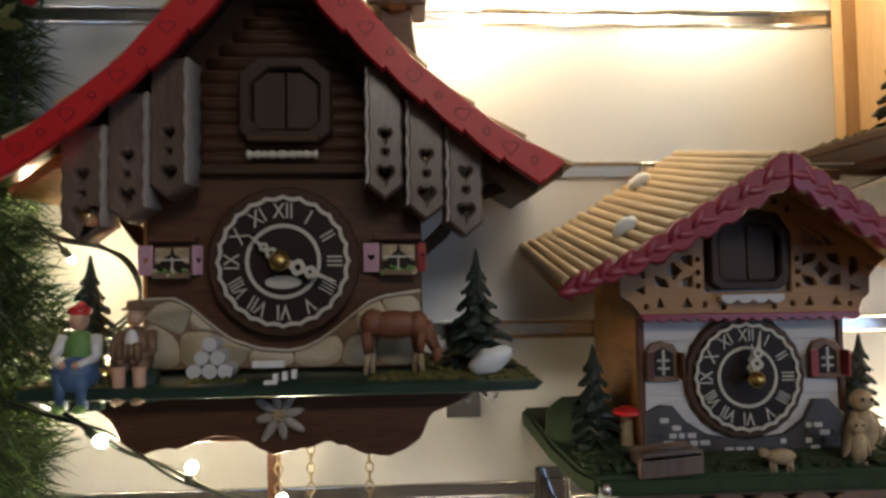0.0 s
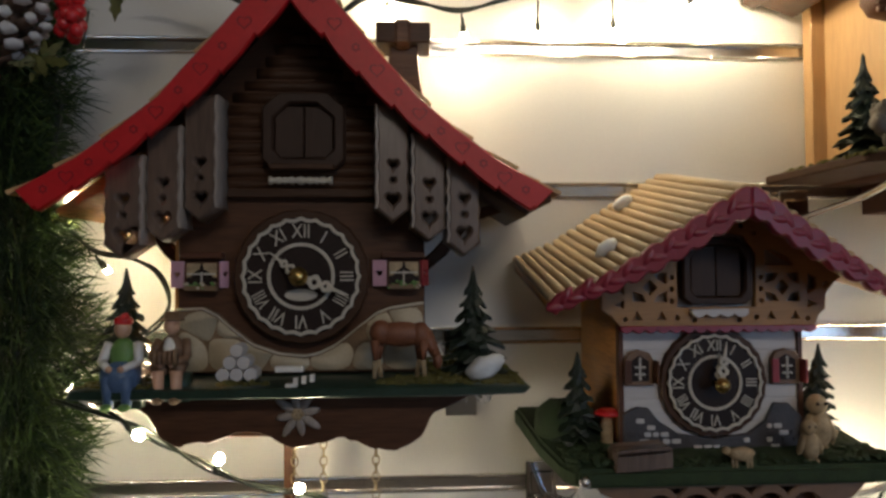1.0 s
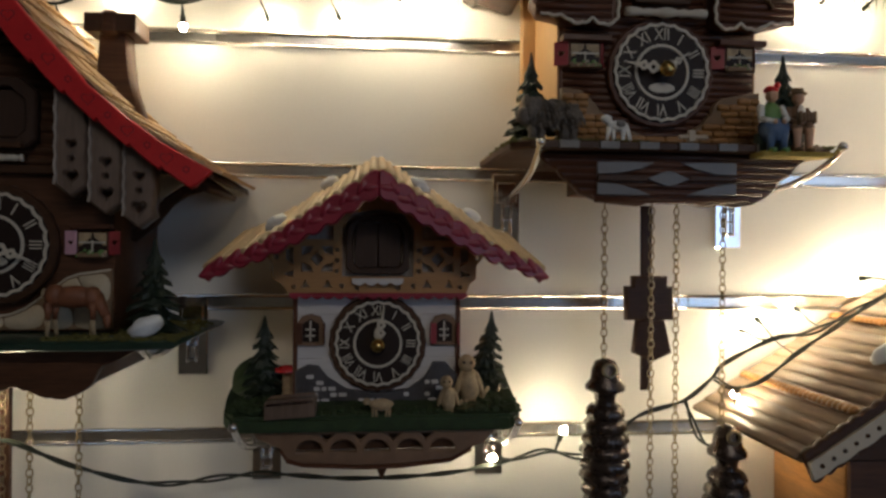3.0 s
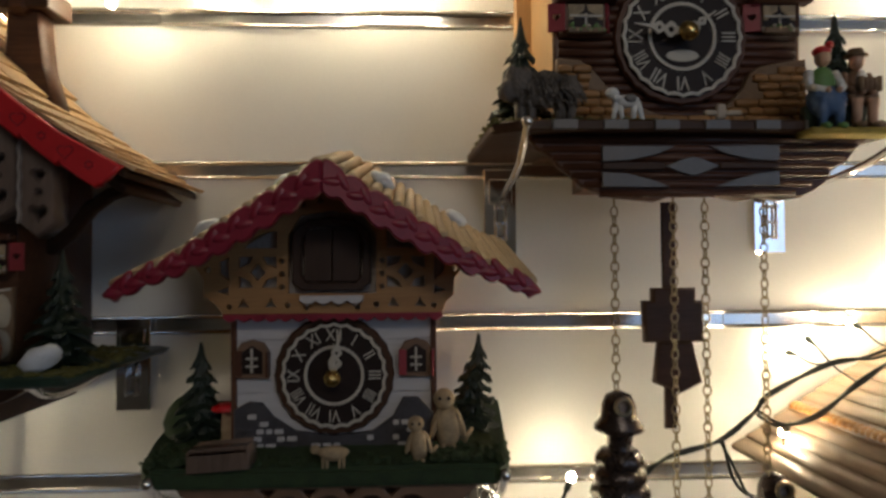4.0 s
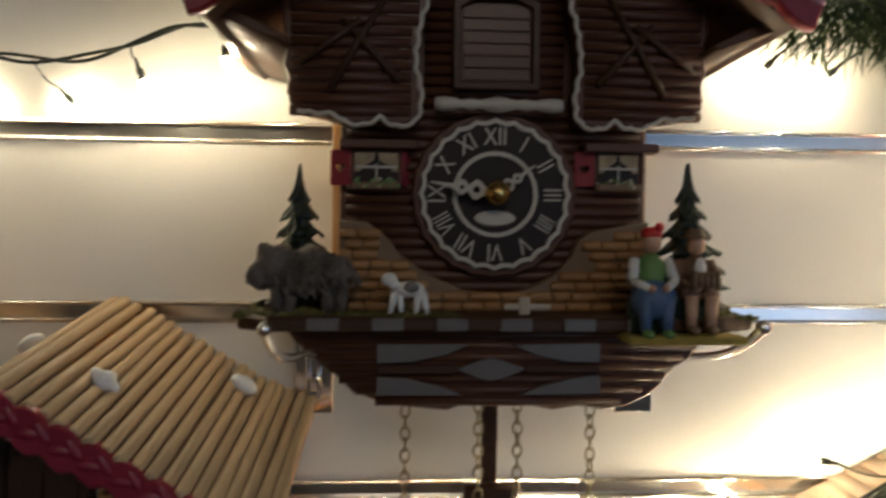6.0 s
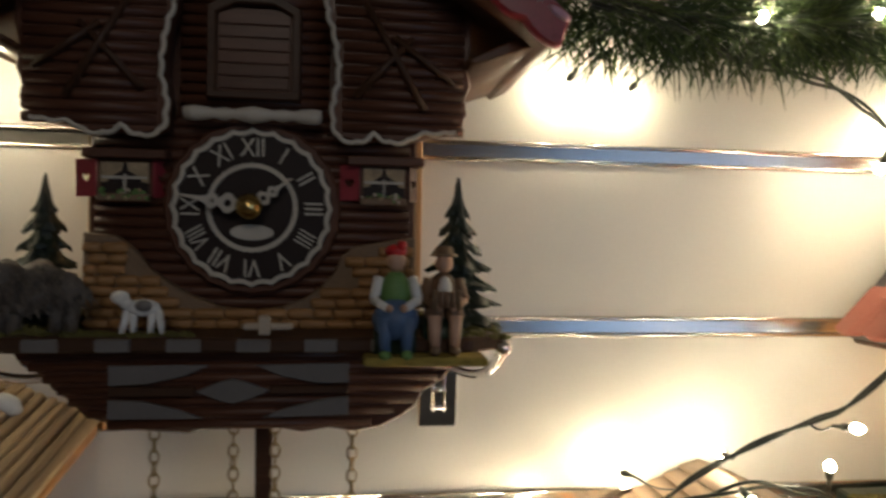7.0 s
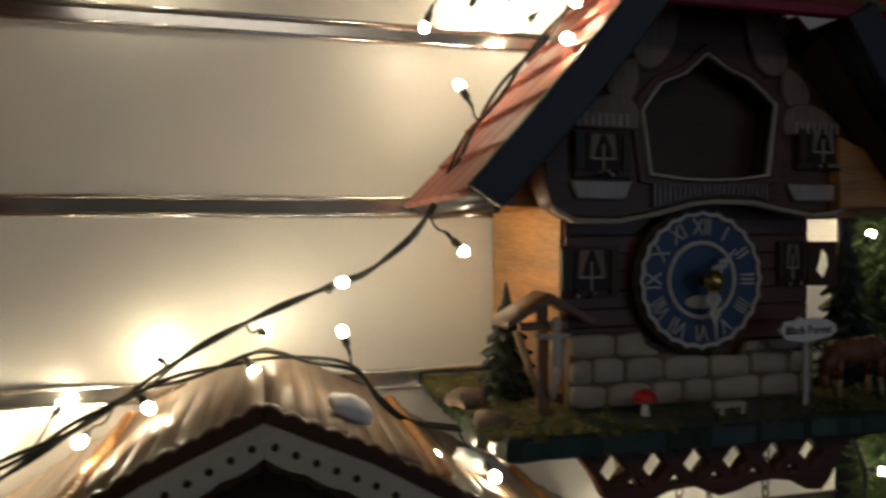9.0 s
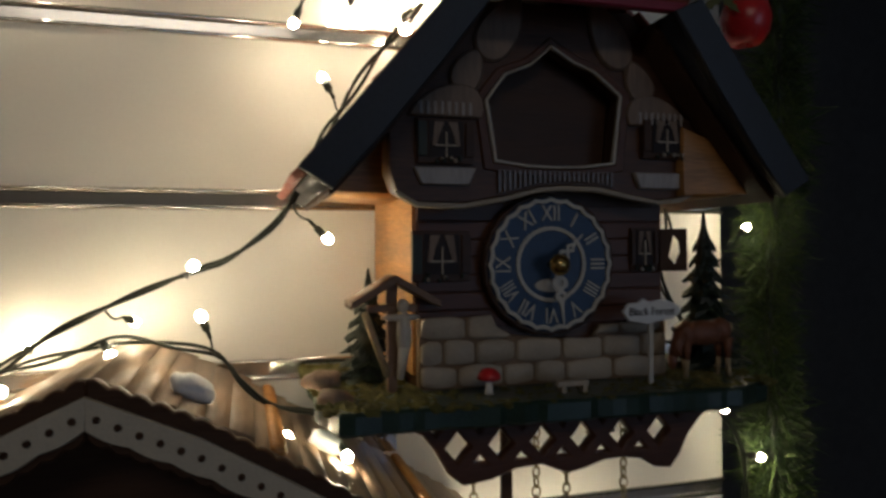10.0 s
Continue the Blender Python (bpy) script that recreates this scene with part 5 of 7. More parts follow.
def log_cabin_clock():
    clock = thing("cuckoo_clock", (HX, 0.52, 1.51), "reddish-brown log cabin cuckoo clock with white scalloped edging", "cuckoo clock", "cuckoo clocks")
    part("case", plate([[(HX - 0.1025, 1.504), (HX + 0.1045, 1.504), (HX + 0.1045, 1.75), (HX, 1.81), (HX - 0.1025, 1.75)]], 0.512, 0.628, 0.001), M_RUST, clock, "reddish brown wooden case")
    for sd in (-1, 1):
        x = HX + sd * 0.1035 + 0.001
        part("side_panel", bbox(x - 0.0015, x + 0.0015, 0.514, 0.627, 1.515, 1.72), M_BEECH, clock, "pale beech side panel")
    part("back_panel", bbox(HX - 0.119, HX + 0.119, 0.613, 0.6285, 1.516, 1.735, bev=0.0008), M_BEECH, clock, "pale beech back panel")
    # half-round logs on the lower front
    log = lathe(bmesh.new(), [(0.0036, -0.1), (0.0040, -0.05), (0.0038, 0.02), (0.0041, 0.06), (0.0036, 0.1)], (0, 0, 0), "X", 8)
    log = mesh_of(log, True)
    log.materials.append(M_RUST)
    for i in range(19):
        piece("log", log, clock, pose(HX + 0.001, 0.5125, 1.5155 + 0.0073 * i, random.Random(i).uniform(0, 90)))
    # overhanging gable: two wings and a recessed middle
    for sd in (-1, 1):
        e = [(0.052, 1.638), (0.068, 1.634), (0.082, 1.637), (0.096, 1.635), (0.112, 1.64), (0.128, 1.643), (0.1355, 1.654), (0.134, 1.664), (0.1375, 1.672), (0.135, 1.684), (0.138, 1.70), (0.138, 1.752), (0.045, 1.804), (0.046, 1.716), (0.0505, 1.70), (0.0535, 1.675), (0.05, 1.655)]
        wing = part("gable_wing", plate([[(HX + sd * x, z) for x, z in e]], 0.489, 0.512, 0.001), M_RUST, clock, "log-clad gable wing")
        for i in range(22):
            z = 1.643 + 0.0073 * i
            x0 = 0.056 if z < 1.7 else 0.051
            x1 = 0.133 if z < 1.755 else 0.133 - (z - 1.755) * 1.7
            bm = lathe(bmesh.new(), [(0.0034, x0), (0.0039, (x0 + x1) / 2), (0.0035, x1)], (0, 0, 0), "X", 8)
            bm.transform(Matrix.Translation((HX, 0.4895, z)) @ Matrix.Diagonal((sd, 1, 1, 1)))
            bmesh.ops.recalc_face_normals(bm, faces=bm.faces[:])
            part("log", bm, M_RUST, wing, "", True)
        for a, b in (((0.064, 1.662), (0.1, 1.70)), ((0.108, 1.655), (0.07, 1.72)), ((0.088, 1.70), (0.126, 1.672))):
            bm = rod(bmesh.new(), (HX + sd * a[0], 0.4845, a[1]), (HX + sd * b[0], 0.4845, b[1]), 0.0026, 0.002)
            part("brace", bm, M_DARK, wing, "", True)
        rim = [(0.046, 1.74), (0.046, 1.716), (0.0505, 1.70), (0.0535, 1.675), (0.05, 1.655), (0.052, 1.639), (0.060, 1.634), (0.068, 1.634), (0.076, 1.639), (0.084, 1.6345), (0.096, 1.635), (0.106, 1.6405), (0.118, 1.641), (0.128, 1.643)]
        way = spline_even([(x, 0.487, z) for x, z in rim], 0.0022)
        edge = []
        for i, p in enumerate(way):
            d = (way[min(i + 1, len(way) - 1)] - way[max(i - 1, 0)]).normalized()
            off = 0.0016 * abs(math.sin(i * math.pi / 5)) - 0.0008
            edge.append((HX + sd * (p.x + d.z * off), 0.487, p.z - d.x * off))
        part("white_edging", tube(edge, 0.0017, 1, False), M_BONE, wing, "wavy bone-white edging")
    for i in range(21):
        z = 1.653 + 0.0073 * i
        bm = lathe(bmesh.new(), [(0.0036, -0.047), (0.004, 0.0), (0.0036, 0.047)], (HX, 0.509, z), "X", 8)
        part("log", bm, M_RUST, clock, "", True)
    fr = part("door_frame", plate([[(HX - 0.029, 1.66), (HX + 0.029, 1.66), (HX + 0.029, 1.718), (HX + 0.015, 1.726), (HX - 0.015, 1.726), (HX - 0.029, 1.718)], [(HX - 0.0235, 1.665), (HX + 0.0235, 1.665), (HX + 0.0235, 1.714), (HX + 0.012, 1.72), (HX - 0.012, 1.72), (HX - 0.0235, 1.714)]], 0.496, 0.508, 0.001), M_DARK, clock, "dark cuckoo door frame")
    part("door", bbox(HX - 0.0232, HX + 0.0232, 0.501, 0.504, 1.665, 1.718), M_RUST, fr)
    for i in range(6):
        part("door_batten", bbox(HX - 0.022, HX + 0.022, 0.4995, 0.5012, 1.667 + 0.0082 * i, 1.6742 + 0.0082 * i, bev=0.0004), M_RUST, fr)
    rr = [0.0042, 0.005, 0.0044, 0.003, 0.0042, 0.003, 0.0046, 0.0056, 0.0046, 0.003, 0.0042, 0.003, 0.0044, 0.005, 0.0042]
    bm = lathe(bmesh.new(), [(r, -0.042 + 0.084 * i / 14) for i, r in enumerate(rr)], (HX + 0.001, 0.493, 1.6495), "X", 12)
    part("balustrade", bm, M_BONE, clock, "turned bone-white balustrade", True)
    # roof with crimson carved ends
    for sd in (-1, 1):
        deck = [(HX, 1.835), (HX + sd * 0.186, 1.708), (HX + sd * 0.188, 1.698), (HX + sd * 0.176, 1.692), (HX, 1.812)]
        roof = part("roof", plate([deck], 0.452, 0.622, 0.001), M_BROWN, clock, "brown gabled roof")
        n = 40
        top = [(HX + sd * 0.19 * i / n, 1.838 - 0.695 * 0.19 * i / n + 0.002 * abs(math.sin(i * math.pi / 5))) for i in range(n + 1)]
        low = [(HX + sd * 0.184 * i / n, 1.815 - 0.69 * 0.184 * i / n - 0.004 * abs(math.sin(i * math.pi / 5))) for i in range(n + 1)]
        b = part("bargeboard", plate([top + list(reversed(low))], 0.443, 0.452, 0.0014), M_CRIM, roof, "crimson leaf-carved bargeboard")
        for i in range(6):
            d = 0.1 + 0.0165 * i
            part("snow_edge", ball(bmesh.new(), (HX + sd * d, 0.443, 1.838 - 0.695 * d - 0.004), (0.008, 0.002, 0.0028), 0, 8, Matrix.Rotation(sd * radians(34), 4, "Y")), M_PINK, b, "", True)
        part("eaves_board", plate([[(HX + sd * 0.132, 1.684), (HX + sd * 0.138, 1.682), (HX + sd * 0.184, 1.698), (HX + sd * 0.176, 1.706)]], 0.47, 0.615, 0.001), M_BROWN, clock, "sloping eaves soffit board")
    clock_dial(clock, HX, 1.5915, 0.5, 0.0508, 1, 46.5, M_DIAL, rim=1.1, backing=M_RUST)
    flower_window(clock, HX - 0.0785, 1.6085, 0.504, 0.034, 0.0235, M_SHUTTER, M_SHUTTER)
    flower_window(clock, HX + 0.0835, 1.6095, 0.504, 0.032, 0.0235, M_SHUTTER, M_RUST)
    for x in (HX - 0.0785, HX + 0.0835):
        part("window_hood", bbox(x - 0.024, x + 0.026, 0.496, 0.51, 1.6205, 1.6265, bev=0.0008), M_RUST, clock)
    # carved tan wood pile plinth
    curve = [(0.5265, 1.574), (0.545, 1.5725), (0.553, 1.567), (0.560, 1.560), (0.567, 1.551), (0.578, 1.543), (0.592, 1.535), (0.61, 1.528), (0.629, 1.5255), (0.648, 1.528), (0.662, 1.5335), (0.672, 1.541), (0.681, 1.551), (0.686, 1.562), (0.694, 1.568), (0.71, 1.571), (0.7335, 1.5745)]
    plinth = part("plinth", plate([[(0.5265, 1.513), *curve, (0.7335, 1.513)]], 0.5015, 0.5125, 0.001), M_MORTAR, clock, "carved tan timber-pile plinth")
    rn = random.Random(21)
    z = 1.517
    while z < 1.573:
        x = 0.527 - rn.uniform(0, 0.01)
        while x < 0.733:
            w = rn.uniform(0.011, 0.021)
            xa, xb = max(x, 0.5268), min(x + w, 0.733)
            if xb - xa > 0.004 and min(lerp_profile(curve, xa), lerp_profile(curve, xb), lerp_profile(curve, (xa + xb) / 2)) > z + 0.0015:
                bm = lathe(bmesh.new(), [(0.0026, xa + 0.0004), (0.0034, xa + 0.002), (0.0036, (xa + xb) / 2), (0.0034, xb - 0.002), (0.0026, xb - 0.0004)], (0, 0.5015 + rn.uniform(-0.0006, 0.0006), z), "X", 7)
                part("billet", bm, M_FRET, plinth, "", True)
            x += w
        z += 0.0068
    # base with dentils, log apron, painted panels
    bm = bmesh.new()
    plan = [(0.488, 0.456), (0.764, 0.456), (0.79, 0.47), (0.793, 0.622), (0.462, 0.622), (0.468, 0.47)]
    lo, hi = [bm.verts.new((x, y, 1.5055)) for x, y in plan], [bm.verts.new((x, y, 1.5145)) for x, y in plan]
    bm.faces.new(list(reversed(lo)))
    bm.faces.new(hi)
    for i in range(6):
        bm.faces.new((lo[i], lo[(i + 1) % 6], hi[(i + 1) % 6], hi[i]))
    bmesh.ops.recalc_face_normals(bm, faces=bm.faces[:])
    bmesh.ops.bevel(bm, geom=bm.edges[:], offset=0.0018, segments=1, affect="EDGES")
    part("base", bm, M_DARK, clock, "dark brown wooden base board")
    for i in range(6):
        x = 0.512 + 0.0385 * i
        part("dentil", bbox(x, x + 0.019, 0.4535, 0.458, 1.5065, 1.5138, bev=0.0006), M_PLAQUE, clock, "blue-grey painted dentil")
    apron = [(0.497, 1.5055), (0.503, 1.496), (0.516, 1.489), (0.52, 1.482), (0.530, 1.475), (0.538, 1.466), (0.552, 1.461), (0.565, 1.4575), (0.58, 1.456), (0.597, 1.4545), (0.61, 1.459), (0.629, 1.461), (0.645, 1.458), (0.664, 1.4545), (0.68, 1.457), (0.695, 1.4545), (0.711, 1.457), (0.724, 1.463), (0.733, 1.470), (0.738, 1.479), (0.75, 1.486), (0.757, 1.495), (0.768, 1.5055)]
    ap = part("apron", plate([apron], 0.474, 0.486, 0.0015), M_RUST, clock, "log-faced wavy apron")
    for i, (xa, xb) in enumerate(((0.552, 0.706), (0.54, 0.72), (0.53, 0.732), (0.524, 0.738), (0.516, 0.746), (0.508, 0.754), (0.502, 0.762))):
        bm = lathe(bmesh.new(), [(0.003, xa), (0.0034, (xa + xb) / 2), (0.003, xb)], (0, 0.4745, 1.4605 + 0.0069 * i), "X", 8)
        part("log", bm, M_RUST, ap, "", True)
    cx = 0.6235
    panels = [[(0.553, 1.4965), (0.61, 1.4965), (0.596, 1.490), (0.575, 1.4855), (0.553, 1.4845)], [(0.692, 1.4975), (0.637, 1.4965), (0.651, 1.490), (0.672, 1.4855), (0.692, 1.4855)], [(0.553, 1.465), (0.606, 1.465), (0.592, 1.4705), (0.572, 1.4755), (0.553, 1.4765)], [(0.692, 1.466), (0.641, 1.465), (0.655, 1.4705), (0.674, 1.4755), (0.692, 1.4775)], [(cx - 0.0215, 1.481), (cx - 0.008, 1.4755), (cx, 1.4735), (cx + 0.008, 1.4755), (cx + 0.0215, 1.481), (cx + 0.008, 1.4865), (cx, 1.4885), (cx - 0.008, 1.4865)]]
    for q in panels:
        part("painted_panel", plate([q], 0.4685, 0.4715, 0.0005), M_PLAQUE, ap, "pale blue-grey painted panel")
    for xa, za, xb, zb in ((0.553, 1.4805, 0.602, 1.4815), (0.645, 1.4815, 0.692, 1.4815)):
        part("lattice_bar", bbox(xa, xb, 0.468, 0.4735, za - 0.0024, zb + 0.0024, bev=0.0008), M_DARK, ap)
    part("lower_case", bbox(0.565, 0.695, 0.488, 0.62, 1.474, 1.506, bev=0.001), M_RUST, clock)
    flock(clock, "moss", M_MOSS, "yellow-green moss flock", [(0.466, 0.525, 0.462, 0.6, 1.5145, 0.0036, 320, 65), (0.735, 0.79, 0.464, 0.6, 1.5145, 0.0036, 320, 66), (0.525, 0.6, 0.46, 0.478, 1.5145, 0.0028, 150, 12)])
    part("ledge", bbox(0.70, 0.772, 0.438, 0.462, 1.5005, 1.5055, bev=0.0015), M_YELLOW, clock, "yellow mossy ledge under the figurines")
    fir_tree(clock, 0.4985, 0.515, 1.514, 0.107, 0.052, 6, seed=31)
    fir_tree(clock, 0.7625, 0.508, 1.514, 0.111, 0.054, 6, seed=32)
    bear = bmesh.new()
    ball(bear, (0.5105, 0.476, 1.541), (0.027, 0.0115, 0.0145), 0, 14, None, 0.5)
    ball(bear, (0.49, 0.474, 1.5455), (0.0125, 0.0105, 0.0125), 0, 12, None, 0.5, 3)
    ball(bear, (0.4805, 0.470, 1.5385), (0.0075, 0.0075, 0.009), 0, 10, None, 0.4, 5)
    for sd in (-1, 1):
        ball(bear, (0.4835, 0.474 + 0.006 * sd, 1.554), (0.003, 0.002, 0.0045), 0, 6)
    for dx in (0.492, 0.5, 0.523, 0.531):
        rod(bear, (dx, 0.477, 1.537), (dx - 0.001, 0.474, 1.514), 0.0055, 0.0038)
    tuft = random.Random(77)
    for i in range(130):
        u, v = tuft.uniform(-1, 1), tuft.uniform(-1.1, 1.1)
        w = math.sqrt(max(0.0, 1 - u * u))
        p = Vector((0.5085 + 0.03 * u, 0.476 - 0.0115 * w * math.cos(v), 1.5415 + 0.0145 * w * math.sin(v)))
        rod(bear, p, p + Vector((0.003 + 0.002 * u, -0.0012, -0.0075 * tuft.uniform(0.6, 1.2))), 0.0015, 0.0003)
    part("wild_boar", bear, M_GREYFUR, clock, "shaggy dark grey carved boar", True)
    goat = bmesh.new()
    ball(goat, (0.5725, 0.468, 1.5305), (0.0105, 0.005, 0.0052), 0, 10)
    ball(goat, (0.5605, 0.466, 1.5365), (0.0055, 0.004, 0.0042), 0, 10)
    rod(goat, (0.565, 0.467, 1.5315), (0.561, 0.466, 1.5355), 0.004, 0.0032)
    for dx, k in ((0.564, -0.003), (0.567, 0.001), (0.578, -0.001), (0.581, 0.003)):
        rod(goat, (dx, 0.468, 1.529), (dx + k, 0.466, 1.515), 0.0026, 0.0017)
    ball(goat, (0.574, 0.4635, 1.532), (0.005, 0.0015, 0.0035), 1, 8)
    part("kid_goat", goat, [M_WHITE, M_PLAQUE], clock, "white carved kid goat", True)
    bone = bmesh.new()
    box(bone, 0.63, 0.659, 0.46, 0.464, 1.5185, 1.5225, bev=0.001)
    box(bone, 0.639, 0.646, 0.459, 0.464, 1.5155, 1.527, bev=0.001)
    part("bench", bone, M_STONE_GREY, clock, "tiny grey bench")
    seated_figure(clock, 0.7185, 0.452, 1.5035, 0.068, "green")
    seated_figure(clock, 0.7475, 0.456, 1.5055, 0.064, "brown")
    # chains, weights, pendulum
    chain(clock, 0.571, 0.5, 1.452, 1.302)
    chain(clock, 0.6195, 0.5, 1.455, 1.05)
    chain(clock, 0.6455, 0.5, 1.455, 1.05)
    chain(clock, 0.6945, 0.5, 1.452, 1.232)
    cone_weight(clock, 0.5725, 0.5, 1.299)
    cone_weight(clock, 0.7005, 0.5, 1.231)
    pend = part("pendulum", plate([[(0.6265, 1.46), (0.6385, 1.46), (0.6375, 1.262), (0.6275, 1.262)]], 0.544, 0.549, 0.0008), M_DARK, clock, "dark wooden pendulum rod")
    part("bob_roof", plate([[(0.614, 1.385), (0.652, 1.385), (0.652, 1.374), (0.658, 1.374), (0.659, 1.338), (0.607, 1.338), (0.606, 1.374), (0.614, 1.374)]], 0.534, 0.545, 0.002), M_DARK, pend, "dark stepped pendulum bob")
    part("bob_body", plate([[(0.619, 1.338), (0.650, 1.338), (0.658, 1.303), (0.638, 1.294), (0.615, 1.303)]], 0.536, 0.545, 0.002), M_DARK, pend)
    return clock


log_cabin_clock()
display_hook(0.4945, 1.478, (0.491, 0.447, 1.5), 0.062)
display_hook(0.7655, 1.478, (0.781, 0.447, 1.502), 0.062)

# ---- tiled clock with the blue dial ----
KX = 1.2975


def tiled_clock():
    clock = thing("cuckoo_clock", (KX, 0.5, 1.36), "dark brown cuckoo clock with salmon tiled roof and blue dial", "cuckoo clock", "cuckoo clocks")
    part("case", plate([[(KX - 0.0985, 1.352), (KX + 0.1005, 1.352), (KX + 0.1005, 1.56), (KX + 0.06, 1.62), (KX - 0.06, 1.62), (KX - 0.0985, 1.56)]], 0.478, 0.628, 0.001), M_BROWN, clock, "brown stained case")
    for sd in (-1, 1):
        x = KX + sd * 0.1 + 0.001
        part("side_panel", bbox(x - 0.0016, x + 0.0016, 0.48, 0.626, 1.365, 1.535), M_SIDE, clock, "honey-coloured plywood side")
    for i in range(7):
        part("board", bbox(KX - 0.098, KX + 0.1, 0.4755, 0.4795, 1.3985 + 0.0128 * i, 1.4108 + 0.0128 * i, bev=0.0008), M_RUST, clock)
    # upper front board and the carved frame round its dark recess
    rail_low = [(KX - 0.1225, 1.508), (KX - 0.1175, 1.495), (KX - 0.103, 1.487), (KX - 0.07, 1.4865), (KX - 0.04, 1.492), (KX - 0.014, 1.4985), (KX + 0.004, 1.5), (KX + 0.032, 1.4995), (KX + 0.06, 1.494), (KX + 0.082, 1.4905), (KX + 0.1, 1.4925), (KX + 0.117, 1.5), (KX + 0.1255, 1.519)]
    outline = rail_low + [(KX + 0.1255, 1.549), (KX + 0.062, 1.63), (KX - 0.062, 1.63), (KX - 0.1225, 1.5355)]
    arch = [(KX - 0.048, 1.5155), (KX - 0.022, 1.5125), (KX, 1.512), (KX + 0.022, 1.513), (KX + 0.0465, 1.5165), (KX + 0.0495, 1.543), (KX + 0.0525, 1.567), (KX + 0.044, 1.574), (KX + 0.03, 1.5845), (KX + 0.014, 1.59), (KX - 0.004, 1.6005), (KX - 0.02, 1.5865), (KX - 0.0395, 1.5785), (KX - 0.047, 1.569), (KX - 0.0545, 1.5585), (KX - 0.0515, 1.54)]
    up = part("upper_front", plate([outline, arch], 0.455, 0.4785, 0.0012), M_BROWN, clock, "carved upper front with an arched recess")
    cx, cz = KX - 0.001, 1.555
    inner = [(cx + (x - cx) * 0.955, cz + (z - cz) * 0.955) for x, z in arch]
    part("arch_edge", plate([arch, inner], 0.4515, 0.4562, 0.0006), M_BONE, up, "bone-white edge of the recess")
    outer = [(cx + (x - cx) * 1.15, cz + (z - cz) * 1.13) for x, z in arch]
    part("arch_band", plate([outer, [(cx + (x - cx) * 1.01, cz + (z - cz) * 1.01) for x, z in arch]], 0.4528, 0.4556, 0.0008), M_RUST, up, "brown moulded band round the recess")
    part("recess_back", plate([arch], 0.473, 0.477, 0.0005), M_DARK, up)
    for i in range(24):
        x = KX - 0.044 + 0.0038 * i
        zt = 1.5105
        part("baluster", bbox(x - 0.0011, x + 0.0011, 0.4515, 0.456, lerp_profile(rail_low, x) + 0.003, zt, bev=0.0003), M_GREYB, up)
    edge = [(x, z) for x, z in rail_low[1:-1]]
    part("rail_edge", plate([edge + [(x, z - 0.0036) for x, z in reversed(edge)]], 0.4505, 0.4575, 0.0008), M_STONE_GREY, up, "pale wavy lower edge")
    # pale lobes up both sides
    for sd in (-1, 1):
        for dx, z, rx, rz, tilt in ((0.042, 1.6105, 0.0145, 0.027, 30), (0.0665, 1.5785, 0.0115, 0.0165, 26)):
            leaf = []
            for i in range(24):
                u = 2 * math.pi * i / 24
                lx, lz = rx * math.sin(u) * (1 - 0.28 * math.cos(u)), rz * math.cos(u)
                c, q = math.cos(radians(tilt * sd)), math.sin(radians(tilt * sd))
                leaf.append((KX + sd * dx + lx * c - lz * q, z + lx * q + lz * c))
            part("lobe", plate([leaf], 0.4515, 0.4562, 0.0022), M_LOBE, up, "dull brown carved flame-shaped lobe")
        wx = KX + sd * 0.0835
        dome = [(wx - 0.026, 1.5455), (wx + 0.026, 1.5455)] + [(wx + 0.026 * math.cos(a) - sd * 0.01 * math.sin(a), 1.5455 + 0.023 * math.sin(a)) for a in (math.pi * i / 10 for i in range(1, 10))]
        part("hood", plate([dome], 0.4505, 0.4565, 0.001), M_LOBE, up, "pale ribbed window hood")
        part("apron_panel", plate([[(wx - 0.022, 1.511), (wx - 0.017, 1.499), (wx + 0.017, 1.499), (wx + 0.022, 1.511)]], 0.4505, 0.4565, 0.001), M_PALEGREY, up)
        for i in range(8):
            part("rib", bbox(wx - 0.019 + 0.005 * i, wx - 0.0165 + 0.005 * i, 0.4492, 0.4512, 1.5465, 1.5555, bev=0.0004), M_PALEGREY, up)
    def little_window(cx, cz, y, w, h):
        wn = part("window", bbox(cx - w / 2, cx + w / 2, y, y + 0.005, cz - h / 2, cz + h / 2, bev=0.0006), M_DARK, clock, "small dark window with pale curtains")
        part("pane", bbox(cx - w * 0.3, cx + w * 0.3, y - 0.001, y + 0.0005, cz - h * 0.36, cz + h * 0.44), M_DIAL, wn)
        for sd in (-1, 1):
            part("curtain", plate([[(cx + sd * w * 0.03, cz + h * 0.42), (cx + sd * w * 0.2, cz + h * 0.42), (cx + sd * w * 0.25, cz - h * 0.12), (cx + sd * w * 0.17, cz - h * 0.1), (cx + sd * w * 0.12, cz + h * 0.15)]], y - 0.0018, y - 0.0008, 0.0002), M_LOBE, wn)
        part("mullion", bbox(cx - 0.0006, cx + 0.0006, y - 0.002, y - 0.0008, cz - h * 0.36, cz + h * 0.2), M_STONE_GREY, wn)
        part("transom", bbox(cx - w * 0.2, cx + w * 0.2, y - 0.002, y - 0.0008, cz - h * 0.12, cz - h * 0.08), M_STONE_GREY, wn)
        bm = bmesh.new()
        rn = random.Random(int(cx * 999))
        for i in range(9):
            ball(bm, (cx + rn.uniform(-0.4, 0.4) * w, y - 0.003, cz - h * rn.uniform(0.36, 0.5)), (0.0016,) * 3, rn.choice((0, 0, 1)), 5)
        part("flower_cluster", bm, [M_FIR, M_STONE_GREY], wn)
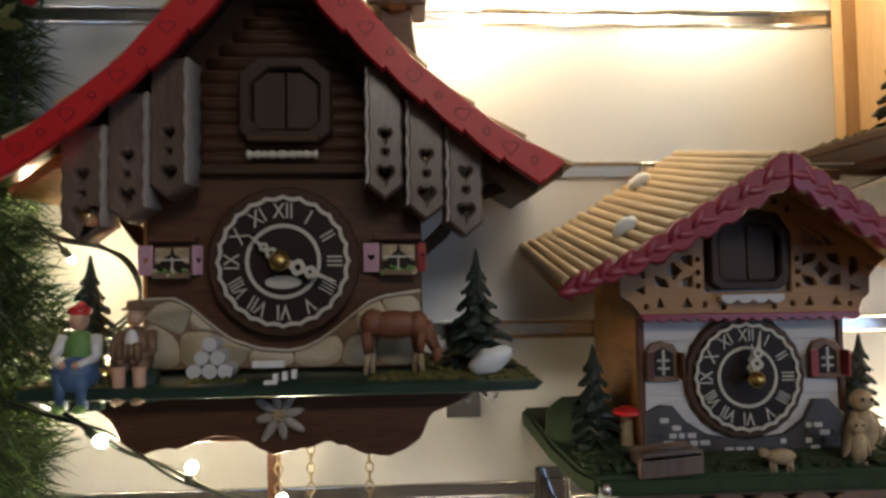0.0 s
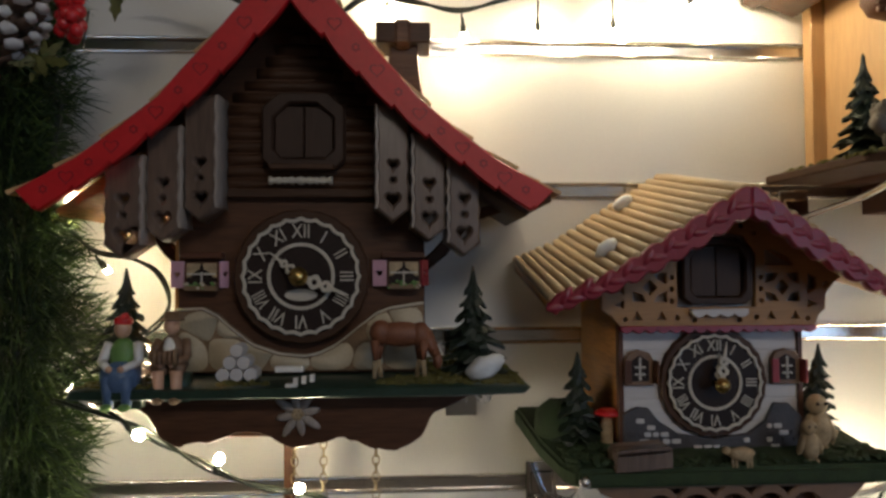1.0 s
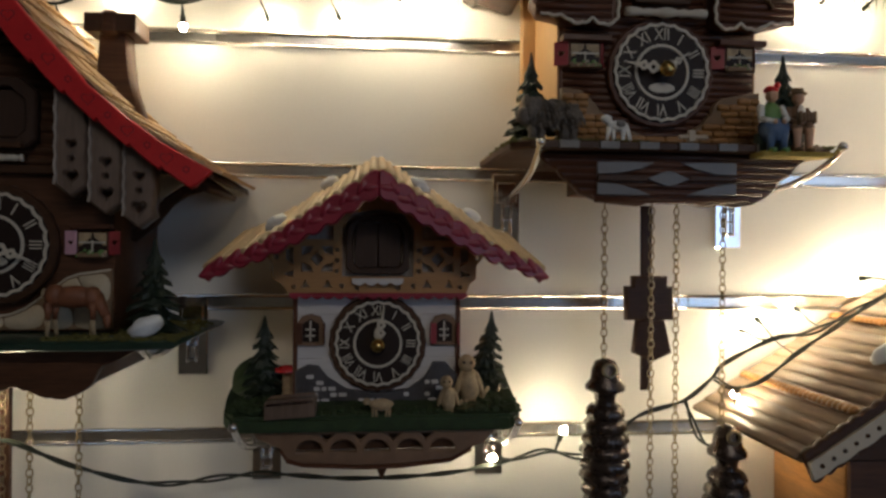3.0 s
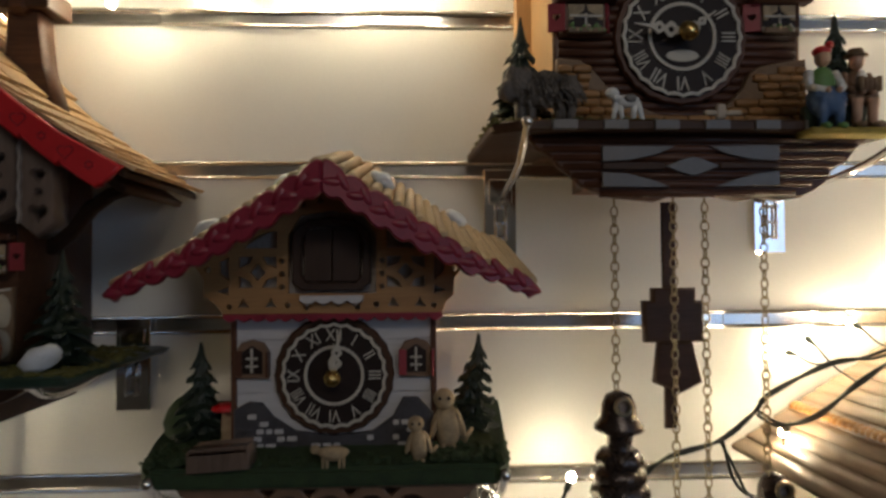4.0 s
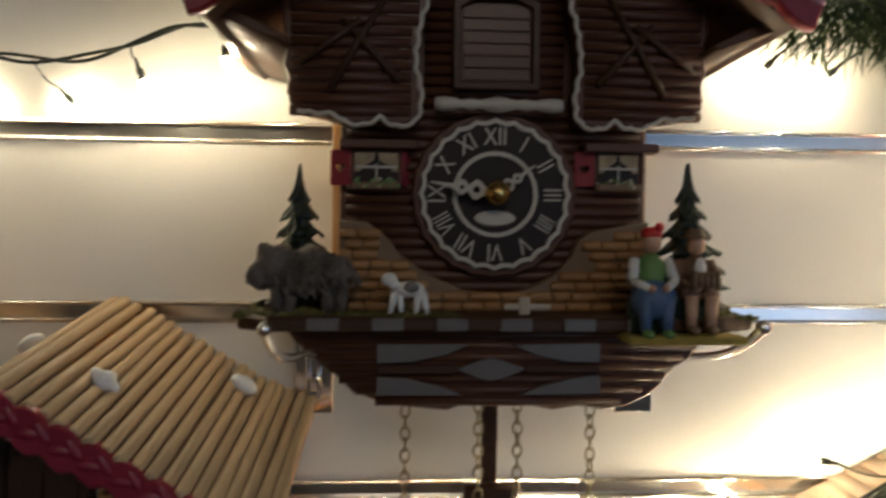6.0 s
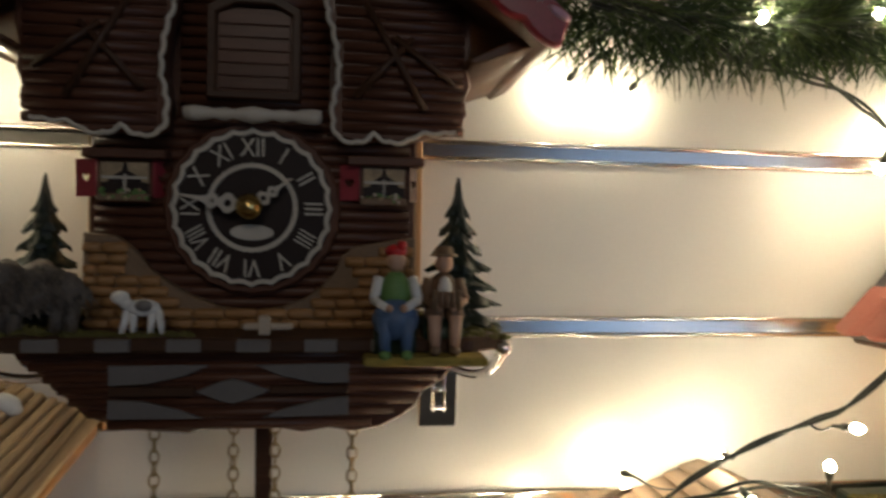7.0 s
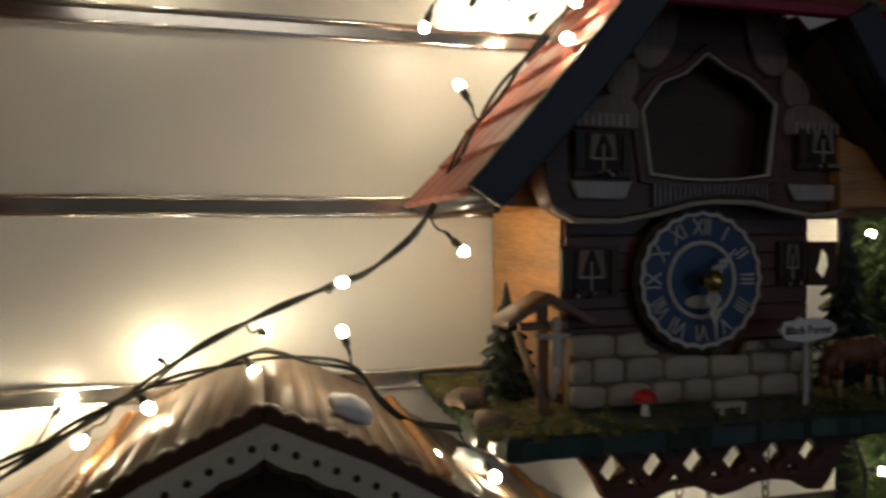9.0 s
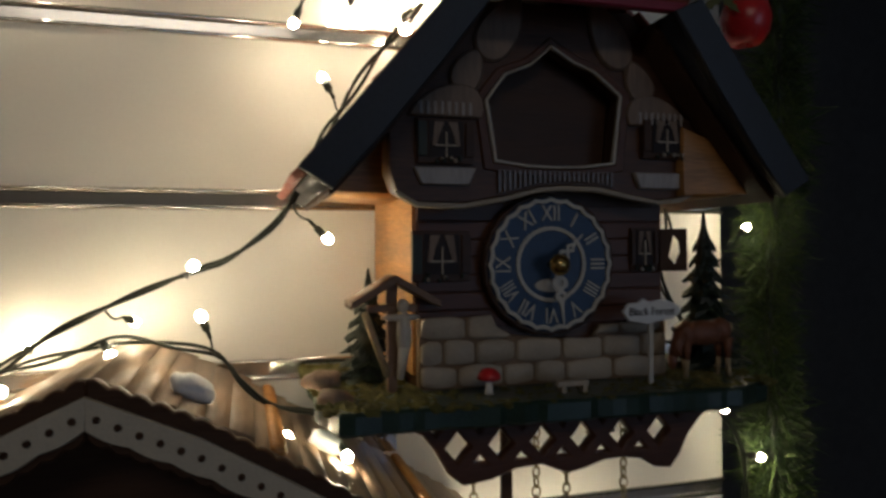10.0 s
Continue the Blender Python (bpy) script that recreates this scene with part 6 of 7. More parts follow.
        for sd, m in ((-1, M_FIR), (1, M_DARK)):
            part("shutter", bbox(cx + sd * w * 0.42 - w * 0.08, cx + sd * w * 0.42 + w * 0.08, y - 0.002, y, cz - h * 0.34, cz + h * 0.42, bev=0.0004), m if cx < KX else M_DARK, wn)
    little_window(KX - 0.0835, 1.5285, 0.4505, 0.04, 0.031)
    little_window(KX + 0.0885, 1.537, 0.4505, 0.04, 0.031)
    little_window(KX - 0.0805, 1.450, 0.4735, 0.043, 0.036)
    little_window(KX + 0.0835, 1.454, 0.4735, 0.024, 0.034)
    sh = plate([[(0, 1.437), (0.021, 1.437), (0.021, 1.47), (0, 1.47)], [(0.007, 1.448), (0.0115, 1.442), (0.0155, 1.452), (0.0145, 1.46), (0.0105, 1.465)]], -0.001, 0.001, 0.0003)
    sh.transform(Matrix.Translation((KX + 0.0965, 0.4725, 0)) @ Matrix.Rotation(radians(-20), 4, "Z"))
    part("open_shutter", sh, M_DARK, clock, "dark open shutter with a cut-out")
    clock_dial(clock, KX, 1.4435, 0.464, 0.0495, 1, 29, M_DIALBLUE, badge=True, rim=1.07)
    # half-hipped roof with shaped tiles
    def overhang(me):
        for v in me.vertices:
            if v.co.y < 0.44:
                v.co.y -= 0.1 * (v.co.z - 1.497)
        return me

    for sd in (-1, 1):
        top = [(KX + sd * 0.1795, 1.5), (KX + sd * 0.148, 1.5370), (KX + sd * 0.115, 1.576), (KX + sd * 0.079, 1.6205), (KX + sd * 0.03, 1.679), (KX, 1.71)]
        low = [(KX + sd * 0.1665, 1.493), (KX + sd * 0.139, 1.5235), (KX + sd * 0.105, 1.565), (KX + sd * 0.066, 1.616), (KX + sd * 0.02, 1.675), (KX, 1.70)]
        roof = part("roof", overhang(plate([top[:4] + list(reversed(low[:4]))], 0.422, 0.608, 0.001)), M_ROOFEDGE, clock, "tiled roof with a blue-black edge")
        verge_top = [(x + sd * 0.0056, z + 0.0047) for x, z in top[:4]]
        part("verge_board", overhang(plate([verge_top + [(x - sd * 0.002, z - 0.0015) for x, z in reversed(low[:4])]], 0.414, 0.4215, 0.001)), M_ROOFEDGE, roof, "blue-black verge board")
        part("roof_ridge", plate([top[3:] + list(reversed(low[3:]))], 0.50, 0.608, 0.001), M_ROOFEDGE, roof)
        part("eaves_soffit", plate([[(KX + sd * 0.1, 1.494), (KX + sd * 0.1665, 1.4965), (KX + sd * 0.131, 1.534), (KX + sd * 0.1, 1.545)]], 0.446 if sd > 0 else 0.486, 0.59, 0.001), M_SIDE, clock, "honey plywood eaves")
        lining = [(x, z - 0.0012) for x, z in low[:4]] + [(x - sd * 0.003, z - 0.0042) for x, z in reversed(low[:4])]
        part("roof_lining", plate([lining], 0.4275, 0.606, 0.0005), M_DARK, roof, "dark brown boarded roof underside")
        # tiles in courses with rounded lower ends
        courses = 6
        a, b = Vector((0.1815, 1.4985)), Vector((0.029, 1.681))
        run = (b - a).length
        ang = math.atan2(b.y - a.y, a.x - b.x)
        w = 0.0335
        bm = bmesh.new()
        L = run / courses * 1.28
        outl = [(-0.0005 - 0.006 * math.sin(math.pi * (i / 8)), w * (i / 8 - 0.5)) for i in range(9)]
        bot = [bm.verts.new((x, y, 0.0012 * math.cos(2 * math.pi * y / w))) for x, y in outl] + [bm.verts.new((L, -y, 0)) for x, y in outl]
        tp = [bm.verts.new((v.co.x, v.co.y * 0.985, v.co.z + (0.0042 if v.co.x < L * 0.5 else 0.0015))) for v in bot]
        bm.faces.new(list(reversed(bot)))
        bm.faces.new(tp)
        for i in range(len(bot)):
            j = (i + 1) % len(bot)
            bm.faces.new((bot[i], bot[j], tp[j], tp[i]))
        bmesh.ops.recalc_face_normals(bm, faces=bm.faces[:])
        tile = mesh_of(bm)
        tile.materials.append(M_TILE)
        for c in range(courses):
            f = c / courses
            p = a + (b - a) * f
            for k in range(7):
                yy = 0.4225 + 0.0168 + w * k + (w / 2 if c % 2 else 0) - w / 2 - 0.1 * (p.y - 1.497)
                if yy > 0.594 or (sd > 0 and yy < 0.445) or (c >= 5 and yy < 0.47):
                    continue
                half = Matrix.Identity(4)
                if k == 0 and c % 2 == 0:
                    half[1][1], yy = 0.5, yy + w / 4
                rn = random.Random(c * 17 + k)
                m = Matrix.Translation((KX + sd * (p.x - (0.006 if sd > 0 else 0)), yy, p.y + (0.0015 if sd > 0 else 0.003)))
                if sd > 0:
                    m = m @ Matrix.Rotation(math.pi, 4, "Z")
                m = m @ Matrix.Rotation(-ang + radians(3.0 + rn.uniform(-0.7, 0.7)), 4, "Y") @ Matrix.Rotation(radians(rn.uniform(-1.5, 1.5)), 4, "Z") @ half
                piece("tile", tile, roof, m)
    hip = bmesh.new()
    q = [hip.verts.new(p) for p in ((KX - 0.081, 0.407, 1.6275), (KX + 0.081, 0.407, 1.6275), (KX, 0.5, 1.716), (KX - 0.081, 0.415, 1.6215), (KX + 0.081, 0.415, 1.6215), (KX, 0.506, 1.708))]
    for f in ((0, 1, 2), (5, 4, 3), (0, 3, 4, 1), (1, 4, 5, 2), (2, 5, 3, 0)):
        hip.faces.new([q[i] for i in f])
    bmesh.ops.recalc_face_normals(hip, faces=hip.faces[:])
    part("hip", hip, M_TILE, clock, "clipped red gable hip")
    part("hip_board", bbox(KX - 0.079, KX + 0.079, 0.409, 0.416, 1.6165, 1.6235, bev=0.001), M_CRIM, clock)
    # block plinth
    curve = [(1.189, 1.405), (1.253, 1.407), (1.257, 1.397), (1.27, 1.391), (1.335, 1.386), (1.338, 1.396), (1.404, 1.3985)]
    plinth = part("plinth", plate([[(1.199, 1.353), (1.199, 1.406), (1.253, 1.406), (1.257, 1.3955), (1.27, 1.3915), (1.334, 1.3855), (1.34, 1.396), (1.398, 1.3985), (1.398, 1.353)]], 0.471, 0.478, 0.0008), M_MORTAR, clock, "grey painted block plinth")
    rn = random.Random(8)
    z = 1.356
    for row, hh in enumerate((0.0165, 0.0175, 0.0175)):
        x = 1.1995 - (0, 0.016, 0.006)[row]
        while x < 1.397:
            w = rn.uniform(0.024, 0.041)
            xa, xb = max(x, 1.1995), min(x + w, 1.3975)
            if xb - xa > 0.007:
                j = lambda: rn.uniform(-0.0014, 0.0014)
                quad = [(xa + 0.0008, z + 0.001 + j()), ((xa + xb) / 2, z + 0.0006 + j() * 0.4), (xb - 0.0008, z + 0.001 + j()), (xb - 0.001, z + hh * 0.5), (xb - 0.001, z + hh - 0.0012 + j()), ((xa + xb) / 2, z + hh - 0.0004 + j()), (xa + 0.001, z + hh - 0.0012 + j()), (xa + 0.0006, z + hh * 0.5)]
                soft_stone(plinth, "block", quad, lambda q: lerp_profile(curve, q) + 0.001, 0.4676 + rn.uniform(0, 0.001), 0.4722, M_STONE_GREY)
            x += w
        z += hh
    # base, moss, lattice apron
    bm = bmesh.new()
    plan = [(1.136, 0.418), (1.42, 0.412), (1.452, 0.424), (1.466, 0.46), (1.468, 0.622), (1.131, 0.622), (1.127, 0.45)]
    plan = ragged(plan, 0.0022, 12, 0.009)
    lo, hi = [bm.verts.new((x, y, 1.3405)) for x, y in plan], [bm.verts.new((x, y, 1.3555)) for x, y in plan]
    bm.faces.new(list(reversed(lo)))
    bm.faces.new(hi)
    for i in range(len(plan)):
        j = (i + 1) % len(plan)
        bm.faces.new((lo[i], lo[j], hi[j], hi[i]))
    bmesh.ops.recalc_face_normals(bm, faces=bm.faces[:])
    bmesh.ops.bevel(bm, geom=[e for e in bm.edges if abs(e.verts[0].co.z - e.verts[1].co.z) < 0.001], offset=0.002, segments=1, affect="EDGES")
    part("base", bm, M_GREEN, clock, "dark green painted base")
    flock(clock, "moss", M_MOSS, "yellow-green moss flock", [(1.128, 1.2, 0.42, 0.6, 1.3548, 0.0042, 700, 67), (1.395, 1.464, 0.42, 0.6, 1.3548, 0.004, 420, 68), (1.2, 1.4, 0.415, 0.466, 1.3545, 0.0028, 420, 69)])
    apron = [(1.178, 1.341), (1.19, 1.3385), (1.204, 1.332), (1.213, 1.3215), (1.221, 1.308), (1.230, 1.3015), (1.249, 1.3035), (1.266, 1.3085), (1.283, 1.3095), (1.301, 1.3025), (1.314, 1.3045), (1.328, 1.3085), (1.341, 1.309), (1.355, 1.307), (1.366, 1.301), (1.378, 1.2995), (1.385, 1.307), (1.392, 1.3195), (1.402, 1.33), (1.418, 1.341)]
    holes = []
    for i in range(6):
        x = 1.2265 + 0.0285 * i
        if i != 6:
            holes.append([(x - 0.0085, 1.3235), (x, 1.3145), (x + 0.0085, 1.3235), (x, 1.333)])
    for i in range(7):
        x = 1.2122 + 0.0285 * i
        holes.append([(x - 0.0075, 1.3385), (x, 1.331), (x + 0.0075, 1.3385)])
    for i in range(5):
        x = 1.2407 + 0.0285 * i
        holes.append([(x - 0.0062, 1.3125), (x + 0.0062, 1.3125), (x, 1.3185)])
    apron, *holes = [[(1.299 + (x - 1.299) * 1.09, 1.341 + (z - 1.341) * 1.18) for x, z in q] for q in (apron, *holes)]
    part("apron", plate([apron, *holes], 0.446, 0.457, 0.0012), M_RUST, clock, "brown pierced lattice apron")
    # scene on the base
    for i, (x, y, z, r) in enumerate(((1.138, 0.452, 1.358, 0.009), (1.135, 0.5, 1.361, 0.011))):
        pebble(clock, "rock", x, y, z, r * 1.3, r, r * 0.75, radians(10 - 12 * i), 3.0 * i, M_LOBE, "mossy brown rock lump")
    fir_tree(clock, 1.1725, 0.522, 1.355, 0.094, 0.048, 6, seed=51)
    fir_tree(clock, 1.455, 0.50, 1.355, 0.142, 0.062, 7, seed=52)
    shrine = part("wayside_shrine", bbox(1.176, 1.1835, 0.468, 0.474, 1.355, 1.432, bev=0.0008), M_JACKET, clock, "roofed wooden wayside shrine")
    part("crossbar", bbox(1.162, 1.197, 0.466, 0.471, 1.412, 1.417, bev=0.0006), M_JACKET, shrine)
    for sd in (-1, 1):
        m = plate([[(0, 0), (0.031, -0.0175), (0.031, -0.0225), (0, -0.0055)]], 0.455, 0.487, 0.0006)
        m.transform(Matrix.Translation((1.1805, 0, 1.4375)) @ Matrix.Diagonal((sd, 1, 1, 1)))
        if sd < 0:
            m.flip_normals()
        part("shrine_roof", m, M_JACKET, shrine)
    part("side_brace", rod(bmesh.new(), (1.16, 0.466, 1.412), (1.176, 0.468, 1.368), 0.0026), M_TAN, shrine, "", True)
    fig = bmesh.new()
    ball(fig, (1.1865, 0.462, 1.397), (0.0055, 0.004, 0.0165), 0, 10)
    ball(fig, (1.1855, 0.461, 1.4165), (0.0042, 0.004, 0.005), 0, 10)
    ball(fig, (1.184, 0.462, 1.4085), (0.0145, 0.0028, 0.0026), 0, 8)
    rod(fig, (1.1865, 0.462, 1.388), (1.184, 0.464, 1.366), 0.0045, 0.0025)
    part("shrine_figure", fig, M_BONE, clock, "small pale carved figure on a shrine", True)
    mush = part("toadstool", lathe(bmesh.new(), [(0.0032, 0), (0.0026, 0.004), (0.0024, 0.011)], (1.2415, 0.444, 1.356), "Z", 10), M_WHITE, clock, "toadstool with a red cap", True)
    part("cap", lathe(bmesh.new(), [(0.003, -0.0015), (0.0085, 0.0), (0.0078, 0.0032), (0.0045, 0.0065), (0.0004, 0.0076)], (1.2415, 0.444, 1.3665), "Z", 14), M_SCARLET, mush, "shiny red cap", True)
    post = part("signpost", bbox(1.364, 1.368, 0.441, 0.4435, 1.355, 1.405, bev=0.0005), M_BONE, clock, "white signpost with dark lettering")
    board = [(1.341, 1.4095), (1.346, 1.4155), (1.353, 1.4155), (1.358, 1.4185), (1.363, 1.416), (1.372, 1.4175), (1.38, 1.416), (1.388, 1.4125), (1.389, 1.4075), (1.383, 1.4035), (1.372, 1.402), (1.362, 1.400), (1.353, 1.4015), (1.346, 1.4025)]
    part("board", plate([board], 0.438, 0.4405, 0.0005), M_WHITE, post)
    part("lettering", lettering("Black Forest", 1.3645, 1.409, 0.4376, 0.0085, 0, 0.0005, 0.88), M_DIAL, post)
    grazing_deer(clock, 1.418, 0.452, 1.357, 1.25, -1)
    bm = bmesh.new()
    box(bm, 1.288, 1.312, 0.434, 0.44, 1.3595, 1.3635, bev=0.0006)
    for x in (1.291, 1.307):
        box(bm, x, x + 0.003, 0.433, 0.441, 1.355, 1.3605)
    part("bench", bm, M_STONE_GREY, clock, "tiny grey bench")
    for x, zt in ((1.2425, 1.335), (1.2925, 1.335), (1.3175, 1.335), (1.3665, 1.335)):
        chain(clock, x, 0.482, zt, 1.1)
    part("pendulum_rod", bbox(1.2835, 1.2925, 0.53, 0.536, 1.08, 1.34, bev=0.0008), M_DARK, clock)
    part("lower_case", bbox(1.205, 1.39, 0.535, 0.62, 1.325, 1.3405, bev=0.001), M_RUST, clock)
    return clock


tiled_clock()
display_hook(1.2, 1.325, (1.186, 0.47, 1.337), 0.056)
display_hook(1.425, 1.325, (1.436, 0.44, 1.335), 0.056)

# ---- clock hung lower, with a plank roof and dotted bargeboards ----
NX = 0.998


def plank_roof_clock():
    clock = thing("cuckoo_clock", (NX, 0.52, 1.02), "cuckoo clock with worn plank roof and dotted cream bargeboards", "cuckoo clock", "cuckoo clocks")
    top = [(0, 1.3835), (0.06, 1.356), (0.12, 1.3205), (0.2, 1.2705), (0.266, 1.2295)]
    low = [(0, 1.352), (0.06, 1.3225), (0.12, 1.2875), (0.2, 1.238), (0.258, 1.203)]
    part("case", plate([[(NX - 0.17, 1.02), (NX + 0.17, 1.02), (NX + 0.17, 1.265), (NX, 1.36), (NX - 0.17, 1.265)]], 0.5, 0.628, 0.001), M_SIDE, clock, "honey-coloured case")
    part("gable", plate([[(NX - 0.2, 1.2), (NX + 0.2, 1.2), (NX + 0.2, 1.24), (NX, 1.365), (NX - 0.2, 1.24)]], 0.485, 0.5, 0.001), M_DARK, clock, "dark wooden gable")
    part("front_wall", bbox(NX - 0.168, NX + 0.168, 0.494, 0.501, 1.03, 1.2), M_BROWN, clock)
    for sd in (-1, 1):
        deck = [(NX + sd * d, z - 0.004) for d, z in top] + [(NX + sd * d, z - 0.011) for d, z in reversed(top)]
        roof = part("roof", plate([deck], 0.424, 0.622, 0.0008), M_PLANK, clock, "worn brown plank roof")
        n = 19
        for i in range(n):
            d0, d1 = 0.272 * i / n, 0.272 * (i + 1) / n + 0.003
            z0, z1 = lerp_profile(top, d0), lerp_profile(top, d1)
            if i == 5:
                z0, z1 = z0 + 0.002, z1 + 0.002
            me = plate([[(NX + sd * d0, z0 - 0.003), (NX + sd * d0, z0 + 0.0006), (NX + sd * d1, z1 + 0.0032), (NX + sd * d1, z1 - 0.001)]], 0.4225 + 0.0015 * (i % 3), 0.624, 0.0006)
            part("plank", me, M_PLANK, roof)
        bm = bmesh.new()
        for i in range(26):
            d = 0.103
            ball(bm, (NX + sd * d, 0.426 + 0.0076 * i, lerp_profile(top, d) + 0.005), (0.006, 0.0046, 0.0036), 0, 7, Matrix.Rotation(radians(30 * sd), 4, "Y"))
        part("rope_batten", bm, M_SIDE, roof, "reddish rope-carved batten", True)
        bm = bmesh.new()
        for i in range(26):
            d = 0.215
            ball(bm, (NX + sd * d, 0.426 + 0.0076 * i, lerp_profile(top, d) + 0.005), (0.006, 0.0046, 0.0036), 0, 7, Matrix.Rotation(radians(30 * sd), 4, "Y"))
        part("rope_batten", bm, M_SIDE, roof, "reddish rope-carved batten", True)
        # dark scalloped boards with a dotted cream band between
        k = 96
        up = [(NX + sd * 0.27 * i / k, lerp_profile(top, 0.27 * i / k) + 0.001 + 0.0026 * abs(math.sin(math.pi * i / 4))) for i in range(k + 1)]
        dn = [(NX + sd * 0.258 * i / k, lerp_profile(low, 0.258 * i / k) - 0.0026 * abs(math.sin(math.pi * i / 4))) for i in range(k + 1)]
        barge = part("bargeboard", plate([up + list(reversed(dn))], 0.416, 0.4235, 0.0012), M_DARK, clock, "dark scalloped bargeboard with a dotted cream band")
        ct = [(NX + sd * d, z - 0.0075) for d, z in top]
        n2 = 60
        cl = [(NX + sd * 0.262 * i / n2, lerp_profile(low, 0.262 * i / n2) + 0.0055 - 0.0018 * abs(math.sin(math.pi * i / 5))) for i in range(n2 + 1)]
        part("cream_band", plate([ct + list(reversed(cl))], 0.4125, 0.4168, 0.0006), M_CREAM, barge)
        for i in range(24):
            d = 0.006 + 0.0108 * i
            zc = (lerp_profile(top, d) - 0.0075 + lerp_profile(low, d) + 0.0045) / 2
            part("dot", plate([circle(NX + sd * d, zc, 0.0021, 10)], 0.4108, 0.4128, 0.0005), M_DARK, barge)
    for d, y, s in ((0.052, 0.462, 0.012), (0.14, 0.5, 0.011), (-0.15, 0.47, 0.012)):
        pebble(clock, "roof_stone", NX + d, y, lerp_profile(top, abs(d)) + 0.009, s * 1.3, s * 0.8, s * 0.65, radians(30 if d > 0 else -30), d * 40)
    pts = [(NX - 0.2, 1.03), (NX + 0.2, 1.03), (NX + 0.2, 1.015), (NX - 0.2, 1.015)]
    part("base", plate([pts], 0.43, 0.62, 0.001), M_GREEN, clock)
    return clock


plank_roof_clock()
display_hook(0.85, 1.03, (0.85, 0.45, 1.012), 0.05)
display_hook(1.14, 1.03, (1.14, 0.45, 1.012), 0.05)

# ---- fairy lights ----
def strand(parent, points, phase=0.0, twist=True):
    """A pair of thin wires twisted round each other."""
    pts = spline_even(points)
    for k in range(2 if twist else 1):
        path = []
        for i, p in enumerate(pts):
            d = (pts[min(i + 1, len(pts) - 1)] - pts[max(i - 1, 0)]).normalized()
            u = d.cross(Vector((0, 1, 0.01))).normalized()
            v = d.cross(u)
            a = phase + i * 0.33 + math.pi * k
            loose = 0.0013 + 0.0012 * max(0.0, math.sin(i * 0.09 + phase))
            path.append(p + loose * (u * math.cos(a) + v * math.sin(a)))
        part("wire", tube(path, 0.0015, 1, False), M_CABLE, parent)


def bulb(parent, foot, tip, r=0.0040):
    """A black socket on the wire and a glowing bulb at its end."""
    foot, tip = Vector(foot), Vector(tip)
    d = (tip - foot).normalized()
    if (tip - foot).length > 0.026:
        root = tip - d * 0.02
        mid = (foot + root) / 2 - Vector((0, 0, 0.004))
        part("lead", tube([foot, mid, root], 0.0009, 1), M_CABLE, parent)
        foot = root
    bm = rod(bmesh.new(), foot, tip - d * 0.004, 0.0014, 0.0021)
    rod(bm, tip - d * 0.012, tip - d * 0.003, 0.0029, 0.0031)
    s = part("socket", bm, M_CABLE, parent, "black socket", True)
    turn = d.to_track_quat("Z", "Y").to_matrix().to_4x4()
    part("bulb", ball(bmesh.new(), tip, (r, r, r * 1.25), 0, 8, turn), M_BULB, s, "glowing warm white bulb", True)


def string_lights(at, label, strands, bulbs):
    s = thing("string_lights", at, label, "string lights", "fairy lights")
    for i, q in enumerate(strands):
        strand(s, q, i * 1.3)
    for foot, tip, *size in bulbs:
        bulb(s, foot, tip, *size)
    return s


string_lights((0.2, 0.575, 1.69), "warm white fairy lights on a dark twisted cable along the wall", [
    [(-0.16, 0.57, 1.70), (-0.06, 0.575, 1.672), (0.010, 0.575, 1.662), (0.048, 0.575, 1.680), (0.092, 0.575, 1.677), (0.138, 0.575, 1.669), (0.189, 0.58, 1.685), (0.215, 0.58, 1.690), (0.253, 0.58, 1.697), (0.289, 0.58, 1.694), (0.325, 0.58, 1.696), (0.361, 0.58, 1.707), (0.397, 0.578, 1.721), (0.431, 0.575, 1.726), (0.47, 0.57, 1.76)],
], [
    ((0.139, 0.575, 1.668), (0.1408, 0.572, 1.642)),
    ((0.215, 0.58, 1.690), (0.222, 0.622, 1.664)),
    ((0.289, 0.58, 1.694), (0.302, 0.622, 1.668)),
    ((0.361, 0.58, 1.707), (0.3705, 0.583, 1.678)),
    ((0.431, 0.575, 1.726), (0.4345, 0.573, 1.694)),
    ((0.012, 0.575, 1.662), (0.004, 0.622, 1.652)),
    ((0.07, 0.575, 1.679), (0.064, 0.622, 1.692)),
])
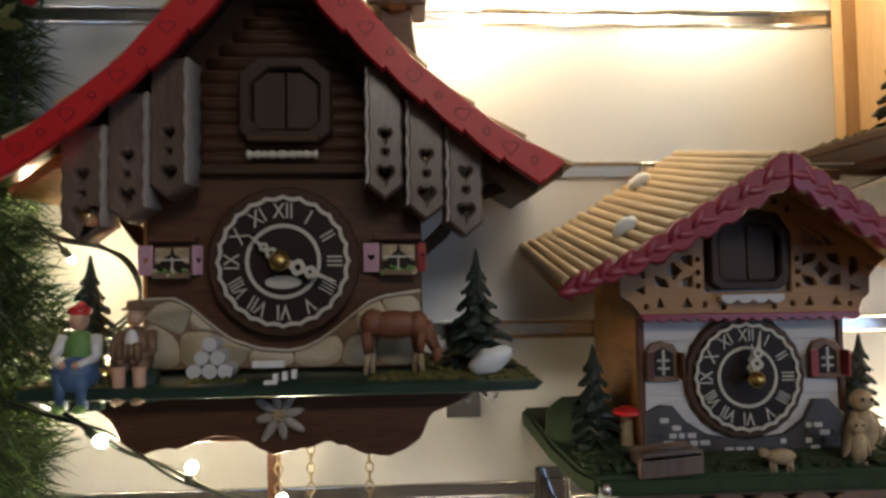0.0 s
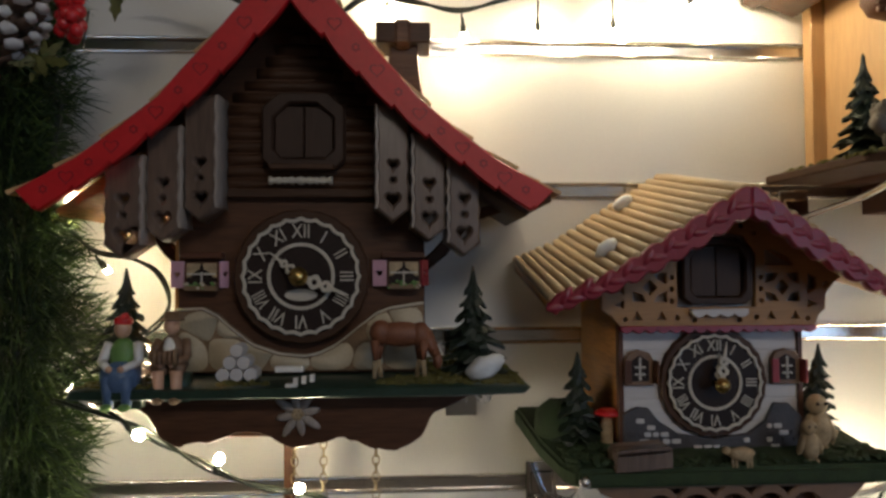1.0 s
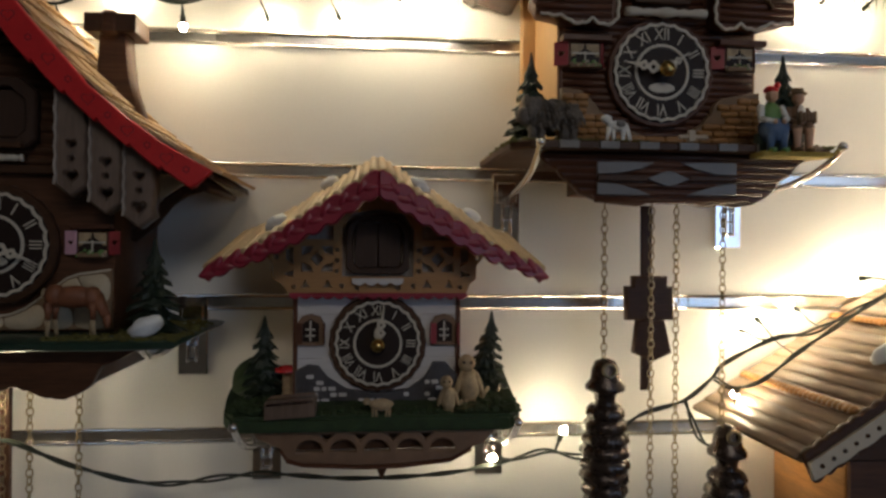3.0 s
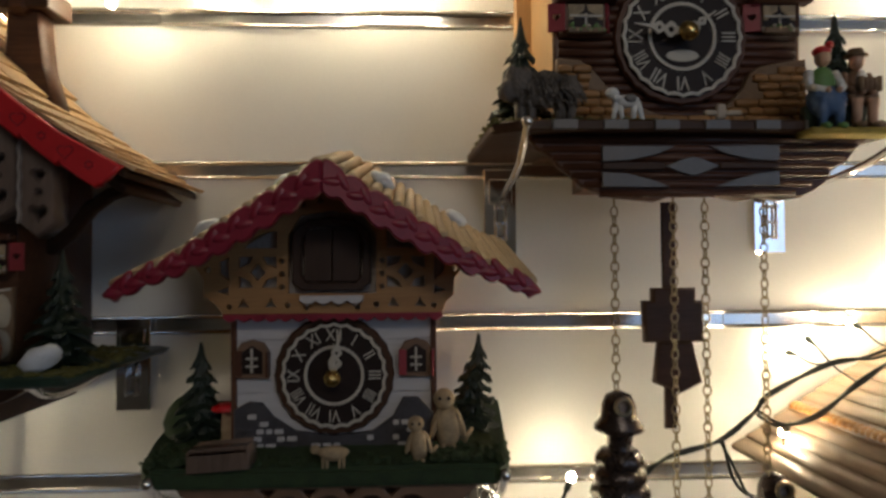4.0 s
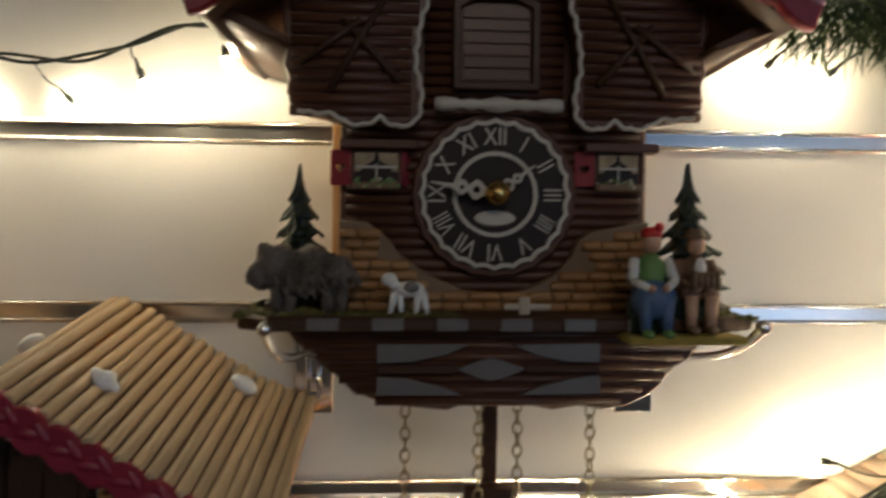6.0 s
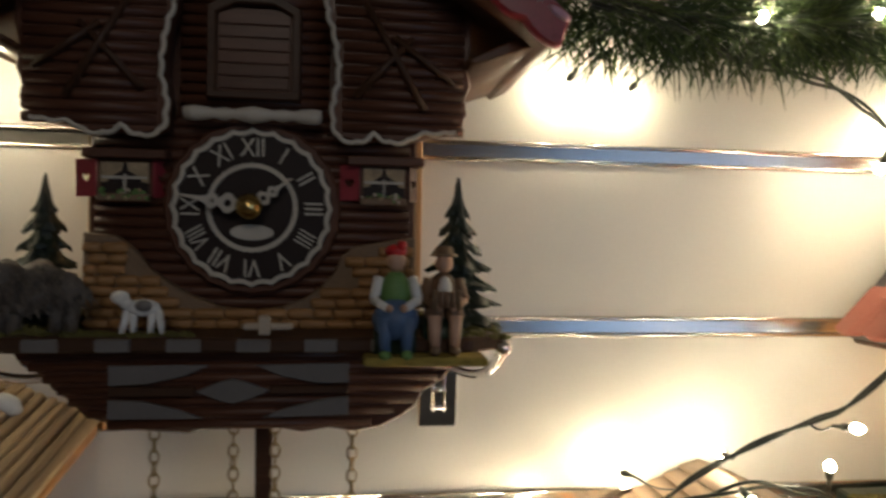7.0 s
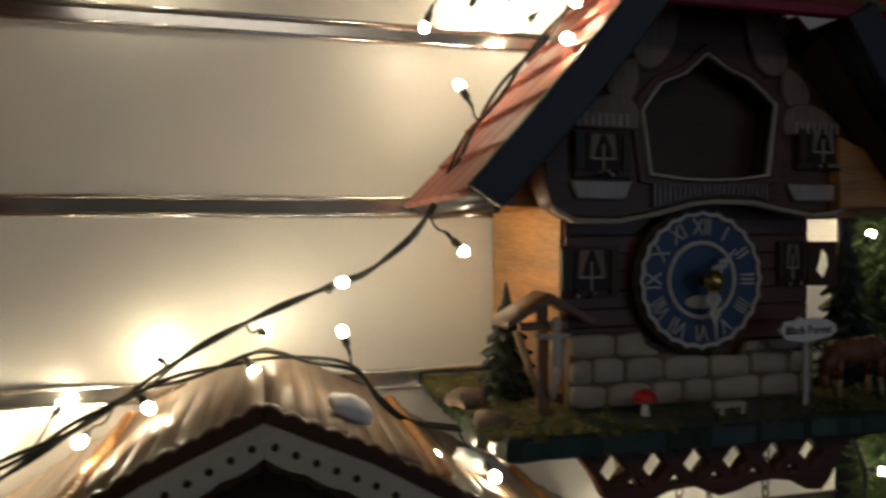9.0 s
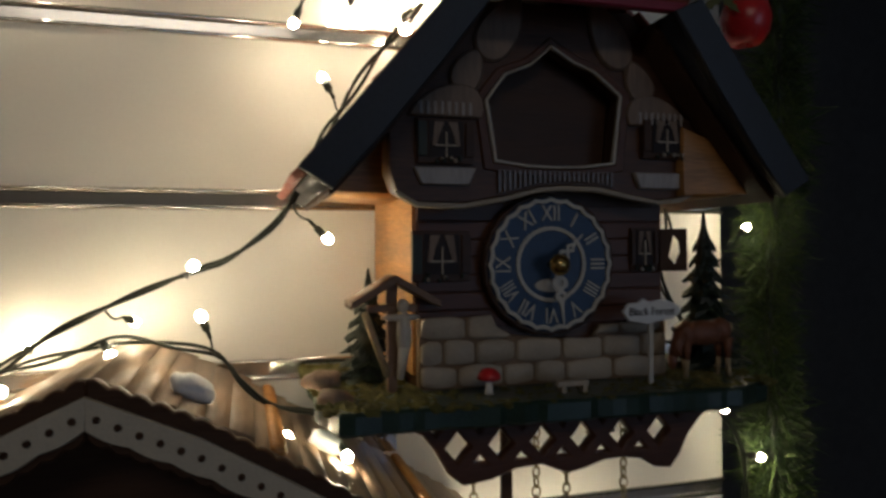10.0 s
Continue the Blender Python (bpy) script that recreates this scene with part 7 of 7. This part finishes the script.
string_lights((0.2, 0.57, 1.2), "warm white fairy lights on a dark cable below the clocks", [
    [(-0.205, 0.5, 1.312), (-0.152, 0.485, 1.303), (-0.099, 0.48, 1.276), (-0.057, 0.48, 1.254), (-0.025, 0.485, 1.242), (0.009, 0.5, 1.231), (0.026, 0.52, 1.214), (0.054, 0.545, 1.191), (0.12, 0.572, 1.165), (0.22, 0.575, 1.172), (0.32, 0.575, 1.165), (0.42, 0.57, 1.17), (0.493, 0.57, 1.183), (0.531, 0.57, 1.192), (0.570, 0.57, 1.185), (0.6, 0.565, 1.205), (0.633, 0.56, 1.232), (0.682, 0.56, 1.247), (0.715, 0.56, 1.272), (0.728, 0.56, 1.287), (0.782, 0.555, 1.315), (0.824, 0.55, 1.323), (0.88, 0.545, 1.351), (0.914, 0.54, 1.3705), (0.953, 0.54, 1.398), (1.002, 0.54, 1.422), (1.048, 0.535, 1.441), (1.07, 0.535, 1.449), (1.101, 0.535, 1.472), (1.116, 0.532, 1.491)],
    [(0.683, 0.56, 1.248), (0.700, 0.556, 1.205), (0.723, 0.555, 1.19), (0.745, 0.56, 1.15)],
    [(0.715, 0.556, 1.272), (0.735, 0.55, 1.262), (0.765, 0.545, 1.272), (0.80, 0.545, 1.298), (0.85, 0.545, 1.33), (0.9, 0.54, 1.363), (0.927, 0.54, 1.374), (0.965, 0.538, 1.384), (0.997, 0.535, 1.392), (1.029, 0.538, 1.387), (1.062, 0.54, 1.378), (1.080, 0.54, 1.355), (1.101, 0.54, 1.338), (1.139, 0.54, 1.329), (1.19, 0.54, 1.322)],
], [
    ((-0.142, 0.483, 1.298), (-0.127, 0.478, 1.288)),
    ((-0.067, 0.48, 1.258), (-0.064, 0.478, 1.268)),
    ((-0.012, 0.49, 1.237), (-0.001, 0.478, 1.244)),
    ((0.493, 0.57, 1.183), (0.470, 0.562, 1.188)),
    ((0.540, 0.57, 1.191), (0.550, 0.572, 1.213)),
    ((0.742, 0.55, 1.264), (0.744, 0.566, 1.252)),
    ((0.735, 0.55, 1.262), (0.7525, 0.580, 1.226)),
    ((0.782, 0.555, 1.315), (0.776, 0.622, 1.318)),
    ((0.84, 0.55, 1.328), (0.846, 0.622, 1.346)),
    ((0.80, 0.545, 1.30), (0.797, 0.622, 1.334)),
    ((0.90, 0.542, 1.362), (0.890, 0.492, 1.352)),
    ((0.914, 0.54, 1.3705), (0.923, 0.530, 1.361)),
    ((0.940, 0.54, 1.388), (0.918, 0.608, 1.380)),
    ((0.985, 0.54, 1.414), (0.999, 0.585, 1.400)),
    ((0.985, 0.535, 1.391), (0.9915, 0.528, 1.382)),
    ((1.040, 0.535, 1.438), (1.0485, 0.494, 1.445)),
    ((1.062, 0.54, 1.378), (1.0515, 0.525, 1.408)),
    ((1.116, 0.532, 1.491), (1.143, 0.534, 1.464)),
    ((1.10, 0.54, 1.338), (1.109, 0.486, 1.327)),
    ((1.139, 0.54, 1.329), (1.150, 0.482, 1.311)),
])
string_lights((1.15, 0.55, 1.6), "warm white fairy lights wound over a tiled clock roof", [
    [(1.116, 0.532, 1.491), (1.128, 0.528, 1.515), (1.142, 0.525, 1.545), (1.152, 0.52, 1.560), (1.172, 0.50, 1.592), (1.192, 0.49, 1.616), (1.214, 0.50, 1.642), (1.228, 0.53, 1.664), (1.232, 0.555, 1.676), (1.225, 0.565, 1.688), (1.205, 0.565, 1.699), (1.18, 0.565, 1.694), (1.155, 0.565, 1.677), (1.133, 0.568, 1.670), (1.115, 0.57, 1.684), (1.082, 0.57, 1.703), (1.03, 0.56, 1.712), (0.98, 0.545, 1.716), (0.93, 0.53, 1.73), (0.86, 0.53, 1.745)],
], [
    ((1.152, 0.52, 1.560), (1.1405, 0.534, 1.587)),
    ((1.192, 0.49, 1.617), (1.183, 0.437, 1.598)),
    ((1.214, 0.50, 1.643), (1.205, 0.472, 1.634)),
    ((1.133, 0.568, 1.670), (1.121, 0.566, 1.638)),
    ((1.225, 0.565, 1.690), (1.206, 0.622, 1.683)),
    ((1.19, 0.565, 1.696), (1.172, 0.622, 1.674)),
    ((1.232, 0.555, 1.68), (1.246, 0.622, 1.690)),
    ((1.228, 0.54, 1.668), (1.214, 0.590, 1.655)),
    ((0.93, 0.545, 1.728), (0.9195, 0.606, 1.700)),
    ((0.88, 0.54, 1.738), (0.8655, 0.606, 1.705)),
    ((0.99, 0.545, 1.72), (0.989, 0.524, 1.741)),
    ((1.07, 0.56, 1.708), (1.086, 0.53, 1.751)),
])
# Out of view: strand added to brighten the wall under the tiled clock.
string_lights((1.28, 0.58, 1.16), "unseen warm white fairy lights on a dark cable added below a lattice apron", [
    [(1.14, 0.58, 1.13), (1.22, 0.58, 1.165), (1.3, 0.58, 1.15), (1.38, 0.58, 1.16), (1.46, 0.58, 1.13)],
], [
    ((1.22, 0.58, 1.165), (1.225, 0.575, 1.19)),
    ((1.3, 0.58, 1.15), (1.31, 0.572, 1.175)),
    ((1.38, 0.58, 1.16), (1.39, 0.57, 1.185)),
])
string_lights((1.5, 0.55, 1.4), "warm white fairy lights hanging in the end garland", [
    [(1.395, 0.60, 1.50), (1.43, 0.59, 1.497), (1.455, 0.57, 1.505), (1.462, 0.56, 1.47), (1.452, 0.56, 1.43), (1.47, 0.56, 1.395), (1.50, 0.57, 1.36), (1.53, 0.58, 1.30), (1.56, 0.58, 1.24), (1.57, 0.6, 1.1)],
], [
    ((1.50, 0.57, 1.355), (1.474, 0.50, 1.318)),
    ((1.555, 0.58, 1.25), (1.575, 0.575, 1.246)),
    ((1.52, 0.57, 1.44), (1.566, 0.582, 1.475)),
    ((1.46, 0.57, 1.47), (1.425, 0.605, 1.46)),
])
string_lights((-0.21, 0.56, 1.4), "warm white fairy lights tucked into the side garland", [
    [(-0.25, 0.55, 1.70), (-0.22, 0.535, 1.56), (-0.225, 0.53, 1.49), (-0.2, 0.55, 1.44), (-0.17, 0.57, 1.43), (-0.145, 0.572, 1.415), (-0.135, 0.57, 1.385), (-0.155, 0.565, 1.36), (-0.2, 0.55, 1.34), (-0.24, 0.54, 1.28)],
], [
    ((-0.225, 0.53, 1.49), (-0.2, 0.515, 1.473), 0.003),
    ((-0.2, 0.55, 1.44), (-0.192, 0.572, 1.419), 0.0028),
    ((-0.16, 0.565, 1.358), (-0.147, 0.548, 1.345)),
    ((-0.235, 0.54, 1.29), (-0.225, 0.57, 1.31)),
])


# ---- pine garlands ----
def garland(at, label, axis, radius, per_metre, seed, needle=0.04, thin=0.0009):
    """A wire core with thousands of thin flat needles, denser outside; the paler outer ones carry bulb light in their
    colour.
    """
    g = thing("pine_garland", at, label, "garland", "pine garlands")
    pts = spline_even(axis, 0.01)
    part("core", tube(pts, 0.004, 1, False), M_CABLE, g)
    rn = np.random.RandomState(seed)
    P = np.array([p[:] for p in pts])
    seg = np.linalg.norm(np.diff(P, axis=0), axis=1).sum()
    for name, mat, share, reach in (("needles", M_NEEDLE, 0.62, 0.92), ("needles", M_NEEDLE_LIT, 0.38, 1.05)):
        n = int(per_metre * seg * share)
        idx = rn.randint(0, len(P) - 1, n)
        d = P[idx + 1] - P[idx]
        d /= np.linalg.norm(d, axis=1)[:, None]
        out = rn.normal(size=(n, 3))
        out -= d * (out * d).sum(1)[:, None]
        out /= np.linalg.norm(out, axis=1)[:, None]
        wave = 1 + 0.22 * np.sin(idx * 0.21 + seed) + 0.12 * np.sin(idx * 0.57)
        r0 = radius * rn.uniform(0.05, 0.62, n) * wave
        a = P[idx] + out * r0[:, None] + d * rn.uniform(-0.008, 0.008, (n, 1))
        aim = out * rn.uniform(0.55, 1.0, (n, 1)) + d * rn.choice([-1, 1], (n, 1)) * rn.uniform(0.1, 0.75, (n, 1)) + rn.normal(scale=0.22, size=(n, 3))
        aim /= np.linalg.norm(aim, axis=1)[:, None]
        ln = needle * rn.uniform(0.6, 1.1, (n, 1)) * reach
        b = a + aim * ln
        b[:, 2] -= 0.15 * ln[:, 0] * rn.uniform(0, 1, n)
        b[:, 1] = np.minimum(b[:, 1], WALL_Y - 0.002) if axis[0][0] < 1.5 else b[:, 1]
        a[:, 1] = np.minimum(a[:, 1], WALL_Y - 0.003) if axis[0][0] < 1.5 else a[:, 1]
        side = np.cross(aim, rn.normal(size=(n, 3)))
        side *= thin / np.linalg.norm(side, axis=1)[:, None]
        mid = a * 0.45 + b * 0.55
        V = np.stack([a - side * 0.5, a + side * 0.5, mid + side, b, mid - side], 1).reshape(-1, 3) - np.array(at)
        F = (np.arange(n)[:, None] * 5 + np.arange(5)[None]).tolist()
        me = bpy.data.meshes.new("needles")
        me.from_pydata(V.tolist(), [], F)
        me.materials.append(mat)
        ob = new(name, me)
        ob.parent = g
        tagged(ob, kind="stuff")
    return g


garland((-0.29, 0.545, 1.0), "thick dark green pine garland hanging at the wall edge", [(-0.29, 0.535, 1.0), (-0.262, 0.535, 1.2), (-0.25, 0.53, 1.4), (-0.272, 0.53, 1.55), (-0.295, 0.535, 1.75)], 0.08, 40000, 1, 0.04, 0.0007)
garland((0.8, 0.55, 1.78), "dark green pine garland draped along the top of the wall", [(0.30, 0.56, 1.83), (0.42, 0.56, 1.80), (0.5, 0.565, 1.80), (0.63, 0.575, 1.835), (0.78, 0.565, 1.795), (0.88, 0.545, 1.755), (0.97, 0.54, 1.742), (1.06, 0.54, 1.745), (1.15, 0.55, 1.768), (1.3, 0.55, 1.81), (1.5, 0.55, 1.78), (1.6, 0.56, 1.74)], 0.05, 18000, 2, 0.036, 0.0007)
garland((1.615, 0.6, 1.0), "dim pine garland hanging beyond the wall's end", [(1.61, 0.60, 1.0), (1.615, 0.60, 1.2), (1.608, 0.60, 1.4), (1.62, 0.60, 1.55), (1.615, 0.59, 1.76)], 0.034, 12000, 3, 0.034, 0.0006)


# ---- garland ornaments ----
def pine_cone(x, y, z, r):
    c = thing("pine_cone", (x, y, z - r), "frosted brown pine cone wired to the garland", "pine cone")
    part("core", ball(bmesh.new(), (x, y, z), (r * 0.6, r * 0.6, r * 0.85), 0, 12), M_CONE, c, "", True)
    rows = 9
    for i in range(rows):
        f = i / (rows - 1)
        ph = math.pi * (0.1 + 0.8 * f)
        rr, zz = r * math.sin(ph), z + r * 1.15 * math.cos(ph)
        n = max(4, int(11 * math.sin(ph)))
        for k in range(n):
            a = 2 * math.pi * (k + 0.5 * (i % 2)) / n
            o = Vector((math.cos(a), math.sin(a), 0))
            p = Vector((x, y, zz)) + o * rr * 0.78
            turn = o.to_track_quat("X", "Z").to_matrix().to_4x4() @ Matrix.Rotation(radians(-25), 4, "Y")
            s = part("scale", ball(bmesh.new(), p, (r * 0.3, r * 0.2, r * 0.07), 0, 8, turn), M_CONE, c, "", True)
            part("frosting", ball(bmesh.new(), p + o * r * 0.22 + Vector((0, 0, r * 0.1)), (r * 0.15, r * 0.2, r * 0.11), 0, 6, turn, 0.6, k), M_FROST, s, "", True)


pine_cone(-0.246, 0.487, 1.628, 0.036)


def berries(x, y, z, n, r, spread, seed):
    b = thing("berry_cluster", (x, y, z - spread), "shiny red berries wired to the garland", "berries", "berry clusters")
    rn = random.Random(seed)
    for i in range(n):
        p = (x + rn.uniform(-1, 1) * spread * 0.6, y + rn.uniform(-1, 0.6) * spread * 0.6, z + rn.uniform(-1, 1) * spread)
        part("berry", ball(bmesh.new(), p, (r, r, r * 1.05), 0, 12), M_SCARLET, b, "", True)
    part("stem", rod(bmesh.new(), (x, y + 0.02, z - spread), (x, y + 0.03, z + spread), 0.001), M_CABLE, b)


berries(-0.193, 0.50, 1.628, 17, 0.0058, 0.018, 3)
berries(-0.252, 0.50, 1.588, 4, 0.0078, 0.018, 4)
berries(-0.262, 0.50, 1.555, 2, 0.0075, 0.01, 9)


def sprig(x, y, z, n, size, seed, label):
    s = thing("leaf_sprig", (x, y, z), label, "leaves", "leaf sprigs")
    rn = random.Random(seed)
    for i in range(n):
        a = 2 * math.pi * i / n + rn.uniform(-0.3, 0.3)
        l = size * rn.uniform(0.7, 1.1)
        half = [(0, 0), (l * 0.15, l * 0.13), (l * 0.25, l * 0.1), (l * 0.4, l * 0.2), (l * 0.52, l * 0.13), (l * 0.68, l * 0.17), (l * 0.78, l * 0.08), (l, 0)]
        pts = half + [(px_, -pz) for px_, pz in reversed(half[1:-1])]
        me = plate([pts], -0.0004, 0.0004, 0.0001)
        me.transform(Matrix.Translation((x, y + rn.uniform(-0.006, 0.006), z)) @ Matrix.Rotation(-a, 4, "Y") @ Matrix.Rotation(radians(rn.uniform(-28, 28)), 4, "Z"))
        part("leaf", me, M_SPRIG, s)


sprig(-0.213, 0.492, 1.592, 7, 0.026, 1, "dusty green toothed leaves beside a pine cone")
sprig(-0.165, 0.52, 1.665, 8, 0.03, 2, "frosted green leaves at the garland's top")
sprig(1.468, 0.49, 1.668, 6, 0.03, 5, "green leaves beside a red apple")
ap = thing("apple_ornament", (1.499, 0.5, 1.632), "shiny red apple ornament on the garland", "ornament")
part("apple", lathe(bmesh.new(), [(0.002, 0.0), (0.012, -0.002), (0.019, 0.008), (0.0215, 0.02), (0.0185, 0.032), (0.01, 0.037), (0.003, 0.034)], (1.499, 0.5, 1.632), "Z", 20), M_SCARLET, ap, "", True)
part("stalk", rod(bmesh.new(), (1.499, 0.5, 1.664), (1.502, 0.5, 1.678), 0.0012), M_CONE, ap)
